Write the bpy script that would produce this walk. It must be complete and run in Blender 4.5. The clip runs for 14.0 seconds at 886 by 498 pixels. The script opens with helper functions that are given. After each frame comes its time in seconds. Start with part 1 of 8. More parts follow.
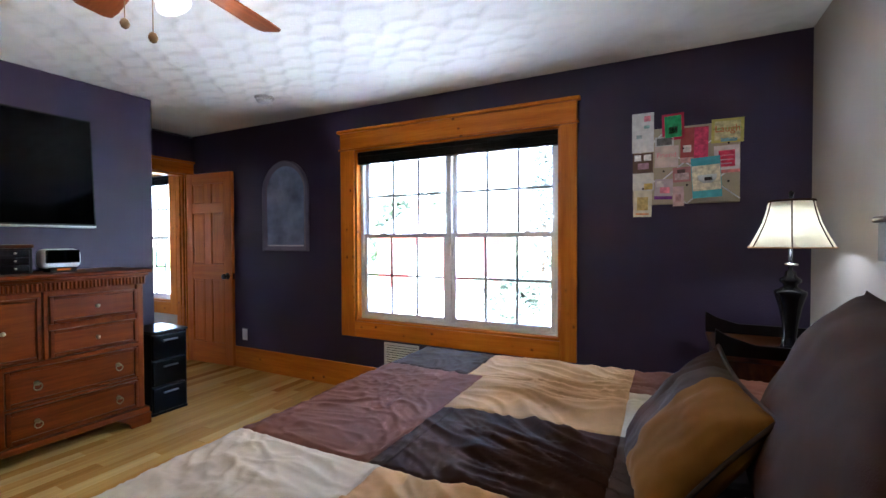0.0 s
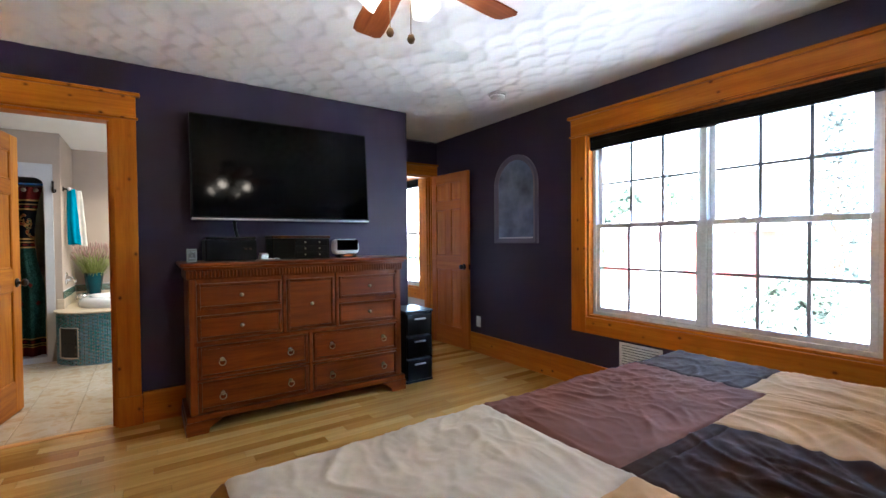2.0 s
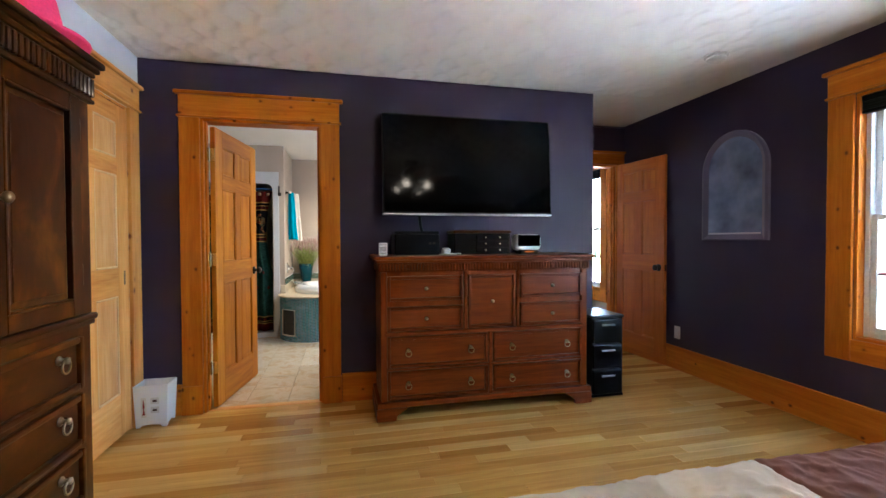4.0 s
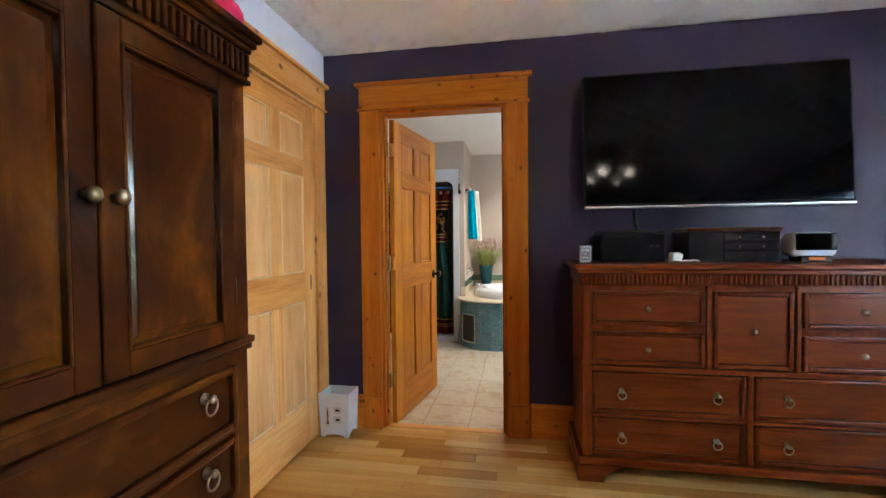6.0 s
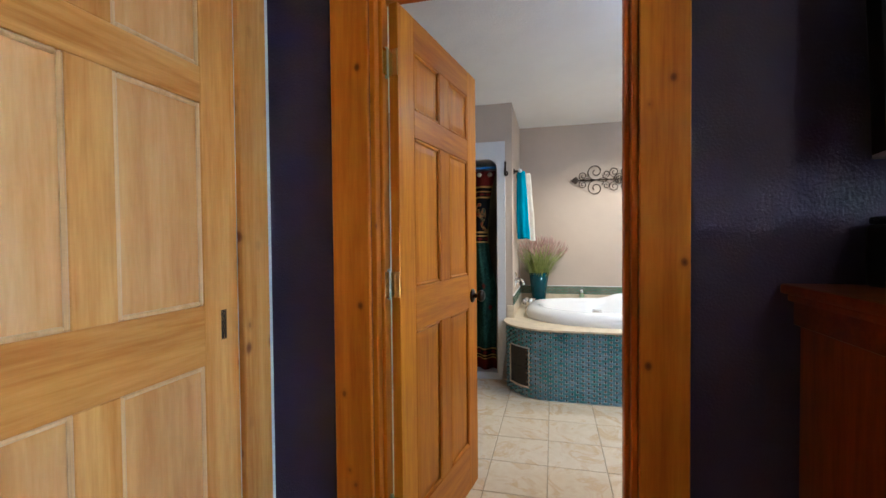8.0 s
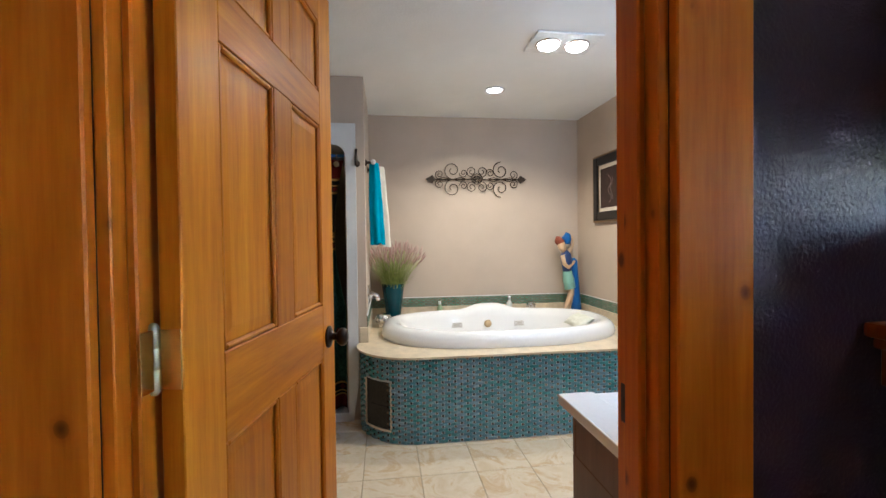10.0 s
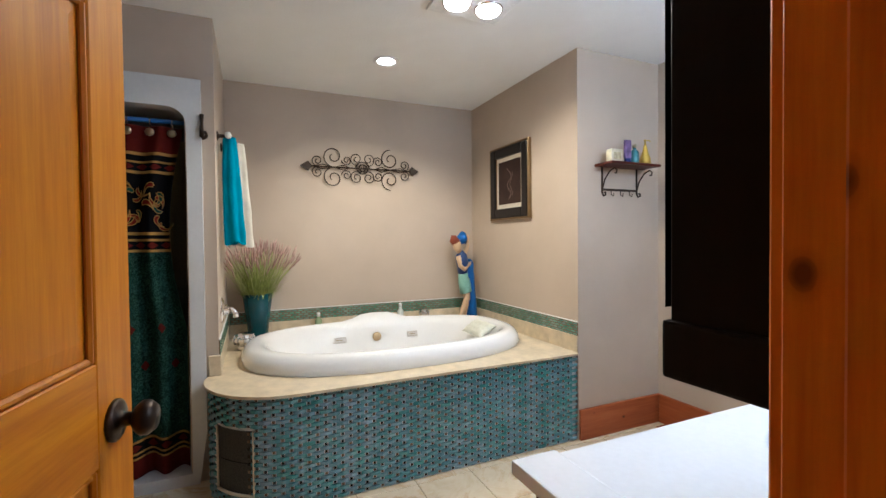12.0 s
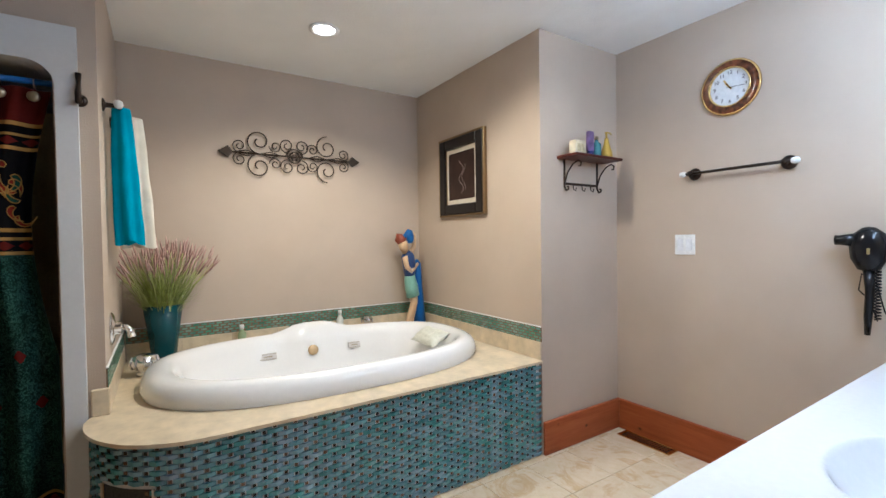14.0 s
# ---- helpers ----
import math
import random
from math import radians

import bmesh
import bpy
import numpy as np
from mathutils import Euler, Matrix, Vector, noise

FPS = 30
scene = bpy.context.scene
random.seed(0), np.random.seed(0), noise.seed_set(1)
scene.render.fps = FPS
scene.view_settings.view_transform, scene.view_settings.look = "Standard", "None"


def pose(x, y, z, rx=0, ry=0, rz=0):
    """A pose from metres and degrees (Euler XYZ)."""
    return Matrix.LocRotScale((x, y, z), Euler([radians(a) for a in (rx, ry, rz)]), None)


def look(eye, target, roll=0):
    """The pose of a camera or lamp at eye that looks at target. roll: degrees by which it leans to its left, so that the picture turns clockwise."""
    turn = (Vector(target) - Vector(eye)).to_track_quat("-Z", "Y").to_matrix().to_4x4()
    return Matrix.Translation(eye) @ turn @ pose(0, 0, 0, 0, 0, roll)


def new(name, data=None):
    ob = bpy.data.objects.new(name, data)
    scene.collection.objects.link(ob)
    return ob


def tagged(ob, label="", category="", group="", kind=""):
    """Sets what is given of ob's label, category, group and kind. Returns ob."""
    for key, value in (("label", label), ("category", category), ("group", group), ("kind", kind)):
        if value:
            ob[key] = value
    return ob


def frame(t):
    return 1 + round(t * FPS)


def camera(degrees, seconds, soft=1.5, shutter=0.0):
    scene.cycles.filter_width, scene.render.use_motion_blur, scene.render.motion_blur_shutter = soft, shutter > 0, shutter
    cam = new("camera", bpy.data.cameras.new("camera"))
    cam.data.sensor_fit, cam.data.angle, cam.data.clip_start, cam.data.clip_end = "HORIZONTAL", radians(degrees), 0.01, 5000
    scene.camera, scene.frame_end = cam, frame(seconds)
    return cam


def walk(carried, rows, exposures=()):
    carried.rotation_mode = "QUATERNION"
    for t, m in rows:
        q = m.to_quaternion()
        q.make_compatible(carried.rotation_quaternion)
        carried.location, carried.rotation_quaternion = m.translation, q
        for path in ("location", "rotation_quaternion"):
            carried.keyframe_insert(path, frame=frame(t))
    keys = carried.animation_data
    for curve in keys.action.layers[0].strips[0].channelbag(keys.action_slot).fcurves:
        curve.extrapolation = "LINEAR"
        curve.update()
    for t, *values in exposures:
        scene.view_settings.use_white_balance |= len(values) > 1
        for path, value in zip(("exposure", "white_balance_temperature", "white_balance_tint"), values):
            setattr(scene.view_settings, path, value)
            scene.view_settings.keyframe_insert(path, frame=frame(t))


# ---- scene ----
cam = camera(91.0, 14.0)
PATH = [
    (0, (0.478, 0.303, 1.3), (-0.432, 2.083, 1.262), -0.2),
    (0.5, (0.453, 0.315, 1.287), (-0.664, 1.974, 1.247), -0.3),
    (1, (0.423, 0.327, 1.27), (-0.892, 1.834, 1.23), -0.5),
    (1.5, (0.396, 0.337, 1.252), (-1.1, 1.664, 1.213), -0.5),
    (2, (0.368, 0.345, 1.236), (-1.287, 1.468, 1.198), -0.5),
    (2.5, (0.331, 0.349, 1.223), (-1.441, 1.276, 1.184), -0.5),
    (3, (0.275, 0.357, 1.215), (-1.578, 1.109, 1.175), -0.5),
    (5.3, (-0.256, 0.258, 1.227), (-2.255, 0.274, 1.181), -0.5),
    (5.5, (-0.315, 0.259, 1.233), (-2.313, 0.19, 1.187), -0.7),
    (6, (-0.533, 0.237, 1.244), (-2.503, -0.107, 1.195), -0.6),
    (6.5, (-0.858, 0.143, 1.224), (-2.781, -0.404, 1.178), -0.5),
    (7, (-1.231, 0.081, 1.224), (-3.141, -0.511, 1.177), -0.5),
    (7.5, (-1.604, -0.003, 1.228), (-3.519, -0.58, 1.179), -0.5),
    (9.8, (-2.604, -0.252, 1.247), (-4.594, -0.058, 1.22), -0.8),
    (10, (-2.637, -0.274, 1.249), (-4.619, -0.011, 1.214), -0.7),
    (10.5, (-2.799, -0.266, 1.251), (-4.755, 0.148, 1.21), -0.6),
    (11, (-2.963, -0.274, 1.243), (-4.882, 0.288, 1.213), -0.8),
    (11.5, (-3.062, -0.255, 1.252), (-4.94, 0.432, 1.212), -0.6),
    (12, (-3.174, -0.247, 1.241), (-5.003, 0.56, 1.202), -0.6),
    (12.5, (-3.283, -0.245, 1.237), (-5.067, 0.657, 1.198), -0.7),
    (13, (-3.374, -0.241, 1.232), (-5.119, 0.737, 1.195), -0.7),
    (13.5, (-3.456, -0.233, 1.233), (-5.164, 0.806, 1.194), -0.7),
    (14, (-3.521, -0.209, 1.232), (-5.2, 0.876, 1.19), -0.8),
]
walk(cam, [(t, look(eye, target, roll)) for t, eye, target, roll in PATH], [(0.0, 5.45, 5600, 10), (1.5, 5.5, 5680, 10), (3.0, 5.58, 5780, 10), (5.5, 5.55, 5900, 10), (6.8, 5.42, 5700, 10), (8.0, 5.32, 5520, 10), (10.5, 5.2, 5850, 10), (12.5, 5.12, 5900, 10), (14.0, 5.12, 5780, 10)])

# ---- light ----
world = bpy.data.worlds.new("sky")
scene.world = world
world.use_nodes = True
wn = world.node_tree
sky = wn.nodes.new("ShaderNodeTexSky")
sky.sky_type, sky.sun_disc = "NISHITA", False
sky.sun_elevation, sky.sun_rotation = radians(48), radians(200)
sky.air_density, sky.dust_density = 1.0, 0.8
wn.nodes["Background"].inputs["Strength"].default_value = 0.15
wn.links.new(sky.outputs[0], wn.nodes["Background"].inputs["Color"])
sun = new("sun", bpy.data.lights.new("sun", "SUN"))
sun.data.energy, sun.data.angle, sun.data.color = 3.9, radians(10), (1.0, 0.98, 0.95)
sun.matrix_world = look((0, 0, 30), (-6, 18, 0))


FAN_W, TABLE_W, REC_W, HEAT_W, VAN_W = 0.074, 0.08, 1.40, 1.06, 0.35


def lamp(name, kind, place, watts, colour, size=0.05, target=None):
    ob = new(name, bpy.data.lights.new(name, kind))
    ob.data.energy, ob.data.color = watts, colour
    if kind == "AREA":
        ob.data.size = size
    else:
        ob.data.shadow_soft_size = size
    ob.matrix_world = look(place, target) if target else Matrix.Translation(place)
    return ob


# ---- shape helpers ----
def boxes(rows, bevel=0.0, seg=1):
    """A bmesh of boxes (x0, x1, y0, y1, z0, z1), with their edges bevelled."""
    bm = bmesh.new()
    for x0, x1, y0, y1, z0, z1 in rows:
        bmesh.ops.create_cube(bm, size=1, matrix=Matrix.Translation(((x0 + x1) / 2, (y0 + y1) / 2, (z0 + z1) / 2)) @ Matrix.Diagonal((abs(x1 - x0), abs(y1 - y0), abs(z1 - z0), 1)))
    if bevel:
        bmesh.ops.bevel(bm, geom=bm.edges[:], offset=bevel, segments=seg, affect="EDGES", profile=0.6)
    return bm


def lathe(profile, seg=24, m=None, cap=True):
    """A bmesh turned round z from a profile of (radius, height)."""
    bm = bmesh.new()
    rings = []
    for r, z in profile:
        rings.append([bm.verts.new((r * math.cos(a * math.tau / seg), r * math.sin(a * math.tau / seg), z)) for a in range(seg)])
    for a, b in zip(rings, rings[1:]):
        for i in range(seg):
            j = (i + 1) % seg
            bm.faces.new((a[i], a[j], b[j], b[i]))
    if cap and profile[0][0] > 0.0005:
        bm.faces.new(rings[0][::-1])
    if cap and profile[-1][0] > 0.0005:
        bm.faces.new(rings[-1])
    bmesh.ops.remove_doubles(bm, verts=bm.verts[:], dist=0.0004)
    for f in bm.faces:
        f.smooth = True
    if m:
        bmesh.ops.transform(bm, matrix=m, verts=bm.verts[:])
    return bm


def tube(points, r, seg=8, closed=False):
    """A bmesh of a round bar along points; r is one radius or one for each point."""
    bm = bmesh.new()
    pts = [Vector(p) for p in points]
    n = len(pts)
    rings = []
    side = None
    for i, p in enumerate(pts):
        a = pts[(i - 1) % n] if (closed or i) else p
        b = pts[(i + 1) % n] if (closed or i < n - 1) else p
        d = (b - a).normalized()
        if side is None:
            side = d.orthogonal().normalized()
        side = (side - d * side.dot(d)).normalized()
        up = d.cross(side)
        rad = r[i] if isinstance(r, (list, tuple)) else r
        rings.append([bm.verts.new(p + (side * math.cos(k * math.tau / seg) + up * math.sin(k * math.tau / seg)) * rad) for k in range(seg)])
    pairs = list(zip(rings, rings[1:])) + ([(rings[-1], rings[0])] if closed else [])
    for a, b in pairs:
        for i in range(seg):
            j = (i + 1) % seg
            bm.faces.new((a[i], a[j], b[j], b[i]))
    if not closed:
        bm.faces.new(rings[0][::-1])
        bm.faces.new(rings[-1])
    bmesh.ops.recalc_face_normals(bm, faces=bm.faces[:])
    for f in bm.faces:
        f.smooth = True
    return bm


def prism(outline, depth, axis="z", bevel=0.0):
    """A bmesh of a flat outline of (u, v) given a depth along an axis; z: (u, v, d), y: (u, d, v), x: (d, u, v)."""
    bm = bmesh.new()
    place = {"z": lambda u, v, d: (u, v, d), "y": lambda u, v, d: (u, d, v), "x": lambda u, v, d: (d, u, v)}[axis]
    low = [bm.verts.new(place(u, v, 0)) for u, v in outline]
    high = [bm.verts.new(place(u, v, depth)) for u, v in outline]
    bm.faces.new(low[::-1])
    bm.faces.new(high)
    for i in range(len(low)):
        j = (i + 1) % len(low)
        bm.faces.new((low[i], low[j], high[j], high[i]))
    bmesh.ops.recalc_face_normals(bm, faces=bm.faces[:])
    if bevel:
        bmesh.ops.bevel(bm, geom=bm.edges[:], offset=bevel, segments=2, affect="EDGES")
    return bm


def joined(*bms):
    out = bmesh.new()
    for b in bms:
        me = bpy.data.meshes.new("m")
        b.to_mesh(me)
        b.free()
        out.from_mesh(me)
        bpy.data.meshes.remove(me)
    return out


def moved(bm, m):
    bmesh.ops.transform(bm, matrix=m, verts=bm.verts[:])
    return bm


def part(name, bm, material, parent=None, label="", smooth=None, m=None):
    me = bpy.data.meshes.new(name)
    bm.normal_update()
    bm.to_mesh(me)
    bm.free()
    me.materials.append(material)
    if smooth:
        for p in me.polygons:
            p.use_smooth = True
    ob = new(name, me)
    if m is not None:
        ob.matrix_basis = m
    if parent is not None:
        ob.parent = parent
    if label:
        ob["label"] = label
    return ob


def thing(name, m, label, category, group=""):
    ob = new(name)
    ob.empty_display_size = 0.1
    ob.matrix_basis = m
    return tagged(ob, label, category, group)


def structure(name, bm, material, label, category, parent=None):
    return tagged(part(name, bm, material, parent), label, category, "", "structure")


# ---- materials ----
def material(name):
    mat = bpy.data.materials.new(name)
    mat.use_nodes = True
    nt = mat.node_tree
    bsdf = nt.nodes["Principled BSDF"]
    bsdf.inputs["Specular IOR Level"].default_value = 0.3
    return mat, nt, bsdf


def node(nt, kind, **kw):
    n = nt.nodes.new(kind)
    for k, v in kw.items():
        n.inputs[k].default_value = v
    return n


def coords(nt, stretch=(1, 1, 1), spread=6.0):
    """Object coordinates, stretched, and shifted from object to object."""
    tc, info, mul, add, mp = (nt.nodes.new(k) for k in ("ShaderNodeTexCoord", "ShaderNodeObjectInfo", "ShaderNodeMath", "ShaderNodeVectorMath", "ShaderNodeMapping"))
    mul.operation, mul.inputs[1].default_value, add.operation = "MULTIPLY", spread, "ADD"
    nt.links.new(info.outputs["Random"], mul.inputs[0])
    nt.links.new(tc.outputs["Object"], add.inputs[0])
    nt.links.new(mul.outputs[0], add.inputs[1])
    nt.links.new(add.outputs[0], mp.inputs["Vector"])
    mp.inputs["Scale"].default_value = stretch
    return mp.outputs[0]


def ramp(nt, fac, stops):
    r = nt.nodes.new("ShaderNodeValToRGB")
    el = r.color_ramp.elements
    while len(el) < len(stops):
        el.new(0.5)
    for e, (p, c) in zip(el, stops):
        e.position, e.color = p, (*c, 1)
    nt.links.new(fac, r.inputs[0])
    return r.outputs[0]


def mix(nt, fac, a, b, mode="MIX"):
    m = nt.nodes.new("ShaderNodeMix")
    m.data_type, m.blend_type = "RGBA", mode
    for sock, v in ((m.inputs["Factor"], fac), (m.inputs["A"], a), (m.inputs["B"], b)):
        if hasattr(v, "is_linked"):
            nt.links.new(v, sock)
        else:
            sock.default_value = (*v, 1) if isinstance(v, tuple) else v
    return m.outputs["Result"]


def noise_of(nt, vec, scale, detail=3.0, rough=0.55, distort=0.0):
    n = node(nt, "ShaderNodeTexNoise", Scale=scale, Detail=detail, Roughness=rough, Distortion=distort)
    nt.links.new(vec, n.inputs["Vector"])
    return n.outputs["Fac"]


def bump(nt, bsdf, fac, strength, distance=0.002):
    b = node(nt, "ShaderNodeBump", Strength=strength, Distance=distance)
    nt.links.new(fac, b.inputs["Height"])
    nt.links.new(b.outputs[0], bsdf.inputs["Normal"])


def paint(name, colour, rough=0.6, grain=0.06, relief=0.25, scale=180.0, sheen=0.2):
    """Rolled wall paint: faint blotches and a fine orange-peel relief."""
    mat, nt, bsdf = material(name)
    v = coords(nt, spread=0.0)
    big, fine = noise_of(nt, v, 2.2, 4), noise_of(nt, v, scale, 2)
    dark = tuple(c * (1 - grain) for c in colour)
    light = tuple(min(1, c * (1 + grain)) for c in colour)
    nt.links.new(ramp(nt, big, [(0.3, dark), (0.7, light)]), bsdf.inputs["Base Color"])
    bsdf.inputs["Roughness"].default_value = rough
    bsdf.inputs["Specular IOR Level"].default_value = sheen
    bump(nt, bsdf, fine, relief, 0.003)
    return mat


def wood(name, dark, mid, light, axis="z", rough=0.4, cross=26.0, along=1.3, knots=0.0, knot_colour=(0.08, 0.025, 0.008), coat=0.0, relief=0.15, spread=6.0):
    """Sawn wood with its grain along an axis, and knots of a given share."""
    mat, nt, bsdf = material(name)
    s = {"x": (along, cross, cross), "y": (cross, along, cross), "z": (cross, cross, along)}[axis]
    v = coords(nt, s, spread)
    grain = noise_of(nt, v, 1.0, 5, 0.6, 0.6)
    fine = noise_of(nt, v, 5.0, 3, 0.7)
    col = ramp(nt, grain, [(0.28, dark), (0.5, mid), (0.72, light)])
    col = mix(nt, 0.35, col, ramp(nt, fine, [(0.3, dark), (0.7, light)]))
    if knots:
        q = {"x": (0.75, 1.0, 1.0), "y": (1.0, 0.75, 1.0), "z": (1.0, 1.0, 0.75)}[axis]
        v2 = coords(nt, q, spread)
        vor = node(nt, "ShaderNodeTexVoronoi", Scale=10.5, Randomness=1.0)
        nt.links.new(v2, vor.inputs["Vector"])
        wob = noise_of(nt, v2, 30.0, 2)
        add = nt.nodes.new("ShaderNodeMath")
        add.operation, add.inputs[1].default_value = "MULTIPLY_ADD", 0.06
        nt.links.new(wob, add.inputs[0])
        nt.links.new(vor.outputs["Distance"], add.inputs[2])
        spot = ramp(nt, add.outputs[0], [(knots * 0.55, (1, 1, 1)), (knots * 0.9, (0.6, 0.6, 0.6)), (knots * 1.0, (0.25, 0.25, 0.25)), (knots * 1.5, (0, 0, 0))])
        col = mix(nt, spot, col, knot_colour)
    piece = nt.nodes.new("ShaderNodeObjectInfo")
    col = mix(nt, 1.0, col, ramp(nt, piece.outputs["Random"], [(0.0, (0.88, 0.83, 0.76)), (1.0, (1.0, 1.0, 1.0))]), "MULTIPLY")
    nt.links.new(col, bsdf.inputs["Base Color"])
    bsdf.inputs["Roughness"].default_value = rough
    bsdf.inputs["Specular IOR Level"].default_value = 0.16
    bsdf.inputs["Coat Weight"].default_value = coat
    bsdf.inputs["Coat Roughness"].default_value = 0.2
    bump(nt, bsdf, fine, relief, 0.001)
    return mat


def plain(name, colour, rough=0.5, metal=0.0, relief=0.0, scale=60.0, vary=0.08, coat=0.0, trans=0.0, ior=1.45):
    mat, nt, bsdf = material(name)
    v = coords(nt)
    n = noise_of(nt, v, scale, 3)
    dark = tuple(c * (1 - vary) for c in colour)
    light = tuple(min(1, c * (1 + vary)) for c in colour)
    nt.links.new(ramp(nt, n, [(0.3, dark), (0.7, light)]), bsdf.inputs["Base Color"])
    bsdf.inputs["Roughness"].default_value = rough
    bsdf.inputs["Metallic"].default_value = metal
    bsdf.inputs["Coat Weight"].default_value = coat
    bsdf.inputs["Transmission Weight"].default_value = trans
    bsdf.inputs["IOR"].default_value = ior
    if relief:
        bump(nt, bsdf, n, relief, 0.002)
    return mat


def glowing(name, colour, strength, base=(0.8, 0.8, 0.8)):
    mat, nt, bsdf = material(name)
    bsdf.inputs["Base Color"].default_value = (*base, 1)
    bsdf.inputs["Emission Color"].default_value = (*colour, 1)
    bsdf.inputs["Emission Strength"].default_value = strength
    return mat


M_PURPLE = paint("purple_paint", (0.039, 0.024, 0.058), 0.46, 0.08, 0.6, 150.0, 0.34)
M_CREAM = paint("cream_paint", (0.46, 0.41, 0.365), 0.6)
M_WHITE_WALL = paint("white_wall_paint", (0.67, 0.71, 0.80), 0.6)
M_TAUPE = paint("taupe_paint", (0.50, 0.405, 0.318), 0.55)
M_CEIL = paint("ceiling_plaster", (0.86, 0.855, 0.84), 0.85, 0.03, 0.5, 90.0)
PINE = dict(dark=(0.39, 0.088, 0.003), mid=(0.58, 0.162, 0.006), light=(0.70, 0.245, 0.016), rough=0.42, knots=0.145, knot_colour=(0.15, 0.038, 0.006), coat=0.02, cross=16.0, along=0.9)
M_PINE = {a: wood("pine_trim_" + a, axis=a, **PINE) for a in "xyz"}
DOORW = dict(dark=(0.36, 0.085, 0.002), mid=(0.57, 0.178, 0.005), light=(0.70, 0.275, 0.014), rough=0.42, coat=0.02, cross=15.0, along=1.0)
M_DOOR = {a: wood("door_pine_" + a, axis=a, **DOORW) for a in "xyz"}
M_DOORR = {a: wood("red_orange_pine_" + a, (0.36, 0.075, 0.006), (0.50, 0.128, 0.010), (0.60, 0.18, 0.018), a, rough=0.4, coat=0.06, cross=22.0) for a in "xyz"}
RAW = dict(dark=(0.48, 0.15, 0.018), mid=(0.74, 0.335, 0.070), light=(0.86, 0.50, 0.18), rough=0.42, cross=11.0, along=0.8, coat=0.08)
M_RAW = {a: wood("light_pine_" + a, axis=a, **RAW) for a in "xyz"}
M_RAWK = {a: wood("knotty_light_pine_" + a, axis=a, knots=0.19, knot_colour=(0.22, 0.07, 0.02), **RAW) for a in "xyz"}
PALE = dict(dark=(0.60, 0.255, 0.07), mid=(0.80, 0.43, 0.155), light=(0.88, 0.57, 0.28), rough=0.4, cross=9.0, along=0.8, coat=0.1)
M_PALE = {a: wood("pale_pine_" + a, axis=a, **PALE) for a in "xyz"}
# closet door mouldings in paler pine, bevel highlights put into the colour
M_EDGE = wood("highlit_pine_edge", (0.66, 0.39, 0.16), (0.79, 0.52, 0.26), (0.87, 0.63, 0.38), "z", rough=0.35, coat=0.2)
CHERRY = dict(dark=(0.075, 0.0095, 0.001), mid=(0.165, 0.028, 0.0022), light=(0.26, 0.056, 0.005), rough=0.36, coat=0.1, cross=18.0, relief=0.06)
M_CHERRY = {a: wood("cherry_" + a, axis=a, **CHERRY) for a in "xyz"}
# darker cherry: shade round drawer borders and behind flutes put into the colour
M_CHERRY_SHADE = {a: wood("shaded_cherry_" + a, (0.048, 0.0065, 0.0008), (0.12, 0.019, 0.0015), (0.20, 0.038, 0.003), a, rough=0.3, coat=0.18, cross=18.0, relief=0.06) for a in "xyz"}


def stained(name, axis):
    """Dark cherry under a satin lacquer: cloudy warm mottling, faint grain and worn dark specks."""
    mat, nt, bsdf = material(name)
    soft = {"x": (0.55, 1, 1), "y": (1, 0.55, 1), "z": (1, 1, 0.55)}[axis]
    fine = {"x": (2.0, 60, 60), "y": (60, 2.0, 60), "z": (60, 60, 2.0)}[axis]
    cloud = noise_of(nt, coords(nt, soft), 6.0, 4, 0.6, 0.5)
    grain = noise_of(nt, coords(nt, fine), 1.0, 3, 0.6)
    col = ramp(nt, cloud, [(0.3, (0.013, 0.002, 0.0003)), (0.52, (0.046, 0.010, 0.0006)), (0.72, (0.135, 0.038, 0.002))])
    col = mix(nt, 0.5, col, ramp(nt, grain, [(0.3, (0.62, 0.55, 0.5)), (0.65, (1.0, 1.0, 1.0))]), "MULTIPLY")
    nt.links.new(col, bsdf.inputs["Base Color"])
    bsdf.inputs["Roughness"].default_value = 0.36
    bsdf.inputs["Specular IOR Level"].default_value = 0.12
    bsdf.inputs["Coat Weight"].default_value = 0.45
    bsdf.inputs["Coat Roughness"].default_value = 0.09
    bump(nt, bsdf, grain, 0.05, 0.001)
    return mat


M_WALNUT = {a: stained("dark_cherry_" + a, a) for a in "xyz"}
M_REDWOOD = {a: wood("red_pine_" + a, axis=a, dark=(0.26, 0.06, 0.02), mid=(0.36, 0.09, 0.03), light=(0.45, 0.14, 0.05), knots=0.13, cross=14.0) for a in "xyz"}
M_GLASS = plain("window_glass", (1, 1, 1), 0.0, trans=1.0, vary=0.0)
M_VINYL = plain("white_vinyl", (0.75, 0.76, 0.78), 0.35)
M_BLACK = plain("black_plastic", (0.006, 0.006, 0.007), 0.35)
M_BLACK.node_tree.nodes["Principled BSDF"].inputs["Specular IOR Level"].default_value = 0.14
M_SCREEN = plain("black_screen", (0.0008, 0.0008, 0.001), 0.07, vary=0.0, ior=1.25)
M_CHROME = plain("chrome", (0.75, 0.75, 0.77), 0.12, 1.0, vary=0.02)
M_STEEL = plain("worn_steel", (0.42, 0.42, 0.40), 0.38, 1.0)
M_BRASS = plain("brass", (0.72, 0.50, 0.20), 0.25, 1.0)
M_PEWTER = plain("aged_pewter", (0.36, 0.30, 0.20), 0.35, 1.0)
M_BRONZE = plain("oil_rubbed_bronze", (0.035, 0.024, 0.018), 0.35, 0.7)
M_IRON = plain("wrought_iron", (0.045, 0.03, 0.02), 0.45, 0.5)
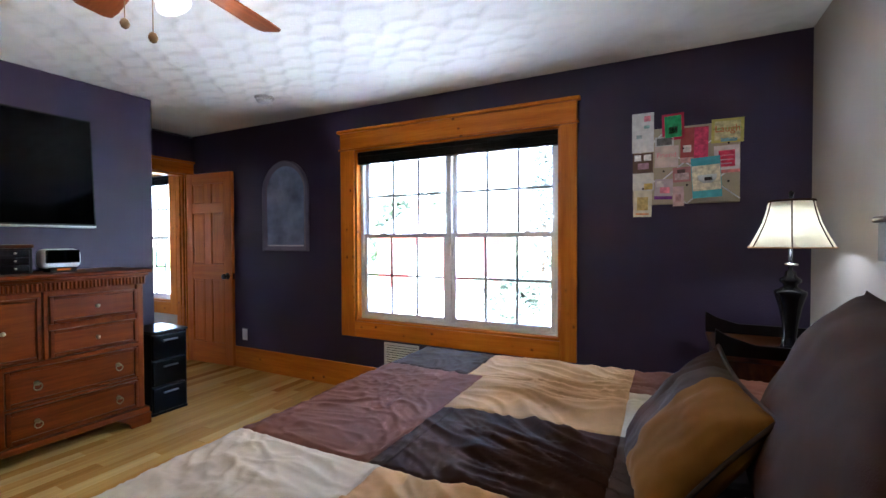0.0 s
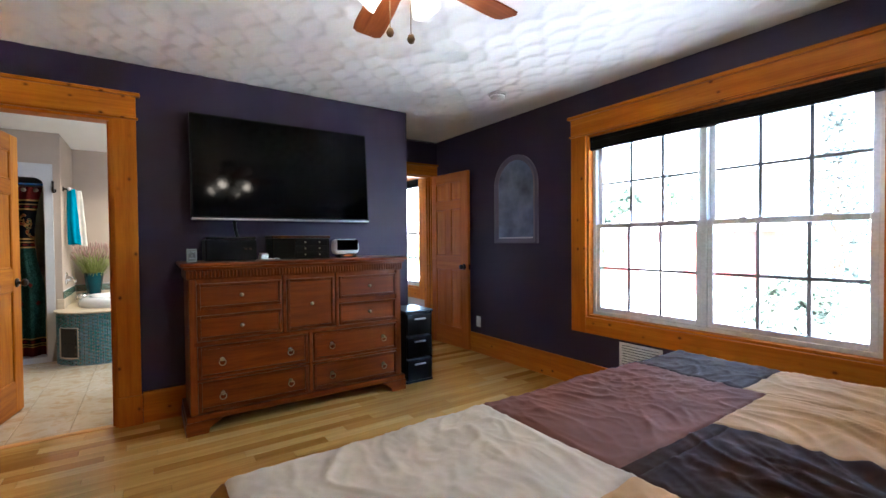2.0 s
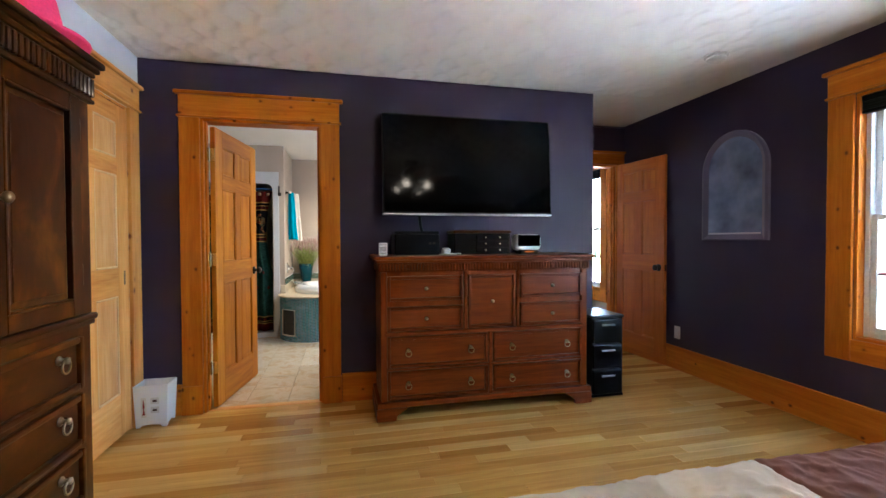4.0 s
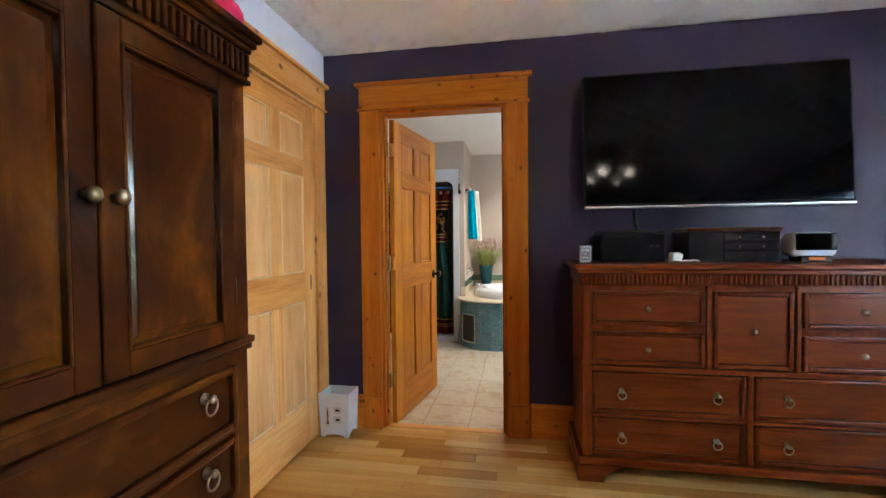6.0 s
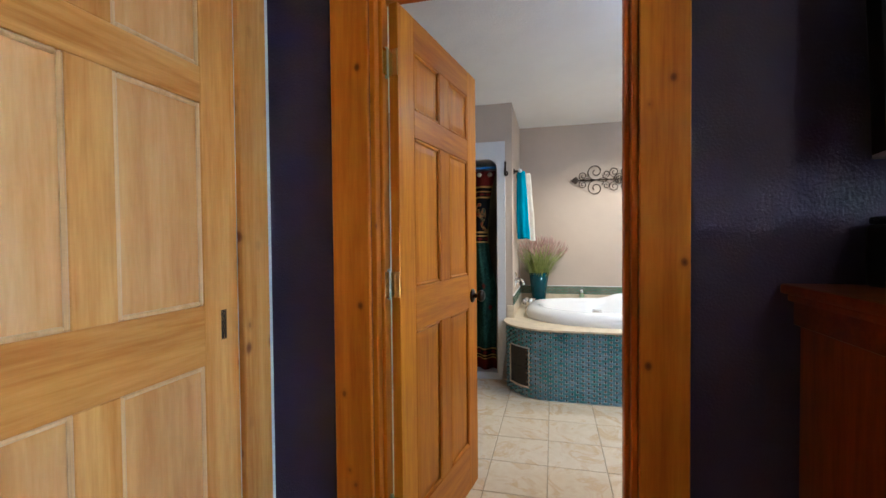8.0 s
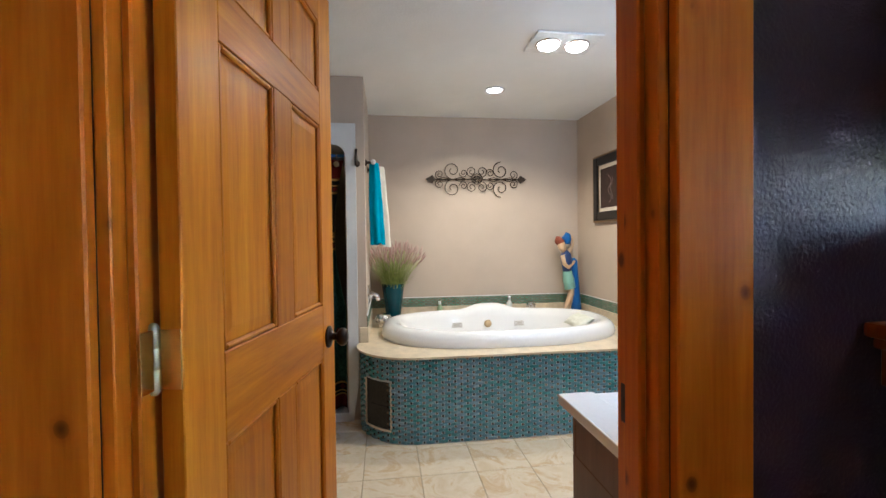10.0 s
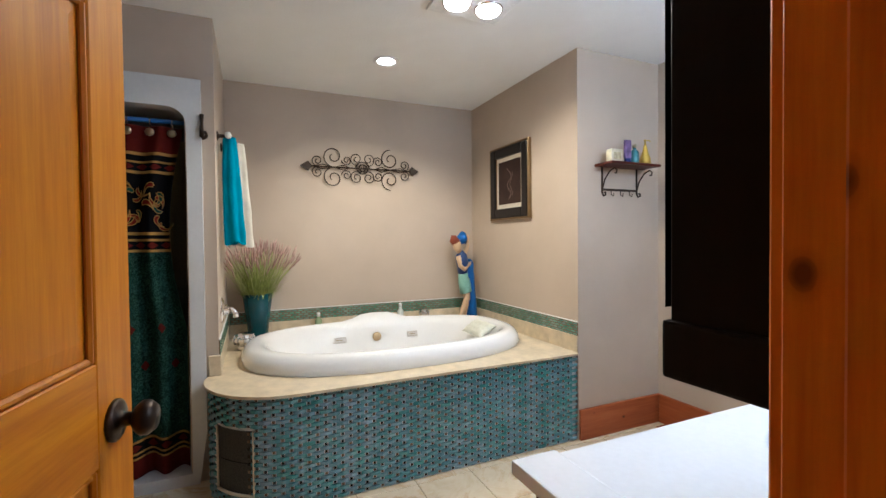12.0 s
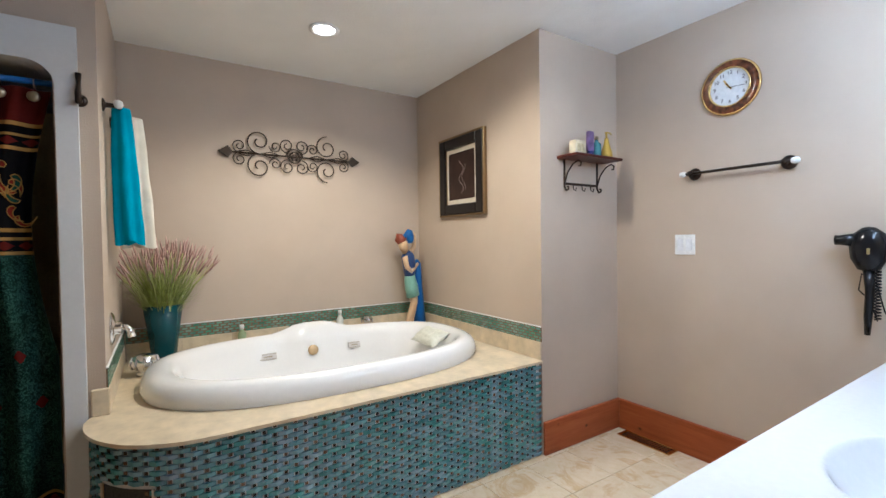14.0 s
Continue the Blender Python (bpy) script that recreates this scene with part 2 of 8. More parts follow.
M_WHITE = plain("white_plastic", (0.75, 0.75, 0.74), 0.35)
M_TUB = plain("white_acrylic", (0.82, 0.81, 0.79), 0.12, vary=0.01, coat=0.5)
M_COUNTER = plain("white_cultured_marble", (0.80, 0.81, 0.82), 0.15, vary=0.02, coat=0.4)
M_ESPRESSO = wood("espresso_wood", (0.0025, 0.0012, 0.0009), (0.0045, 0.002, 0.0014), (0.007, 0.003, 0.002), "z", rough=0.55)
M_ESPRESSO.node_tree.nodes["Principled BSDF"].inputs["Specular IOR Level"].default_value = 0.12
M_LAWN = plain("lawn", (0.10, 0.17, 0.05), 0.9, vary=0.4, scale=6.0)

# ---- plan ----
H = 2.455           # ceilings
WX, BX = -3.265, -3.385   # bedroom and bathroom faces of the wall between them
NY, EX, SY = 3.35, 1.19, -1.03   # bedroom's north, east and south walls
WEND = 2.40         # north end of the west wall
AX = -4.18          # west wall of the alcove
T = 0.14


def wall_x(name, x0, x1, y0, y1, hole, mat, label, z1=H, z0=0.0):
    """A wall slab between x0..x1 and y0..y1; hole (a0, a1, z0, z1) runs along the longer side."""
    along_x = (x1 - x0) > (y1 - y0)
    rows = []
    if hole:
        a0, a1, h0, h1 = hole
        lo, hi = (x0, x1) if along_x else (y0, y1)
        for u0, u1, v0, v1 in ((lo, a0, z0, z1), (a1, hi, z0, z1), (a0, a1, h1, z1), (a0, a1, z0, h0)):
            if u1 - u0 > 0.001 and v1 - v0 > 0.001:
                rows.append((u0, u1, y0, y1, v0, v1) if along_x else (x0, x1, u0, u1, v0, v1))
    else:
        rows.append((x0, x1, y0, y1, z0, z1))
    return structure(name, boxes(rows), mat, label, "wall")


# window opening in the north wall and doorways
WIN = (-1.94, -0.168, 0.60, 2.09)
BD = (-0.65, 0.165, 0.0, 2.07)      # bathroom doorway along y
CD = (-3.092, -2.281, 0.0, 2.07)      # closet doorway along x
HD = (2.46, 3.24, 0.0, 2.07)        # hall doorway along y
HWIN = (-5.90, -4.60, 0.60, 2.09)    # hall window

wall_x("wall_north", AX - 0.12, EX + T, NY, NY + T, WIN, M_PURPLE, "dark purple painted bedroom wall with the window")
wall_x("wall_east", EX, EX + T, SY - T, NY, None, M_CREAM, "cream painted wall behind the bed")
wall_x("wall_south", WX, EX, SY - T, SY, CD, M_WHITE_WALL, "white painted wall with the closet door")
# the wall between bedroom and bathroom: one face purple, the other taupe
wall_x("wall_west", -3.325, WX, SY - T, WEND, BD, M_PURPLE, "dark purple painted wall behind the television")
wall_x("wall_bath_east", BX, -3.325, -1.90, WEND - 0.05, BD, M_TAUPE, "taupe painted bathroom wall beside the doorway")
wall_x("wall_alcove_south", AX, -3.325, WEND - 0.05, WEND, None, M_PURPLE, "dark purple painted side wall of the entry alcove")
wall_x("wall_alcove_west", AX - 0.12, AX, WEND, NY, HD, M_PURPLE, "dark purple painted wall round the hall doorway")
wall_x("wall_hall_south", -7.0, AX, WEND - 0.05, WEND, None, M_CREAM, "cream painted hall wall")
wall_x("wall_hall_north", -7.0, AX - 0.12, NY, NY + T, HWIN, M_CREAM, "cream painted hall wall with a window")
wall_x("wall_hall_west", -7.12, -7.0, WEND - 0.05, NY + T, None, M_CREAM, "cream painted end wall of the hall")
# bathroom
TBX, TRY, TLY, SHX, JX, CY = -6.664, 1.585, -0.410, -5.740, -5.280, 2.272
wall_x("wall_bath_north", JX, BX, CY, WEND - 0.05, None, M_TAUPE, "taupe painted bathroom wall with the clock")
structure("wall_bath_jut", boxes([(-6.79, JX, TRY, WEND - 0.05, 0, H)]), M_TAUPE, "taupe painted wall corner beside the tub", "wall")
wall_x("wall_tub_back", -6.79, TBX, TLY - 0.12, TRY, None, M_TAUPE, "taupe painted wall behind the tub")
wall_x("wall_tub_left", TBX, SHX, TLY - 0.12, TLY, None, M_TAUPE, "taupe painted wall between tub and shower")
SHD = (-1.56, -0.547, 0.05, 1.96)
wall_x("wall_shower", SHX - 0.10, SHX, -1.90, TLY - 0.12, SHD, M_TAUPE, "taupe painted wall round the shower")
wall_x("wall_bath_south", -6.79, BX, -2.02, -1.90, None, M_TAUPE, "taupe painted far wall of the bathroom")
wall_x("wall_shower_back", -6.79, -6.69, -1.90, TLY - 0.12, None, M_TAUPE, "taupe painted wall behind the shower")
# closet behind its door
structure("wall_closet", boxes([(-3.385, -1.9, -1.95, -1.83, 0, H), (-1.9, -1.8, -1.95, SY - T, 0, H)]), M_WHITE_WALL, "white closet walls", "wall")
structure("ceiling_closet", boxes([(-3.385, -1.8, -1.95, SY - T, H, H + 0.1)]), M_WHITE_WALL, "white closet ceiling", "ceiling")
structure("floor_slab", boxes([(-7.15, EX + T, -2.05, NY + T, -0.2, -0.016)]), plain("subfloor", (0.3, 0.25, 0.2), 0.8), "plywood subfloor under the boards and tiles", "floor")


def swirl_ceiling(x0, x1, y0, y1, name, label, depth, step=0.022, level=H):
    """Plaster combed in rows of overlapping fans, as one sheet."""
    nx, ny = int((x1 - x0) / step), int((y1 - y0) / step)
    xs, ys = np.meshgrid(np.linspace(x0, x1, nx + 1), np.linspace(y0, y1, ny + 1), indexing="ij")
    rng = np.random.RandomState(7)
    best = np.full(xs.shape, 0.0)
    R, px, py = 0.165, 0.235, 0.125
    for j in range(-1, int((y1 - y0) / py) + 3):
        cy = y0 + j * py
        for i in range(-1, int((x1 - x0) / px) + 3):
            cx = x0 + (i + 0.5 * (j % 2)) * px + rng.uniform(-0.03, 0.03)
            c = cy + rng.uniform(-0.02, 0.02)
            r = R * rng.uniform(0.85, 1.12)
            lift = rng.uniform(-0.1, 0.1)
            i0, i1 = (int(np.clip((v - x0) / (x1 - x0) * nx, 0, nx + 1)) for v in (cx - r, cx + r + 2 * step))
            j0, j1 = (int(np.clip((v - y0) / (y1 - y0) * ny, 0, ny + 1)) for v in (c - r, c + r + 2 * step))
            if i1 <= i0 or j1 <= j0:
                continue
            dx, dy = xs[i0:i1, j0:j1] - cx, ys[i0:i1, j0:j1] - c
            d = np.sqrt(dx * dx + dy * dy * 1.15)
            ang = np.arctan2(dy, dx)
            h = (d / r) ** 1.7 + 0.035 * np.sin(d * 210 + 0.6 * np.sin(ang * 3)) + 0.05 * np.sin(ang * 9 + c * 40) + lift
            edge = np.clip((r - d) / 0.032, 0, 1)
            old = best[i0:i1, j0:j1]
            best[i0:i1, j0:j1] = np.where(d < r, old * (1 - edge) + h * edge, old)
    rim = np.minimum(np.minimum(xs - x0, x1 - xs), np.minimum(ys - y0, y1 - ys))
    zs = level - depth * best * np.clip(rim / 0.05, 0.15, 1)
    verts = np.stack([xs, ys, zs], -1).reshape(-1, 3)
    idx = np.arange((nx + 1) * (ny + 1)).reshape(nx + 1, ny + 1)
    faces = np.stack([idx[:-1, :-1], idx[:-1, 1:], idx[1:, 1:], idx[1:, :-1]], -1).reshape(-1, 4)
    me = bpy.data.meshes.new(name)
    me.from_pydata(verts.tolist(), [], faces.tolist())
    me.materials.append(M_CEIL)
    for p in me.polygons:
        p.use_smooth = True
    return tagged(new(name, me), label, "ceiling", "", "structure")


swirl_ceiling(WX - 0.02, EX, SY, NY, "ceiling", "white plaster ceiling combed in overlapping fan swirls", 0.0115, 0.0125)
swirl_ceiling(AX, WX - 0.02, WEND, NY, "ceiling_alcove", "white swirled plaster ceiling of the alcove", 0.007)
swirl_ceiling(-6.7, BX, -1.9, CY, "ceiling_bath", "white lightly swirled plaster bathroom ceiling", 0.0025, 0.026, 2.405)
structure("ceiling_slab", boxes([(-7.15, EX + T, -2.05, NY + T, H + 0.004, H + 0.16)]), M_CEIL, "plain white slab above the ceilings", "ceiling")
structure("ceiling_hall", boxes([(-7.0, AX - 0.0, WEND, NY, H - 0.02, H)]), M_WHITE_WALL, "white hall ceiling", "ceiling")

# ---- trim, doors and windows ----
def casing(name, m, u0, u1, top, depth, mats, label, width=0.13, head=0.155, plinth=0.2, sides=(True, True), over=0.025, right=None):
    """A doorway's trim: local x along the wall, -y out of it."""
    t = tagged(thing(name, m, label, "door trim"), kind="structure")
    right = right or width
    for k, (a, b) in enumerate(((u0 - width, u0), (u1, u1 + right))):
        if sides[k]:
            part("side_casing", boxes([(a, b, -0.022, 0, plinth, top)], 0.003), mats["z"], t)
            part("plinth_block", boxes([(a - 0.004 * (k == 0), b + 0.004 * (k == 1), -0.03, 0, 0, plinth)], 0.003), mats["z"], t)
    part("head_board", boxes([(u0 - width, u1 + right, -0.026, 0, top + 0.014, top + head)], 0.003), mats["x"], t)
    part("fillet", boxes([(u0 - width - 0.012, u1 + right + 0.012, -0.036, 0, top, top + 0.014)], 0.004), mats["x"], t)
    part("cap", boxes([(u0 - width - over, u1 + right + over, -0.045, 0, top + head, top + head + 0.024)], 0.004), mats["x"], t)
    if not depth:
        return t
    for a, b in ((u0, u0 + 0.018), (u1 - 0.018, u1)):
        part("jamb", boxes([(a, b, -0.002, depth, 0, top)], 0.002), mats["z"], t)
    part("head_jamb", boxes([(u0 + 0.018, u1 - 0.018, -0.002, depth, top - 0.018, top)], 0.002), mats["x"], t)
    for a, b in ((u0 + 0.018, u0 + 0.032), (u1 - 0.032, u1 - 0.018)):
        part("door_stop", boxes([(a, b, 0.03, 0.075, 0, top - 0.018)], 0.003), mats["z"], t)
    return t


def raised_panel(u0, u1, z0, z1, y0, y1):
    """A panel with bevelled margins, proud towards -y and +y."""
    bm = bmesh.new()
    g, s = 0.0, 0.038
    mid = (y0 + y1) / 2
    for sign, face in ((-1, y0), (1, y1)):
        o = [bm.verts.new((u, mid + sign * 0.006, z)) for u, z in ((u0, z0), (u1, z0), (u1, z1), (u0, z1))]
        c = [bm.verts.new((u, face, z)) for u, z in ((u0 + s, z0 + s), (u1 - s, z0 + s), (u1 - s, z1 - s), (u0 + s, z1 - s))]
        for i in range(4):
            j = (i + 1) % 4
            bm.faces.new((o[i], o[j], c[j], c[i]))
        bm.faces.new(c)
    bmesh.ops.recalc_face_normals(bm, faces=bm.faces[:])
    return bm


def panel_door(name, m, w, mats, label, h=2.03, th=0.035, knob=None, hinges=(), kind="structure", field=None, bead=None, levels=None, stile=0.115):
    """A six-panel door: local x from the hinge to the free edge, faces at y = -th and 0."""
    d = tagged(thing(name, m, label, "door"), kind=kind)
    sw, mw = stile, 0.10
    rails = levels or [(0.012, 0.235), (0.90, 1.06), (1.60, 1.70), (1.91, h)]
    for a, b in ((0, sw), (w - sw, w)):
        part("stile", boxes([(a, b, -th, 0, 0.012, h)], 0.002), mats["z"], d)
    for a, b in rails:
        part("rail", boxes([(sw, w - sw, -th, 0, a, b)], 0.002), mats["x"], d)
    c0, c1 = w / 2 - mw / 2, w / 2 + mw / 2
    for (_, a), (b, _) in zip(rails, rails[1:]):
        part("mullion", boxes([(c0, c1, -th, 0, a, b)], 0.002), mats["z"], d)
        for u0, u1 in ((sw, c0), (c1, w - sw)):
            part("panel", raised_panel(u0, u1, a, b, -th + 0.007, -0.007), field or mats["z"], d)
            rim = []
            for f0, f1 in ((-th + 0.001, -th + 0.012), (-0.012, -0.001)):
                rim += [(u0, u0 + 0.012, f0, f1, a, b), (u1 - 0.012, u1, f0, f1, a, b), (u0 + 0.012, u1 - 0.012, f0, f1, a, a + 0.012), (u0 + 0.012, u1 - 0.012, f0, f1, b - 0.012, b)]
            part("moulding", boxes(rim, 0.004), bead or mats["z"], d)
    if knob:
        for s in (-1, 1):
            prof = [(0.034, 0), (0.034, 0.005), (0.028, 0.009), (0.012, 0.013), (0.011, 0.026), (0.02, 0.031), (0.028, 0.04), (0.028, 0.05), (0.02, 0.06), (0.0, 0.063)]
            y = -th if s < 0 else 0
            part("door_knob", lathe(prof, 20, Matrix.Translation((w - 0.065, y, knob)) @ pose(0, 0, 0, 90 if s < 0 else -90, 0, 0)), M_BRONZE, d, "dark bronze door knob")
        part("latch_plate", boxes([(w, w + 0.002, -th * 0.8, -th * 0.2, knob - 0.03, knob + 0.03)]), M_BRASS, d)
    for z in hinges:
        leaf = boxes([(-0.003, 0.0, -0.034, 0.0, z - 0.045, z + 0.045)], 0.001)
        h = part("hinge", joined(leaf, boxes([(-0.036, -0.004, 0.002, 0.0045, z - 0.045, z + 0.045)], 0.001)), M_BRASS, d, "brass butt hinge")
        part("pin", lathe([(0, z - 0.054), (0.005, z - 0.052), (0.0075, z - 0.047), (0.0075, z - 0.016), (0.0068, z - 0.015), (0.0075, z - 0.014), (0.0075, z + 0.016), (0.0068, z + 0.017), (0.0075, z + 0.018), (0.0075, z + 0.047), (0.005, z + 0.053), (0, z + 0.055)], 14, Matrix.Translation((-0.004, 0.006, 0))), M_STEEL, h, "worn steel hinge pin")
        for dz in (-0.032, 0.0, 0.032):
            part("screw", lathe([(0.004, 0), (0.003, 0.0012), (0, 0.0014)], 10, Matrix.Translation((-0.022, 0.0045, z + dz)) @ pose(0, 0, 0, -90)), M_BRONZE, h)
    return d


casing("door_trim_1", pose(WX, 0, 0, 0, 0, 90), BD[0], BD[1], 2.07, 0.122, M_PINE, "knotty orange pine trim round the bathroom doorway")
casing("door_trim_2", pose(BX, 0, 0, 0, 0, -90), -BD[1], -BD[0], 2.07, 0.0, M_PINE, "knotty orange pine trim on the bathroom side")
casing("door_trim_3", pose(0, SY, 0, 0, 0, 180), -CD[1], -CD[0], 2.07, 0.14, M_RAWK, "light knotty pine trim round the closet door", width=0.134, right=0.13)
casing("door_trim_4", pose(AX, 0, 0, 0, 0, 90), HD[0], HD[1], 2.03, 0.12, M_PINE, "orange pine trim round the hall doorway", width=0.10, sides=(False, True), head=0.12, over=0.006)
a_door = math.degrees(math.atan2(0.129, -0.78))
panel_door("door_1", pose(-3.322, -0.572, 0, 0, 0, a_door) @ pose(0, 0.035, 0), 0.785, M_DOOR, "open six-panel pine bathroom door with a bronze knob", knob=0.955, hinges=(0.30, 1.08, 1.83))
panel_door("door_2", pose(-2.232, SY - 0.03, 0, 0, 0, 180), 0.842, M_RAW, "closed light pine six-panel closet door", h=2.045, field=M_PALE["z"], bead=M_EDGE, levels=[(0.012, 0.27), (0.88, 1.052), (1.62, 1.722), (1.938, 2.045)], stile=0.12)
panel_door("door_3", pose(-4.185, 3.285, 0, 0, 0, 3.5), 0.70, M_DOORR, "open orange pine six-panel door to the hall", h=2.02, knob=0.94, hinges=(0.30, 1.08, 1.80))
strike = thing("strike_plate", pose(-3.355, BD[1] - 0.018, 0.955), "dark bronze strike plate let into the door jamb", "strike plate")
part("plate", boxes([(-0.017, 0.017, -0.002, 0, -0.035, 0.035)], 0.0008), M_BRONZE, strike)
part("latch_hole", boxes([(-0.007, 0.007, -0.0026, -0.002, -0.013, 0.013)]), M_BLACK, strike)
pull = thing("door_pull", pose(-3.026, SY + 0.005, 0.985, 0, 0, 180), "dark bronze flush pull on the closet door", "door pull")
part("plate", boxes([(-0.012, 0.012, 0, 0.003, -0.045, 0.045)], 0.001), M_BRONZE, pull)
part("recess", boxes([(-0.007, 0.007, 0.003, 0.004, -0.035, 0.035)]), M_BLACK, pull)


def baseboard(name, runs, mats, label, h=0.215, th=0.02):
    t = tagged(thing(name, pose(0, 0, 0), label, "baseboard"), kind="structure")
    for x0, x1, y0, y1 in runs:
        part("board", boxes([(x0, x1, y0, y1, 0, h)], 0.004), mats["x" if x1 - x0 > y1 - y0 else "y"], t)


baseboard("baseboard", [(-4.18, EX, NY - 0.02, NY), (WX, WX + 0.02, SY + 0.02, BD[0] - 0.136), (WX, WX + 0.02, BD[1] + 0.136, WEND), (EX - 0.02, EX, SY + 0.02, NY - 0.02), (-2.19, EX - 0.02, SY, SY + 0.02), (AX + 0.02, WX, WEND, WEND + 0.02)], M_PINE, "knotty pine baseboard along the bedroom walls")
baseboard("baseboard_bath", [(JX, JX + 0.02, TRY + 0.002, CY), (JX + 0.02, -4.16, CY - 0.02, CY), (BX - 0.02, BX, -1.9, BD[0] - 0.136)], M_REDWOOD, "reddish knotty pine baseboard in the bathroom", 0.19)


def sash(parent, u0, u1, z0, z1, y0, y1, cols, rows, r=0.035):
    s = part("sash", boxes([(u0, u0 + r, y0, y1, z0, z1), (u1 - r, u1, y0, y1, z0, z1), (u0 + r, u1 - r, y0, y1, z0, z0 + r), (u0 + r, u1 - r, y0, y1, z1 - r, z1)], 0.004), M_VINYL, parent)
    gm = (y0 + y1) / 2
    p = part("pane", boxes([(u0 + r, u1 - r, gm - 0.002, gm + 0.002, z0 + r, z1 - r)]), M_GLASS, s)
    p.visible_shadow = False
    for i in range(1, cols):
        u = u0 + r + (u1 - u0 - 2 * r) * i / cols
        part("muntin", boxes([(u - 0.010, u + 0.010, gm - 0.007, gm + 0.007, z0 + r, z1 - r)]), M_MUNTIN, s)
    for j in range(1, rows):
        z = z0 + r + (z1 - z0 - 2 * r) * j / rows
        part("muntin", boxes([(u0 + r, u1 - r, gm - 0.006, gm + 0.006, z - 0.010, z + 0.010)]), M_MUNTIN, s)
    return s


M_MUNTIN = plain("grey_muntin", (0.30, 0.32, 0.36), 0.4)
M_BLIND = plain("black_shade_fabric", (0.008, 0.008, 0.009), 0.8, relief=0.3, scale=200)


def twin_window(name, m, u0, u1, z0, z1, label, cas=0.145, units=2, right=None):
    """A twin double-hung window in its pine trim: local x along the wall, -y into the room."""
    w = tagged(thing(name, m, label, "window"), kind="structure")
    right = right or cas
    for a, b in ((u0 - cas, u0), (u1, u1 + right)):
        part("side_casing", boxes([(a, b, -0.024, 0, z0 - 0.135, z1)], 0.004), M_PINE["z"], w)
    part("bottom_casing", boxes([(u0, u1, -0.023, 0, z0 - 0.135, z0)], 0.004), M_PINE["x"], w)
    part("fillet", boxes([(u0 - cas - 0.012, u1 + right + 0.012, -0.036, 0, z1, z1 + 0.014)], 0.004), M_PINE["x"], w)
    part("head_board", boxes([(u0 - cas, u1 + right, -0.028, 0, z1 + 0.014, z1 + 0.15)], 0.004), M_PINE["x"], w)
    part("cap", boxes([(u0 - cas - 0.022, u1 + right + 0.022, -0.05, 0, z1 + 0.15, z1 + 0.175)], 0.005), M_PINE["x"], w)
    for a, b in ((u0, u0 + 0.018), (u1 - 0.018, u1)):
        part("jamb", boxes([(a, b, -0.001, 0.10, z0, z1)], 0.002), M_PINE["z"], w)
    part("window_sill", boxes([(u0 + 0.018, u1 - 0.018, -0.001, 0.10, z0, z0 + 0.018)], 0.002), M_PINE["x"], w)
    part("head_jamb", boxes([(u0 + 0.018, u1 - 0.018, -0.001, 0.10, z1 - 0.018, z1)], 0.002), M_PINE["x"], w)
    a, b, c, d, r = u0 + 0.018, u1 - 0.018, z0 + 0.018, z1 - 0.018, 0.028
    part("window_frame", boxes([(a, a + r, 0.055, 0.13, c, d), (b - r, b, 0.055, 0.13, c, d), (a + r, b - r, 0.055, 0.13, c, c + r), (a + r, b - r, 0.055, 0.13, d - r, d)], 0.003), M_VINYL, w)
    mid = (c + d) / 2
    step = (b - a) / units
    for k in range(units):
        l, q = a + step * k + (r if k == 0 else 0.02), a + step * (k + 1) - (r if k == units - 1 else 0.02)
        if k:
            part("mullion", boxes([(l - 0.04, l, 0.05, 0.13, c + r, d - r)], 0.003), M_VINYL, w)
        sash(w, l, q, mid - 0.015, d - r, 0.095, 0.12, 3, 2)
        low = sash(w, l, q, c + r, mid + 0.015, 0.062, 0.09, 3, 2)
        for f in (0.25, 0.75):
            part("sash_lock", boxes([(l + (q - l) * f - 0.02, l + (q - l) * f + 0.02, 0.055, 0.075, mid + 0.015, mid + 0.027)], 0.003), M_VINYL, low)
    bl = thing(name.replace("window", "shade"), m, "black cellular shade drawn up at the window head", "window shade")
    part("head_rail", boxes([(u0 + 0.02, u1 - 0.02, 0.008, 0.05, z1 - 0.055, z1 - 0.019)], 0.004), M_BLACK, bl)
    folds = []
    for i in range(6):
        zt = z1 - 0.056 - i * 0.008
        folds.append((u0 + 0.023, u1 - 0.023, 0.010 + 0.003 * (i % 2), 0.047 - 0.003 * (i % 2), zt - 0.0075, zt))
    part("folded_fabric", boxes(folds, 0.0015), M_BLIND, bl)
    part("bottom_rail", boxes([(u0 + 0.022, u1 - 0.022, 0.010, 0.048, z1 - 0.126, z1 - 0.106)], 0.003), M_BLACK, bl)
    return w


twin_window("window_1", pose(0, NY, 0), WIN[0], WIN[1], WIN[2], WIN[3], "white twin double-hung window in knotty orange pine trim", right=0.113)
twin_window("window_2", pose(0, NY, 0), HWIN[0], HWIN[1], HWIN[2], HWIN[3], "white double-hung hall window in orange pine trim", 0.13)

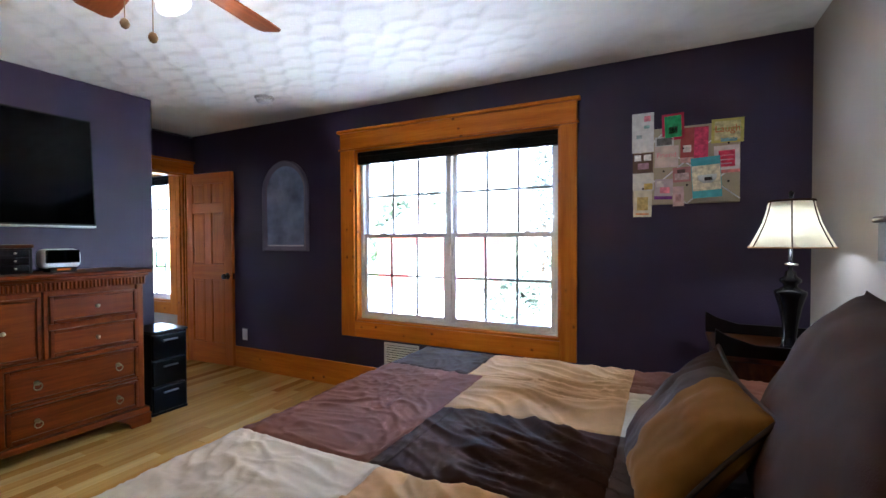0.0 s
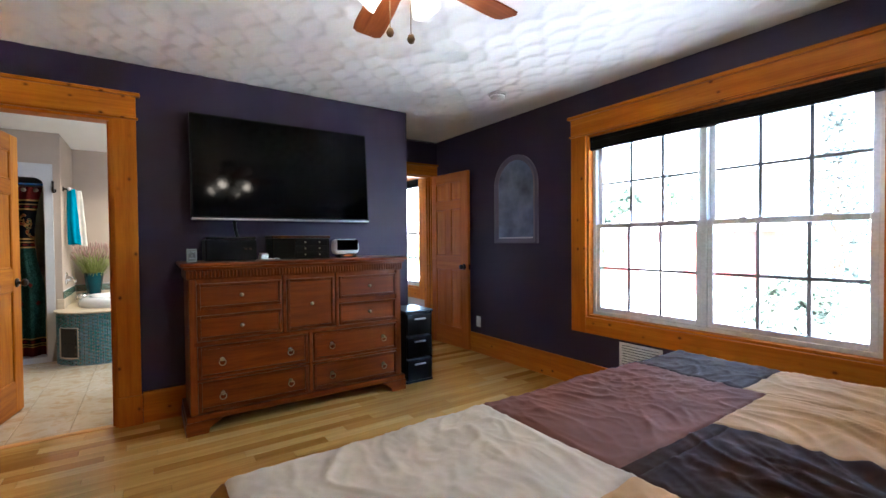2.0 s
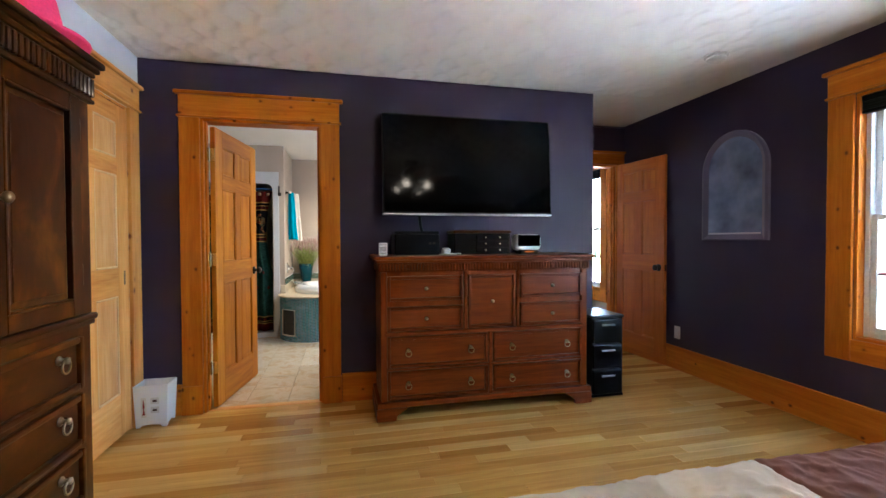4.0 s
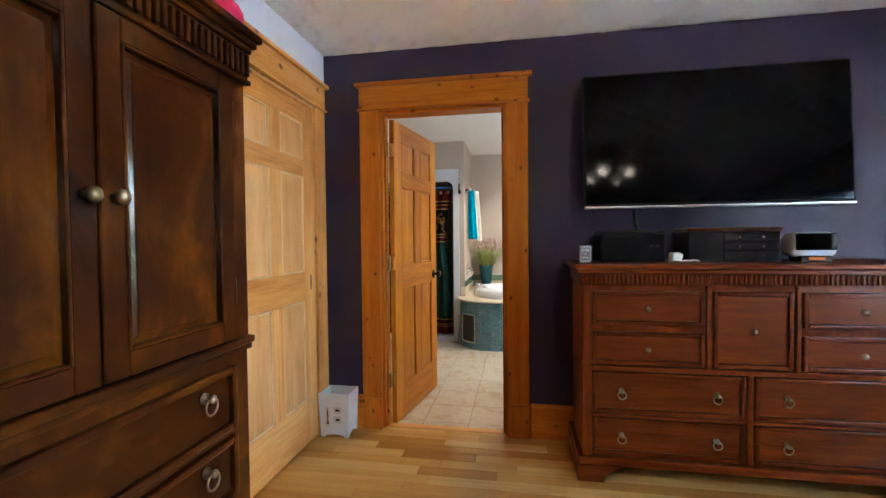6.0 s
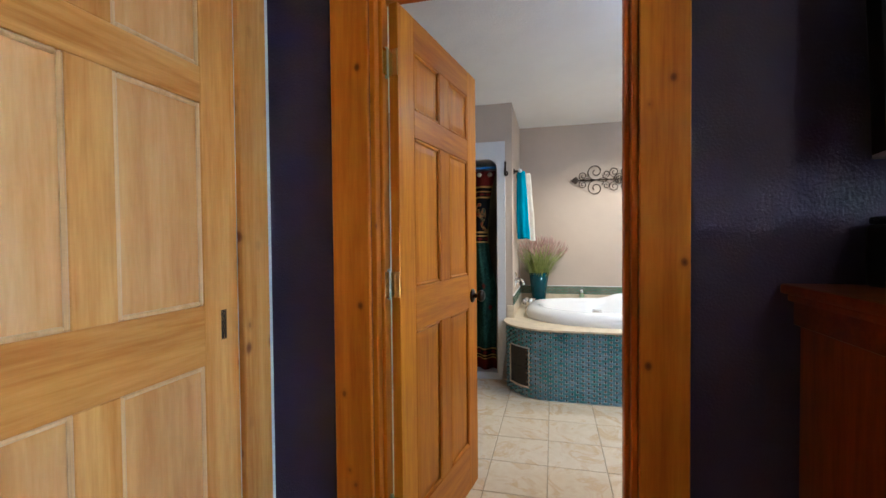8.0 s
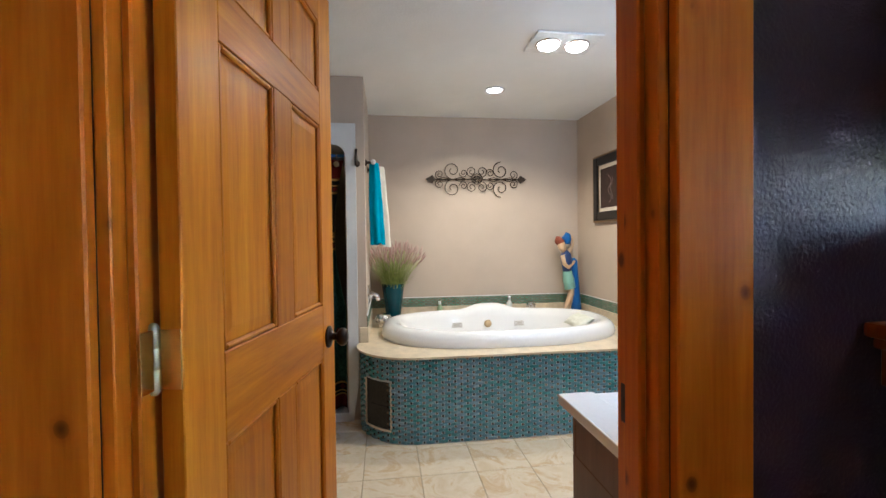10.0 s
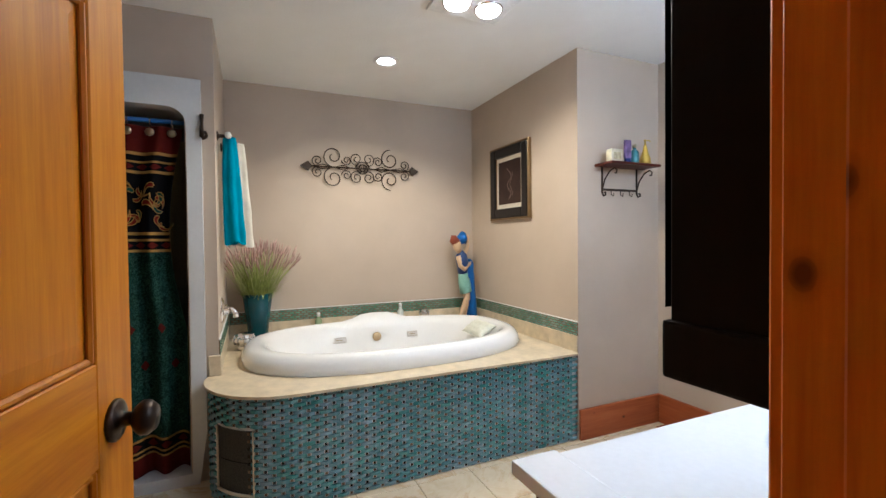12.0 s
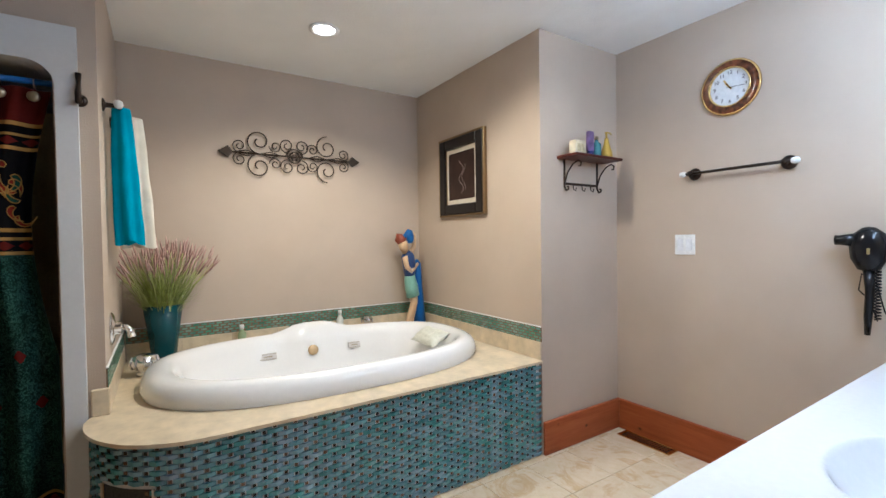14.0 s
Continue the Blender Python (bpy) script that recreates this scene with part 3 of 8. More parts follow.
# ---- outside ----
structure("ground", boxes([(-150, 150, NY + T + 0.02, 300, -1.1, -1.0)]), M_LAWN, "green lawn outside the windows", "ground")
# drive kept wide and pale to bounce light onto the bedroom ceiling
structure("road", boxes([(-150, 150, 5.2, 20.0, -1.0, -0.985)]), plain("gravel_drive", (0.58, 0.57, 0.56), 0.9, scale=30, vary=0.15), "pale gravel drive across the lawn", "road")
barn = thing("barn", pose(-9.5, 20.5, -1.0), "low red barn with a pale metal roof beyond the drive", "barn")
part("wall", boxes([(-2.7, 2.7, -2.5, 2.5, 0, 2.6)]), plain("barn_red", (0.26, 0.045, 0.035), 0.7), barn)
part("roof", prism([(-2.9, 2.52), (2.9, 2.52), (0, 3.7)], 5.9, "x"), plain("metal_roof", (0.6, 0.6, 0.62), 0.5), barn, m=pose(-2.95, 0, 0))
part("door", boxes([(-0.9, 0.9, -2.56, -2.5, 0, 2.1)], 0.01), plain("barn_door_white", (0.62, 0.60, 0.58), 0.7), barn, "pale sliding barn door")


def leaf_cloud(centres, count, size, seed):
    """Many small leaf blades scattered round centres (x, y, z, radius)."""
    rng = random.Random(seed)
    bm = bmesh.new()
    for _ in range(count):
        x, y, z, r = rng.choice(centres)
        d = Vector((rng.gauss(0, 1), rng.gauss(0, 1), rng.gauss(0, 1))).normalized() * r * rng.random() ** 0.4
        p = Vector((x, y, z)) + d
        e = Euler((rng.uniform(0, 6.3), rng.uniform(0, 6.3), rng.uniform(0, 6.3))).to_matrix()
        s = size * rng.uniform(0.6, 1.3)
        bm.faces.new([bm.verts.new(p + e @ Vector(v) * s) for v in ((0, -1, 0), (0.45, 0, 0.1), (0, 1, 0), (-0.45, 0, 0.1))])
    return bm


M_BARK = plain("bark", (0.09, 0.06, 0.04), 0.9, relief=0.6, scale=20)
M_SPRUCE = plain("spruce_needles", (0.10, 0.12, 0.11), 0.8, vary=0.3, scale=8)
M_LEAF = plain("shrub_leaves", (0.095, 0.12, 0.085), 0.7, vary=0.3, scale=8)
spruce = thing("spruce_tree", pose(-4.4, 20.0, -1.0), "tall blue-green spruce on the lawn", "tree")
part("trunk", lathe([(0.2, 0), (0.15, 2), (0.08, 5), (0.02, 7.4)], 10), M_BARK, spruce)
tiers = []
for k in range(16):
    z = 0.7 + k * 0.43
    rad = 2.0 * (1 - k / 17)
    for a in range(9):
        th = a * 0.698 + k * 0.9
        for f in (0.35, 0.65, 0.95):
            tiers.append((rad * f * math.cos(th), rad * f * math.sin(th), z - 0.25 * f, 0.28))
part("crown", leaf_cloud(tiers, 9000, 0.10, 3), M_SPRUCE, spruce)
for nm, (bx, by), sc in (("bush", (-3.0, 11.0), 1.0), ("leafy_tree", (-17.6, 30), 4.0)):
    b = thing(nm, pose(bx, by, -1.0), "rounded green garden bush on the lawn" if sc == 1 else "leafy green tree beyond the drive", "bush" if sc == 1 else "tree")
    part("trunk", lathe([(0.05 * sc, 0), (0.03 * sc, 0.9 * sc), (0.012 * sc, 1.6 * sc)], 8), M_BARK, b)
    rr = random.Random(int(bx * 10))
    cs = [(rr.uniform(-0.7, 0.7) * sc, rr.uniform(-0.6, 0.6) * sc, rr.uniform(0.35, 1.35) * sc, 0.32 * sc) for _ in range(22)]
    part("crown", leaf_cloud(cs, 4500, 0.07 * sc, int(sc)), M_LEAF, b)

# ---- bedroom furniture ----


def ring_pull(parent, m, big=True):
    p = part("ring_pull", joined(lathe([(0.014, 0), (0.014, 0.003), (0.008, 0.006), (0.006, 0.016), (0.010, 0.02), (0.010, 0.026), (0, 0.03)], 14),
             tube([(0.020 * math.cos(a * math.tau / 16), 0.020 * math.sin(a * math.tau / 16) - 0.018, 0.020) for a in range(16)], 0.003, 6, True)), M_PEWTER, parent, "aged pewter ring pull", m=m)
    return p


def small_knob(parent, m, r=0.013):
    return part("knob", lathe([(r * 0.5, 0), (r * 0.45, r * 0.7), (r, r * 1.3), (r, r * 1.8), (r * 0.6, r * 2.2), (0, r * 2.3)], 14), M_PEWTER, parent, "small pewter knob", m=m)


def drawer_front(name, parent, u0, u1, z0, z1, mats, y=0.0, rim=None):
    """A framed drawer or door front: a bevelled border round a sunken field; -y is the front."""
    f = 0.022
    bm = boxes([(u0 + f, u1 - f, y - 0.003, y + 0.01, z0 + f, z1 - f)], 0.002)
    fr = boxes([(u0, u0 + f, y - 0.016, y + 0.01, z0, z1), (u1 - f, u1, y - 0.016, y + 0.01, z0, z1), (u0 + f, u1 - f, y - 0.016, y + 0.01, z0, z0 + f), (u0 + f, u1 - f, y - 0.016, y + 0.01, z1 - f, z1)], 0.006, 2)
    d = part(name, bm, mats["x"], parent)
    part("border", fr, (rim or mats)["x"], d)
    return d


def fluted(parent, mat, u0, u1, y0, y1, z0, z1, pitch=0.021, m=None):
    """A row of small upright flutes, each a part."""
    n = int((u1 - u0) / pitch)
    w = (u1 - u0) / n
    first = part("flute", boxes([(-0.27 * w, 0.27 * w, y0 - 0.003, y1, z0, z1)], 0.003), mat, parent)
    m = m or Matrix.Identity(4)
    first.matrix_basis = m @ Matrix.Translation((u0 + 0.5 * w, 0, 0))
    for i in range(1, n):
        ob = new("flute", first.data)
        ob.parent, ob.matrix_basis = parent, m @ Matrix.Translation((u0 + (i + 0.5) * w, 0, 0))


# dresser: local x along the wall (world y), -y to the room
C = M_CHERRY
dr = thing("dresser", pose(WX, 0.0, 0, 0, 0, 90), "cherry wood dresser with nine drawers and pewter pulls", "dresser")
u0, u1, fy = 0.555, 2.085, -0.425
part("body", boxes([(u0, u1, fy + 0.012, -0.01, 0.11, 1.045)], 0.003), C["z"], dr)
part("top", joined(boxes([(u0 - 0.045, u1 + 0.045, fy - 0.045, -0.004, 1.082, 1.108)], 0.008, 2), boxes([(u0 - 0.028, u1 + 0.028, fy - 0.028, -0.006, 1.062, 1.082)], 0.006, 2)), C["x"], dr)
part("frieze", boxes([(u0 - 0.014, u1 + 0.014, fy - 0.014, -0.008, 1.0, 1.062)], 0.002), M_CHERRY_SHADE["x"], dr)
fluted(dr, C["z"], u0 - 0.01, u1 + 0.01, fy - 0.024, fy - 0.014, 1.008, 1.054)
for a in (u0, u1 - 0.045):
    part("corner_post", boxes([(a, a + 0.045, fy - 0.01, fy + 0.02, 0.11, 1.0)], 0.008, 2), C["z"], dr)
part("base_rail", joined(boxes([(u0 - 0.025, u1 + 0.025, fy - 0.028, -0.01, 0.085, 0.125)], 0.008, 2)), C["x"], dr)
for a, s in ((u0 - 0.03, 1), (u1 + 0.03, -1)):
    out = [(0, 0), (0.13, 0), (0.135, 0.03), (0.17, 0.055), (0.22, 0.085), (0, 0.085)]
    foot = prism([(a + s * p, q) for p, q in out], 0.03, "y", 0.002)
    part("bracket_foot", moved(foot, Matrix.Translation((0, fy - 0.03, 0))), C["x"], dr)
    part("side_foot", boxes([(min(a, a + s * 0.03), max(a, a + s * 0.03), fy + 0.002, -0.01, 0, 0.085)], 0.004), C["z"], dr)
part("apron", prism([(u0 + 0.10, 0.075), (u0 + 0.2, 0.085), (u1 - 0.2, 0.085), (u1 - 0.10, 0.075), (u1 - 0.1, 0.1), (u0 + 0.1, 0.1)], 0.02, "y"), C["x"], dr, m=pose(0, fy - 0.02, 0))
L0, L1, R0, R1, C0, C1, MID = 0.60, 1.13, 1.555, 2.045, 1.165, 1.515, 1.33
for a, b, z0, z1, kind in ((L0, L1, 0.80, 0.97, 1), (L0, L1, 0.598, 0.762, 1), (C0, C1, 0.598, 0.97, 1), (R0, R1, 0.80, 0.97, 1), (R0, R1, 0.598, 0.762, 1),
                           (L0, MID - 0.02, 0.35, 0.56, 2), (MID + 0.02, R1, 0.35, 0.56, 2), (L0, MID - 0.02, 0.135, 0.325, 2), (MID + 0.02, R1, 0.135, 0.325, 2)):
    d = drawer_front("drawer", dr, a, b, z0, z1, C, fy + 0.004, M_CHERRY_SHADE)
    zc = (z0 + z1) / 2
    if kind == 1:
        small_knob(d, pose((a + b) / 2, fy - 0.003, zc, 90))
    else:
        for f in (0.2, 0.82):
            ring_pull(d, pose(a + (b - a) * f, fy - 0.003, zc + 0.01, 90))
rails = [(L0 - 0.02, R1 + 0.02, fy - 0.012, fy + 0.02, 0.565, 0.592), (L1 + 0.005, C0 - 0.005, fy - 0.012, fy + 0.02, 0.592, 1.0), (C1 + 0.01, R0 - 0.01, fy - 0.012, fy + 0.02, 0.592, 1.0), (MID - 0.013, MID + 0.013, fy - 0.012, fy + 0.02, 0.125, 0.565), (L0 - 0.02, R1 + 0.02, fy - 0.011, fy + 0.02, 0.33, 0.345)]
part("face_frame", boxes(rails, 0.003), C["x"], dr)

# armoire: local x = -world x, -y to the room
W = M_WALNUT
ar = thing("armoire", pose(-1.245, SY + 0.012, 0, 0, 0, 180), "dark cherry armoire with two panelled doors over drawers", "armoire")
hw, af = 0.471, -0.441
part("body", boxes([(-hw, hw, af + 0.004, -0.002, 0.95, 1.78)], 0.003), W["z"], ar)
part("lower_body", boxes([(-hw - 0.004, hw + 0.004, af - 0.004, -0.002, 0.10, 0.925)], 0.003), W["z"], ar)
part("waist_moulding", joined(boxes([(-hw - 0.014, hw + 0.014, af - 0.026, -0.002, 0.938, 0.960)], 0.009, 3), boxes([(-hw - 0.008, hw + 0.008, af - 0.018, -0.002, 0.920, 0.938)], 0.005, 2)), W["x"], ar)
part("frieze", boxes([(-hw - 0.012, hw + 0.012, af - 0.018, -0.002, 1.712, 1.800)], 0.002), W["x"], ar)
part("frieze_bead", boxes([(-hw - 0.018, hw + 0.018, af - 0.026, -0.002, 1.706, 1.720)], 0.005, 2), W["x"], ar)
fluted(ar, W["z"], -hw - 0.008, hw + 0.008, af - 0.030, af - 0.018, 1.726, 1.790, 0.023)
part("cornice", joined(boxes([(-hw - 0.050, hw + 0.050, af - 0.048, -0.002, 1.838, 1.862)], 0.009, 3), boxes([(-hw - 0.036, hw + 0.036, af - 0.038, -0.002, 1.818, 1.838)], 0.008, 2), boxes([(-hw - 0.022, hw + 0.022, af - 0.028, -0.002, 1.800, 1.818)], 0.006, 2)), W["x"], ar)
fluted(ar, W["z"], 0.03, 0.42, 0.0, 0.012, 1.726, 1.790, 0.023, pose(hw + 0.012, 0, 0, 0, 0, -90))


def fielded_panel(u0, u1, z0, z1, y, rise, s):
    """A panel whose sloped margin, s wide, climbs from y by rise towards -y; a small step ends the slope."""
    bm = bmesh.new()
    rings = []
    for k, (d, out) in enumerate(((0.0, 0.0), (s, rise), (s + 0.002, rise + 0.003), (s + 0.004, rise + 0.003))):
        rings.append([bm.verts.new((u, y - out, z)) for u, z in ((u0 + d, z0 + d), (u1 - d, z0 + d), (u1 - d, z1 - d), (u0 + d, z1 - d))])
    for a_, b_ in zip(rings, rings[1:]):
        for i in range(4):
            j = (i + 1) % 4
            bm.faces.new((a_[i], a_[j], b_[j], b_[i]))
    bm.faces.new(rings[-1])
    bmesh.ops.recalc_face_normals(bm, faces=bm.faces[:])
    return bm


for k, (a, b) in enumerate(((-hw + 0.066, -0.003), (0.003, hw - 0.066))):
    f = 0.054
    z0, z1 = 0.964, 1.704
    d = part("door", boxes([(a, a + f, af - 0.02, af, z0, z1), (b - f, b, af - 0.02, af, z0, z1), (a + f, b - f, af - 0.02, af, z0, z0 + f), (a + f, b - f, af - 0.02, af, z1 - f, z1)], 0.003), W["z"], ar)
    part("panel", fielded_panel(a + f, b - f, z0 + f, z1 - f, af - 0.003, 0.010, 0.028), W["z"], d)
    part("moulding", boxes([(a + f, a + f + 0.008, af - 0.023, af - 0.003, z0 + f, z1 - f), (b - f - 0.008, b - f, af - 0.023, af - 0.003, z0 + f, z1 - f), (a + f + 0.008, b - f - 0.008, af - 0.023, af - 0.003, z0 + f, z0 + f + 0.008), (a + f + 0.008, b - f - 0.008, af - 0.023, af - 0.003, z1 - f - 0.008, z1 - f)], 0.004, 3), W["z"], d)
    small_knob(d, pose(-0.030 if k == 0 else 0.030, af - 0.02, 1.332, 90), 0.0155)
    for z in (1.10, 1.60):
        part("hinge", lathe([(0.006, z - 0.035), (0.006, z + 0.035)], 8, Matrix.Translation((a - 0.004 if k == 0 else b + 0.004, af - 0.012, 0))), M_BRONZE, d)
for a, b in ((-hw, -hw + 0.060), (hw - 0.060, hw)):
    part("side_stile", boxes([(a, b, af - 0.012, af + 0.004, 0.96, 1.706)], 0.003), W["z"], ar)
for z0, z1 in ((0.711, 0.890), (0.520, 0.692), (0.325, 0.502), (0.125, 0.306)):
    d = drawer_front("drawer", ar, -hw + 0.066, hw - 0.066, z0, z1, W, af - 0.004)
    for u in (-0.28, 0.28):
        ring_pull(d, pose(u, af - 0.010, (z0 + z1) / 2 + 0.035, 90) @ Matrix.Diagonal((1.1, 1.1, 1.1, 1)))
part("plinth", boxes([(-hw - 0.03, hw + 0.03, af - 0.03, -0.002, 0.0, 0.10)], 0.01, 2), W["x"], ar)
hat = thing("hat", pose(-1.56, -0.70, 1.862), "bright pink hat lying on top of the armoire", "hat")
M_PINK = plain("pink_felt", (0.80, 0.05, 0.16), 0.9, relief=0.3, scale=120)
part("brim", lathe([(0.20, 0.0), (0.205, 0.012), (0.12, 0.02), (0.115, 0.0)], 28), M_PINK, hat)
part("crown", lathe([(0.125, 0.012), (0.13, 0.07), (0.115, 0.14), (0.07, 0.165), (0, 0.17)], 28), M_PINK, hat)

# television
tv = thing("television", pose(WX, 0, 0, 0, 0, 90), "large black flat television hung on the purple wall", "television")
lean_back = pose(0, -0.245, 1.40, -4.2) @ Matrix.Translation((0, 0.215, -1.40))
part("frame", boxes([(0.594, 0.604, -0.215, -0.17, 1.405, 2.135), (1.882, 1.892, -0.215, -0.17, 1.405, 2.135), (0.604, 1.882, -0.215, -0.17, 2.125, 2.135), (0.604, 1.882, -0.213, -0.16, 1.415, 2.125)], 0.002), M_BLACK, tv, m=lean_back)
part("screen", boxes([(0.605, 1.881, -0.2150, -0.2135, 1.422, 2.124)]), M_SCREEN, tv, m=lean_back)
part("bottom_strip", boxes([(0.594, 1.892, -0.217, -0.17, 1.398, 1.409)], 0.002), plain("silver_trim", (0.6, 0.6, 0.62), 0.3, 0.8), tv, "silver strip under the screen", m=lean_back)
part("back_cover", boxes([(0.75, 1.74, -0.16, -0.115, 1.48, 2.05)], 0.02, 2), M_BLACK, tv, m=lean_back)
part("wall_mount", boxes([(1.05, 1.45, -0.12, 0, 1.6, 1.95)], 0.01), M_BLACK, tv)
cord = thing("cable", pose(0, 0, 0), "black cable hanging below the television", "cable")
part("cord", tube([(-3.10, 0.87, 1.42), (-3.13, 0.875, 1.38), (-3.16, 0.885, 1.33), (-3.17, 0.90, 1.28), (-3.15, 0.91, 1.24)], 0.012, 8), M_BLACK, cord)

# things on the dresser
TOP = 1.108
pr = thing("printer", pose(-3.09, 0.835, TOP), "black boxy printer on the dresser", "printer")
part("body", boxes([(-0.13, 0.10, -0.165, 0.165, 0.0, 0.15)], 0.015, 3), M_BLACK, pr)
part("lid", boxes([(-0.125, 0.095, -0.16, 0.16, 0.15, 0.17)], 0.008, 2), plain("black_gloss", (0.01, 0.01, 0.011), 0.15), pr)
part("button", boxes([(0.1, 0.103, 0.08, 0.10, 0.075, 0.09)], 0.001), M_IRON, pr)
part("button", boxes([(0.1, 0.103, 0.11, 0.13, 0.075, 0.09)], 0.001), M_IRON, pr)
bx = thing("jewelry_box", pose(-3.09, 1.32, TOP), "dark cherry jewelry chest with small drawers", "jewelry box")
part("body", boxes([(-0.11, 0.11, -0.215, 0.215, 0.0, 0.155)], 0.004), M_ESPRESSO, bx)
part("lid", boxes([(-0.116, 0.116, -0.221, 0.221, 0.155, 0.178)], 0.008, 2), M_WALNUT["y"], bx)
for k in range(3):
    d = part("drawer", boxes([(0.108, 0.115, -0.05, 0.2, 0.012 + k * 0.047, 0.052 + k * 0.047)], 0.003), M_ESPRESSO, bx)
    for u in (0.02, 0.13):
        small_knob(d, pose(0.115, u, 0.032 + k * 0.047, 0, 90, 0), 0.006)
ck = thing("clock_radio", pose(-3.0, 1.675, TOP), "white and black clock radio with an orange display", "clock radio")
part("body", boxes([(-0.07, 0.05, -0.105, 0.105, 0.024, 0.148)], 0.048, 6), plain("silver_plastic", (0.62, 0.63, 0.65), 0.3), ck, smooth=True)
part("face", boxes([(0.035, 0.055, -0.088, 0.088, 0.058, 0.142)], 0.009, 3), M_SCREEN, ck, "black glossy face")
part("base", boxes([(-0.05, 0.055, -0.07, 0.07, 0.0, 0.032)], 0.008, 2), M_BLACK, ck)
part("display", boxes([(0.055, 0.057, -0.035, 0.035, 0.012, 0.024)]), glowing("orange_display", (1.0, 0.25, 0.03), 0.012, (0.1, 0.03, 0.01)), ck, "glowing orange display")
pf = thing("picture_block", pose(-2.95, 0.585, TOP, 0, 0, 6) @ Matrix.Diagonal((0.86, 0.86, 0.9, 1)), "small pale picture block with white writing", "picture")
part("block", boxes([(-0.012, 0.012, -0.034, 0.034, 0, 0.098)], 0.003), plain("grey_print", (0.42, 0.40, 0.38), 0.5), pf)
part("margin", boxes([(0.012, 0.0135, -0.024, 0.024, 0.012, 0.086)]), plain("grey_print_dark", (0.2, 0.19, 0.19), 0.5), pf)


def lettering(body, size, mat, m, parent, name="lettering", depth=0.0006):
    cu = bpy.data.curves.new(name, "FONT")
    cu.body, cu.size, cu.extrude, cu.align_x, cu.align_y = body, size, depth, "CENTER", "CENTER"
    cu.materials.append(mat)
    tmp = bpy.data.objects.new(name, cu)
    scene.collection.objects.link(tmp)
    bpy.context.view_layer.update()
    me = bpy.data.meshes.new_from_object(tmp.evaluated_get(bpy.context.evaluated_depsgraph_get()))
    bpy.data.objects.remove(tmp)
    me.materials.clear()
    me.materials.append(mat)
    ob = new(name, me)
    ob.parent, ob.matrix_basis = parent, m
    return ob


for k, word in enumerate(("GOD", "is", "love")):
    lettering(word, 0.02, M_WHITE, pose(0.0142, 0, 0.072 - k * 0.021, 90, 0, 90), pf)
dev = thing("charger", pose(-2.99, 1.04, TOP), "small white charger with its coiled lead", "charger")
part("body", boxes([(-0.02, 0.02, -0.03, 0.03, 0.0, 0.05)], 0.01, 2), M_WHITE, dev, m=pose(0, 0, 0, 0, 20, 15))
part("lead", tube([(0.03 + 0.02 * math.sin(i), -0.02 + 0.022 * i, 0.006 + 0.004 * (i % 2)) for i in range(7)], 0.004, 6), M_WHITE, dev)
part("stand", boxes([(0.0, 0.06, -0.05, 0.07, 0.0, 0.006)], 0.002), M_PEWTER, dev)

# drawer tower
tw = thing("drawer_tower", pose(-2.89, 2.30, 0), "black plastic three-drawer storage tower on the floor", "drawer tower")
part("frame", boxes([(-0.34, 0.0, -0.135, 0.135, 0.0, 0.02), (-0.34, -0.33, -0.135, 0.135, 0.02, 0.61), (-0.33, -0.01, -0.135, -0.128, 0.02, 0.61), (-0.33, -0.01, 0.128, 0.135, 0.02, 0.61)], 0.003), M_BLACK, tw)
part("lid", boxes([(-0.345, 0.008, -0.14, 0.14, 0.61, 0.632)], 0.008, 2), plain("grey_black_plastic", (0.03, 0.033, 0.035), 0.3), tw)
for k in range(3):
    z0 = 0.022 + k * 0.197
    d = part("drawer", boxes([(-0.32, 0.006, -0.126, 0.126, z0, z0 + 0.186)], 0.012, 2), M_BLACK, tw)
    part("handle", boxes([(0.006, 0.02, -0.055, 0.055, z0 + 0.135, z0 + 0.148)], 0.005, 2), plain("grey_handle", (0.25, 0.26, 0.27), 0.3), d, "grey bar handle")

# small white basket with a scalloped foot
bk = thing("waste_basket", pose(-3.156, -0.912, 0) @ Matrix.Diagonal((0.84, 1.0, 1.0, 1)), "small white wooden waste basket with cut-out windows", "waste basket")
M_BASKET = paint("white_basket_paint", (0.70, 0.72, 0.72), 0.5)
lo, hi, hh = 0.090, 0.101, 0.275
for k in range(4):
    out = [(-lo, 0.0), (-lo + 0.025, 0.0), (-lo + 0.035, 0.014), (0, 0.02), (lo - 0.035, 0.014), (lo - 0.025, 0.0), (lo, 0.0), (hi, hh), (-hi, hh)]
    side = part("side", moved(prism(out, 0.008, "y", 0.001), pose(0, -lo, 0, 2.3)), M_BASKET, bk, m=pose(0, 0, 0, 0, 0, 90 * k))
    if k in (0, 1):
        dark = plain("basket_cutout", (0.06, 0.03, 0.025), 0.8)
        slant = pose(0, -lo - 0.001, 0, 2.3)
        part("picture", moved(boxes([(-0.055, -0.025, -0.003, 0, 0.07, 0.20)], 0.001), slant), plain("cream_card", (0.6, 0.58, 0.5), 0.6), side)
        part("figure", moved(prism([(-0.048, 0.085), (-0.032, 0.085), (-0.037, 0.12), (-0.034, 0.14), (-0.038, 0.185), (-0.042, 0.185), (-0.046, 0.14), (-0.043, 0.12)], -0.004, "y"), slant), plain("red_print", (0.25, 0.03, 0.02), 0.6), side)
        for z in (0.095, 0.155):
            part("picture", moved(boxes([(0.0, 0.05, -0.003, 0, z, z + 0.042)], 0.001), slant), plain("cream_card2", (0.55, 0.55, 0.5), 0.6), side)
            part("figure", moved(boxes([(0.012, 0.038, -0.0045, -0.003, z + 0.014, z + 0.028)], 0.001), slant), dark, side)
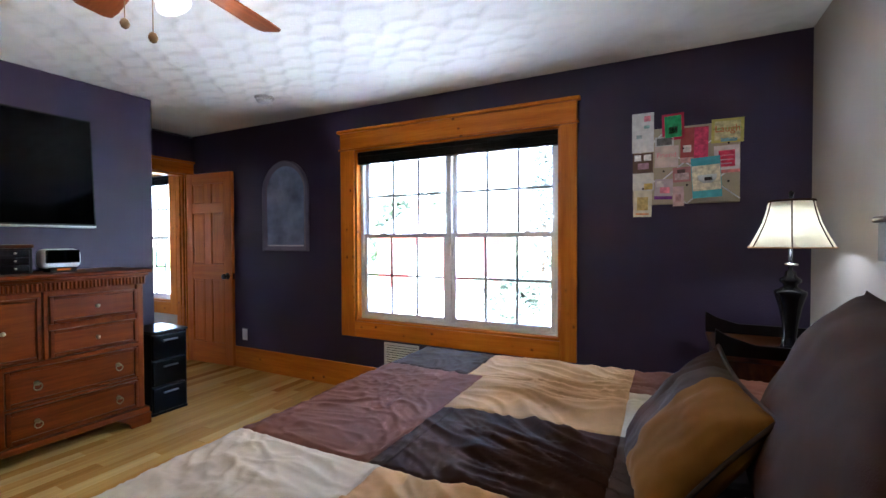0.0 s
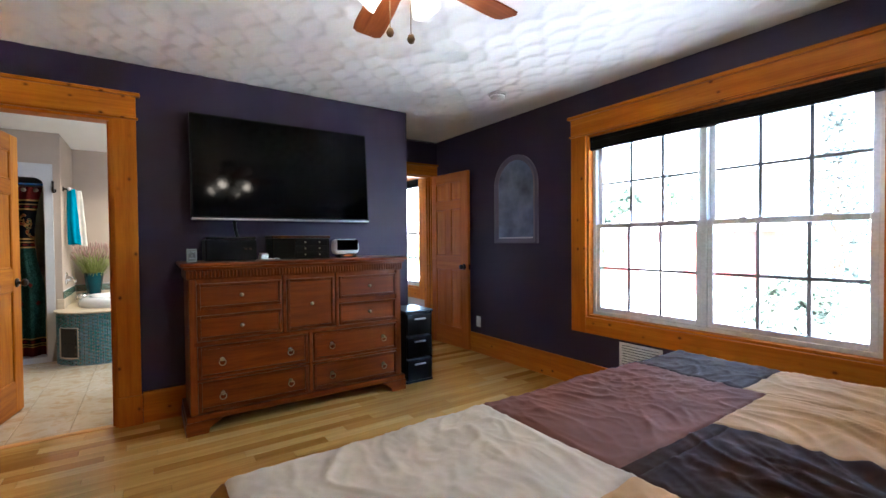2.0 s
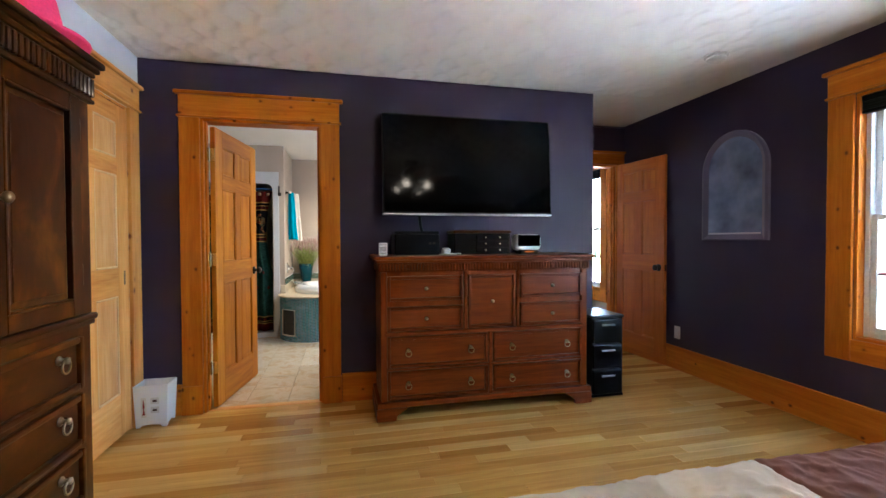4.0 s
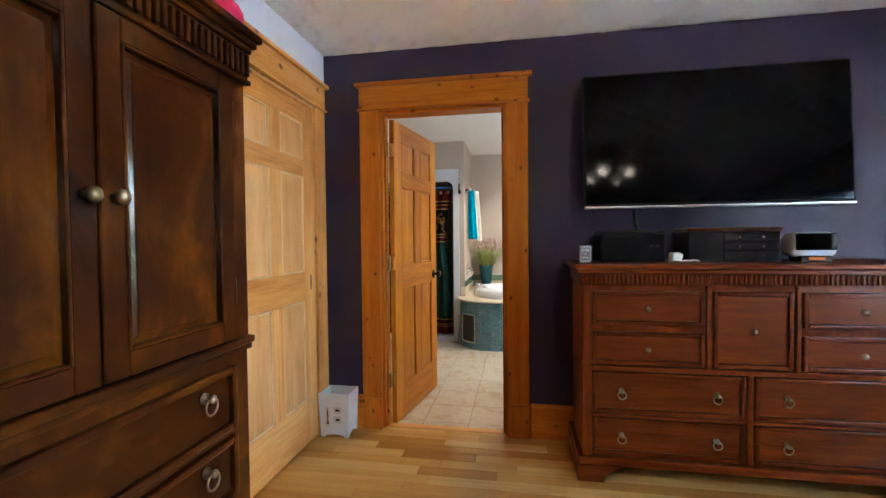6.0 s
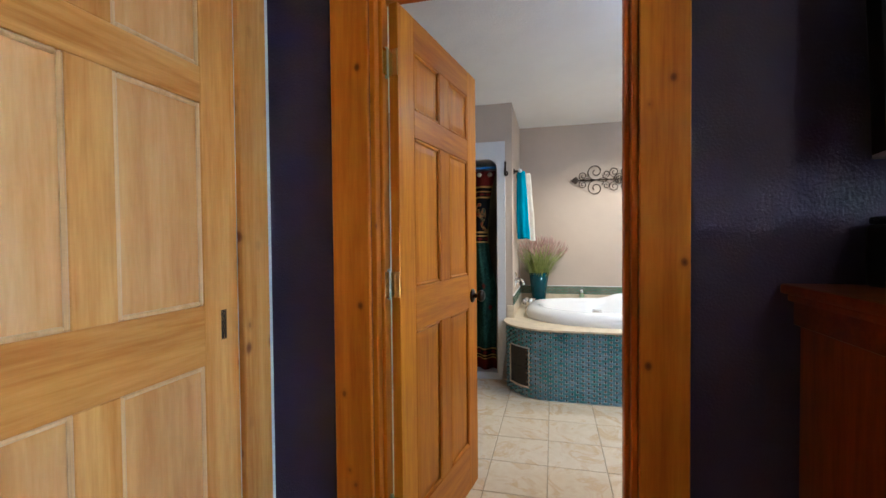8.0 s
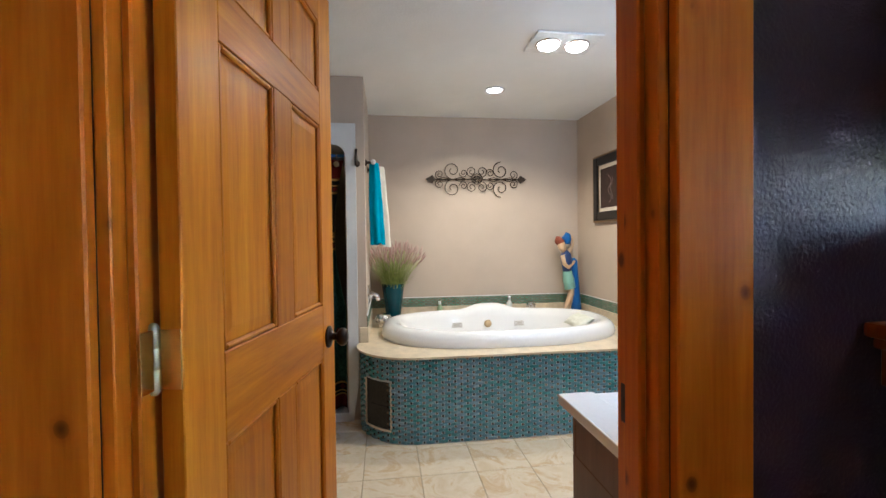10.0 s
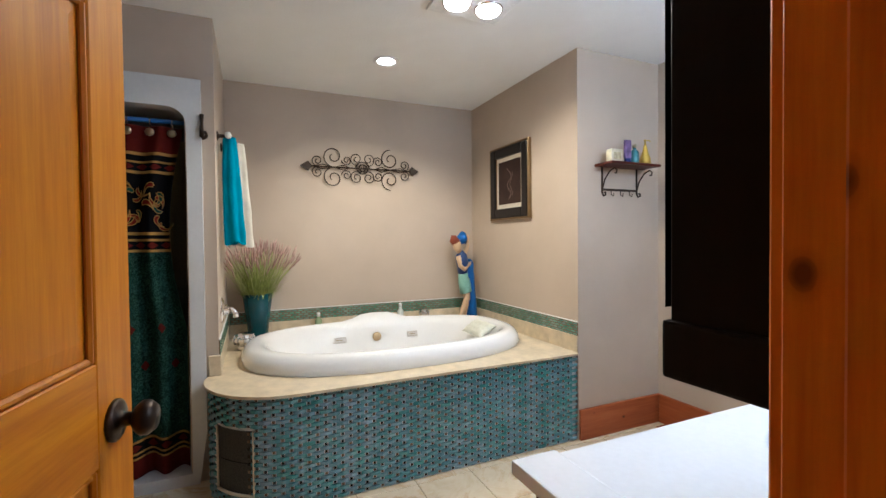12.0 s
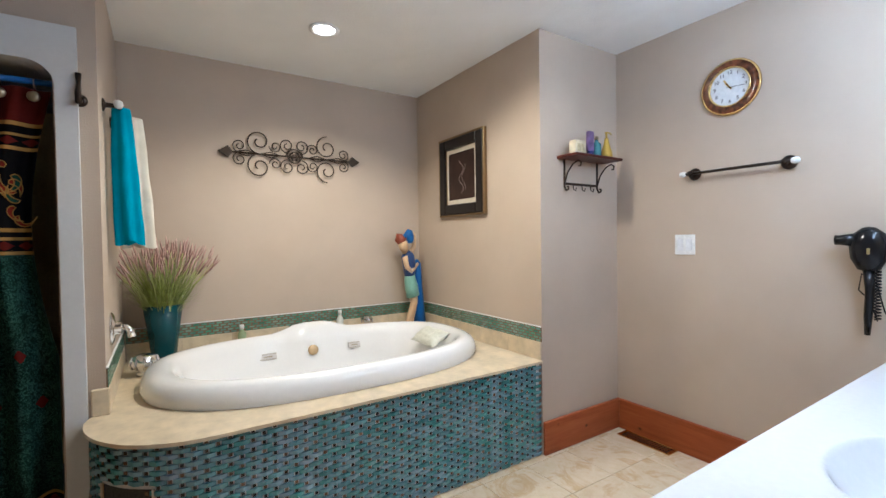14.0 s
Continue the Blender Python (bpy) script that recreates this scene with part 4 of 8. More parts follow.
part("bottom", boxes([(-lo, lo, -lo, lo, 0.03, 0.038)]), M_BASKET, bk)

# outlet, wall vent, smoke detector, arched panel, pinboard
ou = thing("outlet", pose(-3.37, NY, 0.345), "white wall outlet plate", "outlet")
part("plate", boxes([(-0.036, 0.036, -0.006, 0, -0.058, 0.058)], 0.002), M_WHITE, ou)
for z in (-0.022, 0.022):
    part("socket", boxes([(-0.014, 0.014, -0.008, -0.006, z - 0.014, z + 0.014)], 0.003), M_VINYL, ou)
ve = thing("wall_vent", pose(-1.47, NY, 0.335), "white wall air vent below the window", "vent")
part("frame", boxes([(-0.17, 0.17, -0.008, 0, 0.09, 0.11), (-0.17, 0.17, -0.008, 0, -0.11, -0.09), (-0.17, -0.15, -0.008, 0, -0.09, 0.09), (0.15, 0.17, -0.008, 0, -0.09, 0.09)], 0.002), M_WHITE, ve)
part("backing", boxes([(-0.15, 0.15, -0.002, 0, -0.09, 0.09)]), M_BLACK, ve)
for k in range(9):
    part("slat", moved(boxes([(-0.15, 0.15, -0.008, -0.006, -0.009, 0.006)]), Matrix.Translation((0, 0, -0.08 + k * 0.02))), M_WHITE, ve)
sm = thing("smoke_detector", pose(-2.39, 2.78, H - 0.004, 180), "round white smoke detector on the ceiling", "smoke detector")
part("base", lathe([(0.075, 0), (0.075, 0.012), (0.068, 0.016), (0, 0.016)], 28), M_WHITE, sm)
part("cover", lathe([(0.06, 0.016), (0.06, 0.032), (0.05, 0.042), (0.02, 0.045), (0, 0.045)], 28), M_WHITE, sm)
mi = thing("arched_panel", pose(-2.775, NY, 1.205), "arched cloudy blue-grey panel in a purple-grey frame", "picture")


def arch(hw_, h, n=20):
    s = h - hw_
    return [(-hw_, 0), (hw_, 0)] + [(hw_ * math.cos(math.pi * i / n), s + hw_ * math.sin(math.pi * i / n)) for i in range(n + 1)]


outer, inner = arch(0.30, 0.865), [(u, z + 0.045) for u, z in arch(0.245, 0.77)]
bm = bmesh.new()
ring = []
for pts, y in ((outer, 0.0), (outer, -0.022), ([(u * 0.93, z * 0.985 + 0.008) for u, z in outer], -0.03), (inner, -0.014), (inner, -0.006)):
    ring.append([bm.verts.new((u, y, z)) for u, z in pts])
for a, b in zip(ring, ring[1:]):
    for i in range(len(a)):
        j = (i + 1) % len(a)
        bm.faces.new((a[i], a[j], b[j], b[i]))
bmesh.ops.recalc_face_normals(bm, faces=bm.faces[:])
part("frame", bm, paint("arch_frame_paint", (0.13, 0.115, 0.17), 0.4), mi)
# face in one mottled blue-grey colour
part("canvas", prism(inner, 0.006, "y"), plain("cloudy_blue_paint", (0.17, 0.205, 0.32), 0.25, vary=0.45, scale=3.5), mi, "cloudy blue-grey painted surface", m=pose(0, -0.008, 0))

part("sill", boxes([(-0.235, 0.235, -0.020, -0.008, 0.047, 0.060)], 0.003), plain("pale_lilac_sill", (0.42, 0.42, 0.50), 0.4), mi, "thin pale sill")

# pinboard with cards
pb = thing("pinboard", pose(0.30, NY, 1.52), "fabric pinboard covered with greeting cards and ribbons", "pinboard")
M_LINEN = plain("linen_board", (0.42, 0.36, 0.25), 0.85, relief=0.4, scale=300)
part("board", boxes([(-0.01, 0.56, -0.018, 0, 0.0, 0.47)], 0.004), M_LINEN, pb)
for k, (a, b, c, d) in enumerate(((0.02, 0.47, 0.56, 0.02), (0.0, 0.24, 0.29, 0.0), (0.29, 0.0, 0.56, 0.24), (0.0, 0.30, 0.2, 0.47), (0.12, 0.12, 0.5, 0.44))):
    part("ribbon", tube([(a, -0.0195, b), (c, -0.0195, d)], 0.004, 5), M_WHITE, pb)


def card(name, u0, u1, z0, z1, colour, out, tilt=0.0, marks=()):
    w, h = u1 - u0, z1 - z0
    c = part(name, boxes([(-w / 2, w / 2, -0.0012, 0, -h / 2, h / 2)]), plain("card_" + name + str(int(u0 * 1000)), colour, 0.55, vary=0.15, scale=25), pb, m=pose((u0 + u1) / 2, -0.022 - out * 0.003, (z0 + z1) / 2, 0, tilt, 0))
    for a, b, e, f, col in marks:
        part("mark", boxes([(w * (a - 0.5), w * (b - 0.5), -0.0022, -0.0012, h * (e - 0.5), h * (f - 0.5))]), plain("print_%d_%d" % (int(u0 * 1000), int(a * 100 + e * 10)), col, 0.55, vary=0.35, scale=40), c)
    return c


DARK, PINKC, GREEN, CREAMC, TEAL, RED = (0.04, 0.03, 0.03), (0.72, 0.25, 0.30), (0.04, 0.35, 0.12), (0.68, 0.62, 0.45), (0.10, 0.42, 0.48), (0.55, 0.03, 0.08)
card("card", -0.015, 0.11, 0.33, 0.575, (0.70, 0.70, 0.68), 1, 0, [(0.55, 0.85, 0.78, 0.92, PINKC), (0.2, 0.45, 0.35, 0.45, (0.4, 0.5, 0.5)), (0.55, 0.8, 0.6, 0.68, (0.3, 0.5, 0.45))])
card("photo", -0.01, 0.105, 0.20, 0.325, (0.12, 0.07, 0.05), 1, 0, [(0.08, 0.42, 0.62, 0.92, (0.75, 0.75, 0.72)), (0.55, 0.92, 0.62, 0.92, (0.75, 0.75, 0.72)), (0.25, 0.8, 0.2, 0.5, (0.35, 0.2, 0.25))])
card("card", -0.01, 0.11, 0.09, 0.20, (0.66, 0.62, 0.56), 1, 0, [(0.55, 0.95, 0.05, 0.4, (0.6, 0.42, 0.12))])
card("card", -0.005, 0.10, -0.075, 0.09, CREAMC, 3, 1, [(0.2, 0.8, 0.25, 0.75, (0.55, 0.40, 0.14)), (0.15, 0.85, 0.08, 0.14, (0.6, 0.25, 0.1))])
card("card", 0.155, 0.275, 0.39, 0.55, RED, 2, -2, [(0.12, 0.88, 0.1, 0.92, GREEN), (0.3, 0.7, 0.25, 0.5, DARK)])
card("card", 0.115, 0.22, 0.355, 0.415, (0.55, 0.55, 0.53), 2, 0, [(0.1, 0.9, 0.12, 0.85, (0.15, 0.14, 0.14))])
fr = card("card", 0.115, 0.245, 0.225, 0.355, (0.62, 0.50, 0.46), 4, 1)
lettering("Friend", 0.042, plain("pink_ink", PINKC, 0.5), pose(0, -0.0016, 0.01, 90), fr)
card("photo", 0.215, 0.31, 0.13, 0.22, (0.45, 0.20, 0.18), 5, -2, [(0.1, 0.9, 0.15, 0.6, (0.55, 0.40, 0.36)), (0.25, 0.7, 0.6, 0.85, (0.12, 0.07, 0.06))])
card("photo", 0.115, 0.215, 0.03, 0.155, (0.50, 0.42, 0.42), 3, 2, [(0.3, 0.85, 0.3, 0.6, PINKC), (0.0, 1.0, 0.0, 0.16, (0.2, 0.05, 0.25)), (0.1, 0.5, 0.6, 0.9, (0.6, 0.55, 0.5))])
card("card", 0.215, 0.275, -0.015, 0.105, (0.60, 0.42, 0.40), 4, -1, [(0.25, 0.75, 0.2, 0.6, (0.5, 0.3, 0.28))])
card("card", 0.255, 0.40, 0.245, 0.455, (0.40, 0.08, 0.07), 2, 1, [(0.5, 1.0, 0.12, 0.98, (0.68, 0.06, 0.14)), (0.0, 0.5, 0.0, 0.15, (0.6, 0.35, 0.3)), (0.1, 0.4, 0.3, 0.5, (0.7, 0.6, 0.55))])
lg = card("card", 0.415, 0.575, 0.345, 0.485, (0.55, 0.50, 0.14), 3, 1, [(0.06, 0.94, 0.55, 0.62, (0.3, 0.4, 0.1)), (0.1, 0.9, 0.12, 0.9, (0.62, 0.58, 0.30)), (0.3, 0.8, 0.05, 0.2, (0.2, 0.45, 0.5))])
lettering("Laugh", 0.055, plain("orange_ink", (0.55, 0.14, 0.04), 0.5), pose(0, -0.0032, 0.01, 90), lg)
card("card", 0.43, 0.555, 0.17, 0.33, (0.72, 0.66, 0.62), 3, -1, [(0.18, 0.82, 0.22, 0.82, (0.65, 0.05, 0.10)), (0.25, 0.75, 0.62, 0.66, (0.75, 0.6, 0.6)), (0.25, 0.75, 0.46, 0.5, (0.75, 0.6, 0.6)), (0.25, 0.7, 0.32, 0.36, (0.75, 0.6, 0.6)), (0.0, 1.0, 0.0, 0.12, (0.7, 0.25, 0.22))])
cup = card("card", 0.315, 0.465, 0.03, 0.27, TEAL, 6, -3, [(0.02, 0.98, 0.18, 0.8, CREAMC)])
part("cup", moved(lathe([(0.02, 0.0), (0.045, 0.02), (0.05, 0.05), (0.047, 0.05)], 16), Matrix.Translation((0.005, -0.0035, -0.035)) @ Matrix.Diagonal((1, 0.03, 1, 1))), plain("cup_print", (0.6, 0.62, 0.6), 0.5), cup)
part("mark", moved(boxes([(-0.01, 0.03, -0.006, -0.005, -0.02, 0.0)], 0.0004), Matrix.Identity(4)), plain("cup_mark", DARK, 0.5), cup)
for u, z in ((0.05, 0.10), (0.165, 0.20), (0.29, 0.11), (0.27, 0.33), (0.50, 0.34), (0.50, 0.12)):
    part("pin", lathe([(0.006, 0), (0.006, 0.004), (0, 0.006)], 10, Matrix.Translation((u, -0.045, z)) @ pose(0, 0, 0, 90)), M_BLACK, pb)

# ceiling fan
fan = thing("ceiling_fan", pose(-1.03, 1.13, 0), "five-blade ceiling fan with reddish wood blades and lit glass shades", "ceiling fan")
M_FANB = wood("fan_blade_wood", (0.20, 0.05, 0.015), (0.30, 0.085, 0.025), (0.38, 0.12, 0.04), "x", rough=0.35, coat=0.2)
M_FANM = plain("antique_brass", (0.28, 0.19, 0.10), 0.35, 0.9)
part("canopy", lathe([(0.075, H - 0.002), (0.075, H - 0.02), (0.06, H - 0.045), (0.018, H - 0.05)], 24), M_FANM, fan)
part("motor_housing", lathe([(0.018, 2.40), (0.07, 2.37), (0.10, 2.34), (0.115, 2.30), (0.115, 2.27), (0.09, 2.235), (0.06, 2.225), (0.055, 2.19), (0.065, 2.17), (0.05, 2.15), (0.0, 2.145)], 28), M_FANM, fan)
for k in range(5):
    a = 97 + 72 * k
    m = pose(0, 0, 2.245, 0, 0, a)
    out = [(0.16, -0.055), (0.30, -0.065), (0.50, -0.072), (0.565, -0.068), (0.585, -0.045), (0.588, 0.045), (0.568, 0.068), (0.50, 0.072), (0.30, 0.065), (0.16, 0.055)]
    b = part("blade", moved(prism(out, 0.007, "z", 0.0015), pose(0, 0, -0.006, 11)), M_FANB, fan, m=m)
    part("blade_arm", moved(prism([(0.08, -0.015), (0.15, -0.02), (0.2, -0.035), (0.22, 0), (0.2, 0.035), (0.15, 0.02), (0.08, 0.015)], 0.006, "z", 0.001), pose(0, 0, 0.002, 11)), M_FANM, b)
M_SHADE = glowing("lit_frosted_glass", (1.0, 0.88, 0.68), 0.10)
for k in range(4):
    a = 30 + 90 * k
    m = pose(0, 0, 2.225, 0, 0, a) @ pose(0.055, 0, 0, 0, 118, 0)
    part("lamp_arm", lathe([(0.012, 0), (0.012, 0.04), (0.025, 0.045), (0.025, 0.055)], 14), M_FANM, fan, m=m)
    part("glass_shade", lathe([(0.024, 0.045), (0.03, 0.06), (0.045, 0.085), (0.052, 0.115), (0.06, 0.14), (0.057, 0.14), (0.048, 0.115), (0.04, 0.085), (0.022, 0.055)], 24, cap=False), M_SHADE, fan, "lit frosted glass shade", m=m)
for (px_, py_, z0, z1) in ((-0.03, -0.04, 2.16, 2.005), (0.06, -0.005, 2.16, 1.955)):
    part("pull_chain", tube([(px_, py_, z0), (px_, py_, z1)], 0.0018, 6), M_FANM, fan)
    part("pull_knob", lathe([(0, -0.028), (0.010, -0.022), (0.015, -0.010), (0.010, 0.004), (0.003, 0.008), (0, 0.008)], 14, Matrix.Translation((px_, py_, z1))), plain("dark_brass_knob", (0.16, 0.10, 0.05), 0.3, 0.6), fan)

# ---- bed ----
def cloth(name, rgb, weave=420.0):
    mat, nt, bsdf = material(name)
    v = coords(nt)
    dark, light = tuple(c * 0.86 for c in rgb), tuple(min(1, c * 1.12) for c in rgb)
    nt.links.new(ramp(nt, noise_of(nt, v, 9.0, 5), [(0.3, dark), (0.7, light)]), bsdf.inputs["Base Color"])
    bsdf.inputs["Roughness"].default_value = 0.85
    bsdf.inputs["Specular IOR Level"].default_value = 0.08
    bump(nt, bsdf, noise_of(nt, v, weave, 2), 0.35, 0.0012)
    return mat


F_CREAM = cloth("cream_cotton", (0.58, 0.48, 0.355))
F_MAUVE = cloth("mauve_cotton", (0.185, 0.076, 0.050))
F_TAN = cloth("tan_cotton", (0.52, 0.30, 0.135))
F_DARK = cloth("charcoal_cotton", (0.044, 0.019, 0.0105))
F_SLATE = cloth("slate_cotton", (0.074, 0.046, 0.035))
F_BROWN = cloth("brown_satin", (0.046, 0.019, 0.011))
F_WHITE = cloth("white_cotton", (0.60, 0.58, 0.55))
F_GOLD = cloth("gold_brown_cotton", (0.22, 0.088, 0.016))
BX0, BX1, BY0, BY1, BZ = -0.77, 1.12, 0.45, 2.50, 0.70


def wrinkle(x, y):
    """Height of the rumpled cotton: sharp creases at three sizes over a slow swell, and long folds towards the pillows."""
    wx, wy = noise.noise(Vector((x * 2.3, y * 2.3, 31.0))) * 0.22, noise.noise(Vector((x * 2.3, y * 2.3, 47.0))) * 0.22
    u, v = x + wx, y + wy

    def crease(fx, fy, off):
        n = abs(noise.noise(Vector((u * fx + v * 1.7, v * fy - u * 1.3, off))))
        return max(0.0, 1 - n * 5.0)

    patchy = 0.35 + 0.65 * max(0.0, min(1.0, 0.5 + 1.6 * noise.noise(Vector((x * 2.1, y * 2.1, 60.0)))))
    h = 0.0044 * crease(6.5, 7.5, 4.0) + patchy * (0.0052 * crease(13.0, 12.0, 9.0) + 0.0036 * crease(22.0, 25.0, 14.0))
    facet = 0.002 * abs(noise.noise(Vector((u * 6.5, v * 7.0, 80.0))))
    right = min(1, max(0, (x + 0.25) * 3.5))
    long = max(0.0, 1 - abs(noise.noise(Vector((u * 1.7 + 7, v * 10 + u * 3.2, 2.0)))) * 2.4)
    fold = max(0.0, 1 - abs(noise.noise(Vector((u * 3.0 + v * 2.0, v * 19 + u * 8.0, 33.0)))) * 3.2)
    return h * (1 - 0.3 * right) + facet + right * (0.019 * long ** 1.6 + 0.011 * fold ** 1.3) + 0.008 * noise.noise(Vector((x * 1.8, y * 1.8, 0)))


def drape(s, t):
    """Lays the point (s, t) of the cover on the mattress; past an edge it hangs down."""
    R = 0.07

    def bend(v, lo, hi):
        if v < lo:
            d = lo - v
            return (lo - R * math.sin(min(d / R, math.pi / 2)), R * (1 - math.cos(min(d / R, math.pi / 2))) + max(0, d - R * math.pi / 2))
        if v > hi:
            d = v - hi
            return (hi + R * math.sin(min(d / R, math.pi / 2)), R * (1 - math.cos(min(d / R, math.pi / 2))) + max(0, d - R * math.pi / 2))
        return v, 0.0
    x, dx = bend(s, BX0 + R, 9)
    y, dy = bend(t, BY0 + R, BY1 - R)
    w = wrinkle(s, t)
    hang = max(dx, dy)
    drop = (dx * dx + dy * dy) ** 0.5 if dx and dy else hang
    fold = 0.02 * math.sin((s + t) * 16) * min(1, drop * 3)
    if dx > R:
        x -= fold + 0.02 * min(1, drop)
    if dy > R:
        y += (fold + 0.02 * min(1, drop)) * (1 if t > 1.4 else -1)
    return (x, y, BZ - drop + w * (1 if hang < R else 0.5))


def cover_patch(parent, s0, s1, t0, t1, mat, step=0.0075):
    ns, nt_ = max(2, int((s1 - s0) / step)), max(2, int((t1 - t0) / step))
    verts, faces = [], []
    for i in range(ns + 1):
        for j in range(nt_ + 1):
            s, t = s0 + (s1 - s0) * i / ns, t0 + (t1 - t0) * j / nt_
            wob = 0.004 * noise.noise(Vector((s * 4, t * 4, 3)))
            x, y, z = drape(s + wob, t - wob)
            e = min(i, j, ns - i, nt_ - j)
            verts.append((x, y, z - (0.004 if e == 0 else 0)))
    for i in range(ns):
        for j in range(nt_):
            a = i * (nt_ + 1) + j
            faces.append((a, a + nt_ + 1, a + nt_ + 2, a + 1))
    me = bpy.data.meshes.new("patch")
    me.from_pydata(verts, [], faces)
    me.materials.append(mat)
    for p in me.polygons:
        p.use_smooth = True
    ob = new("patch", me)
    ob.parent = parent
    return ob


bed = thing("bed", pose(0, 0, 0), "wide bed with box base under a patchwork cover", "bed")
part("base", boxes([(BX0 + 0.08, BX1, BY0 + 0.08, BY1 - 0.08, 0.12, 0.38)], 0.01), F_BROWN, bed)
part("mattress", boxes([(BX0 + 0.03, BX1, BY0 + 0.03, BY1 - 0.03, 0.38, 0.655)], 0.04, 3), F_WHITE, bed)
for x in (BX0 + 0.14, BX1 - 0.08):
    for y in (BY0 + 0.14, BY1 - 0.14):
        part("leg", boxes([(x - 0.03, x + 0.03, y - 0.03, y + 0.03, 0, 0.12)], 0.004), M_ESPRESSO, bed)
part("headboard", boxes([(1.12, 1.17, BY0, BY1, 0.15, 1.0)], 0.012, 2), M_WALNUT["y"], bed)
q = thing("comforter", pose(0, 0, 0), "rumpled patchwork comforter in cream, mauve, tan and charcoal", "comforter")
for s0, s1, t0, t1, mat in ((BX0, -0.19, BY0 + 0.03, 1.245, F_CREAM), (BX0, -0.235, 1.245, 2.08, F_MAUVE), (BX0, -0.31, 2.08, BY1, F_SLATE), (-0.235, 0.36, 1.70, 2.08, F_TAN), (-0.31, 0.36, 2.08, BY1, F_TAN),
                            (-0.19, 0.36, 1.245, 1.70, F_DARK), (-0.235, -0.19, 1.245, 1.70, F_DARK), (-0.19, 0.36, BY0 + 0.03, 1.245, F_TAN), (0.36, 1.09, 2.08, BY1, F_MAUVE), (0.36, 1.09, 1.70, 2.08, F_CREAM), (0.36, 1.09, 0.95, 1.70, F_SLATE), (0.36, 1.09, BY0 + 0.03, 0.95, F_MAUVE),
                            (BX0 - 0.42, BX0, BY0 + 0.03, 1.245, F_TAN), (BX0 - 0.42, BX0, 1.245, BY1, F_MAUVE), (BX0, 0.2, BY0 - 0.4, BY0 + 0.03, F_GOLD), (0.2, 1.09, BY0 - 0.4, BY0 + 0.03, F_TAN), (BX0, 0.2, BY1, BY1 + 0.4, F_SLATE), (0.2, 1.09, BY1, BY1 + 0.4, F_MAUVE)):
    cover_patch(q, s0, s1, t0, t1, mat)


def pillow_sheet(w, h, th, n=26, u_from=-1.0, u_to=1.0, droop=0.0, seed=1):
    """A stuffed pillow, or a strip of one between u_from and u_to: local x wide, z high, y thick."""
    bm = bmesh.new()
    for sign in (-1, 1):
        grid = []
        for i in range(n + 1):
            u = u_from + (u_to - u_from) * i / n
            row = []
            for j in range(n + 1):
                v = -1 + 2 * j / n
                full = max(0, (1 - abs(u) ** 2.6) * (1 - abs(v) ** 2.6)) ** 0.55
                pinch = 1 - 0.10 * (1 - abs(u) ** 2) * abs(v) ** 3
                pinch2 = 1 - 0.10 * (1 - abs(v) ** 2) * abs(u) ** 3
                wr = 0.02 * noise.noise(Vector((u * 3 + seed, v * 3, sign))) * full + 0.006 * noise.noise(Vector((u * 9, v * 4 + seed, sign)))
                row.append(bm.verts.new((u * w / 2 * pinch2, sign * (th / 2 * full + wr * 0.6), v * h / 2 * pinch)))
            grid.append(row)
        for i in range(n):
            for j in range(n):
                f = (grid[i][j], grid[i + 1][j], grid[i + 1][j + 1], grid[i][j + 1])
                bm.faces.new(f if sign < 0 else f[::-1])
    bmesh.ops.remove_doubles(bm, verts=bm.verts[:], dist=0.0008)
    for f in bm.faces:
        f.smooth = True
    return bm


# local -y faces the foot of the bed
lean = Matrix(((0.161, 0.789, 0.593, 0.523), (-0.979, 0.204, -0.006, 1.501), (-0.126, -0.580, 0.805, 0.828), (0, 0, 0, 1)))
throw = thing("throw_pillow", lean, "patchwork throw pillow in brown, slate and gold with piping", "pillow")
for a, b, mat in ((-1.0, -0.30, F_BROWN), (-0.30, 0.02, F_SLATE), (0.02, 1.0, F_GOLD)):
    part("panel", pillow_sheet(0.396, 0.396, 0.16, 22, a, b, seed=2), mat, throw)
edge = []
for k in range(80):
    a = k / 80 * 4
    sd, f = int(a), (a - int(a)) * 2 - 1
    u, v = ((f, -1), (1, f), (-f, 1), (-1, -f))[sd]
    edge.append((u * 0.198 * (1 - 0.10 * (1 - v * v) * abs(u) ** 3), 0, v * 0.198 * (1 - 0.10 * (1 - u * u) * abs(v) ** 3)))
part("piping", tube(edge, 0.006, 6, True), F_SLATE, throw, "slate cord piping")
big = thing("pillow", pose(0.80, 1.30, 0.93, -24, 0, -90), "large plump brown bed pillow", "pillow", "bed pillows")
part("cushion", pillow_sheet(0.80, 0.54, 0.27, 30, seed=5), F_BROWN, big)
wp = thing("pillow", pose(1.0, 1.28, 0.95, -18, 0, -90), "white bed pillow behind the brown one", "pillow", "bed pillows")
part("cushion", pillow_sheet(0.78, 0.50, 0.2, 24, seed=8), F_WHITE, wp)

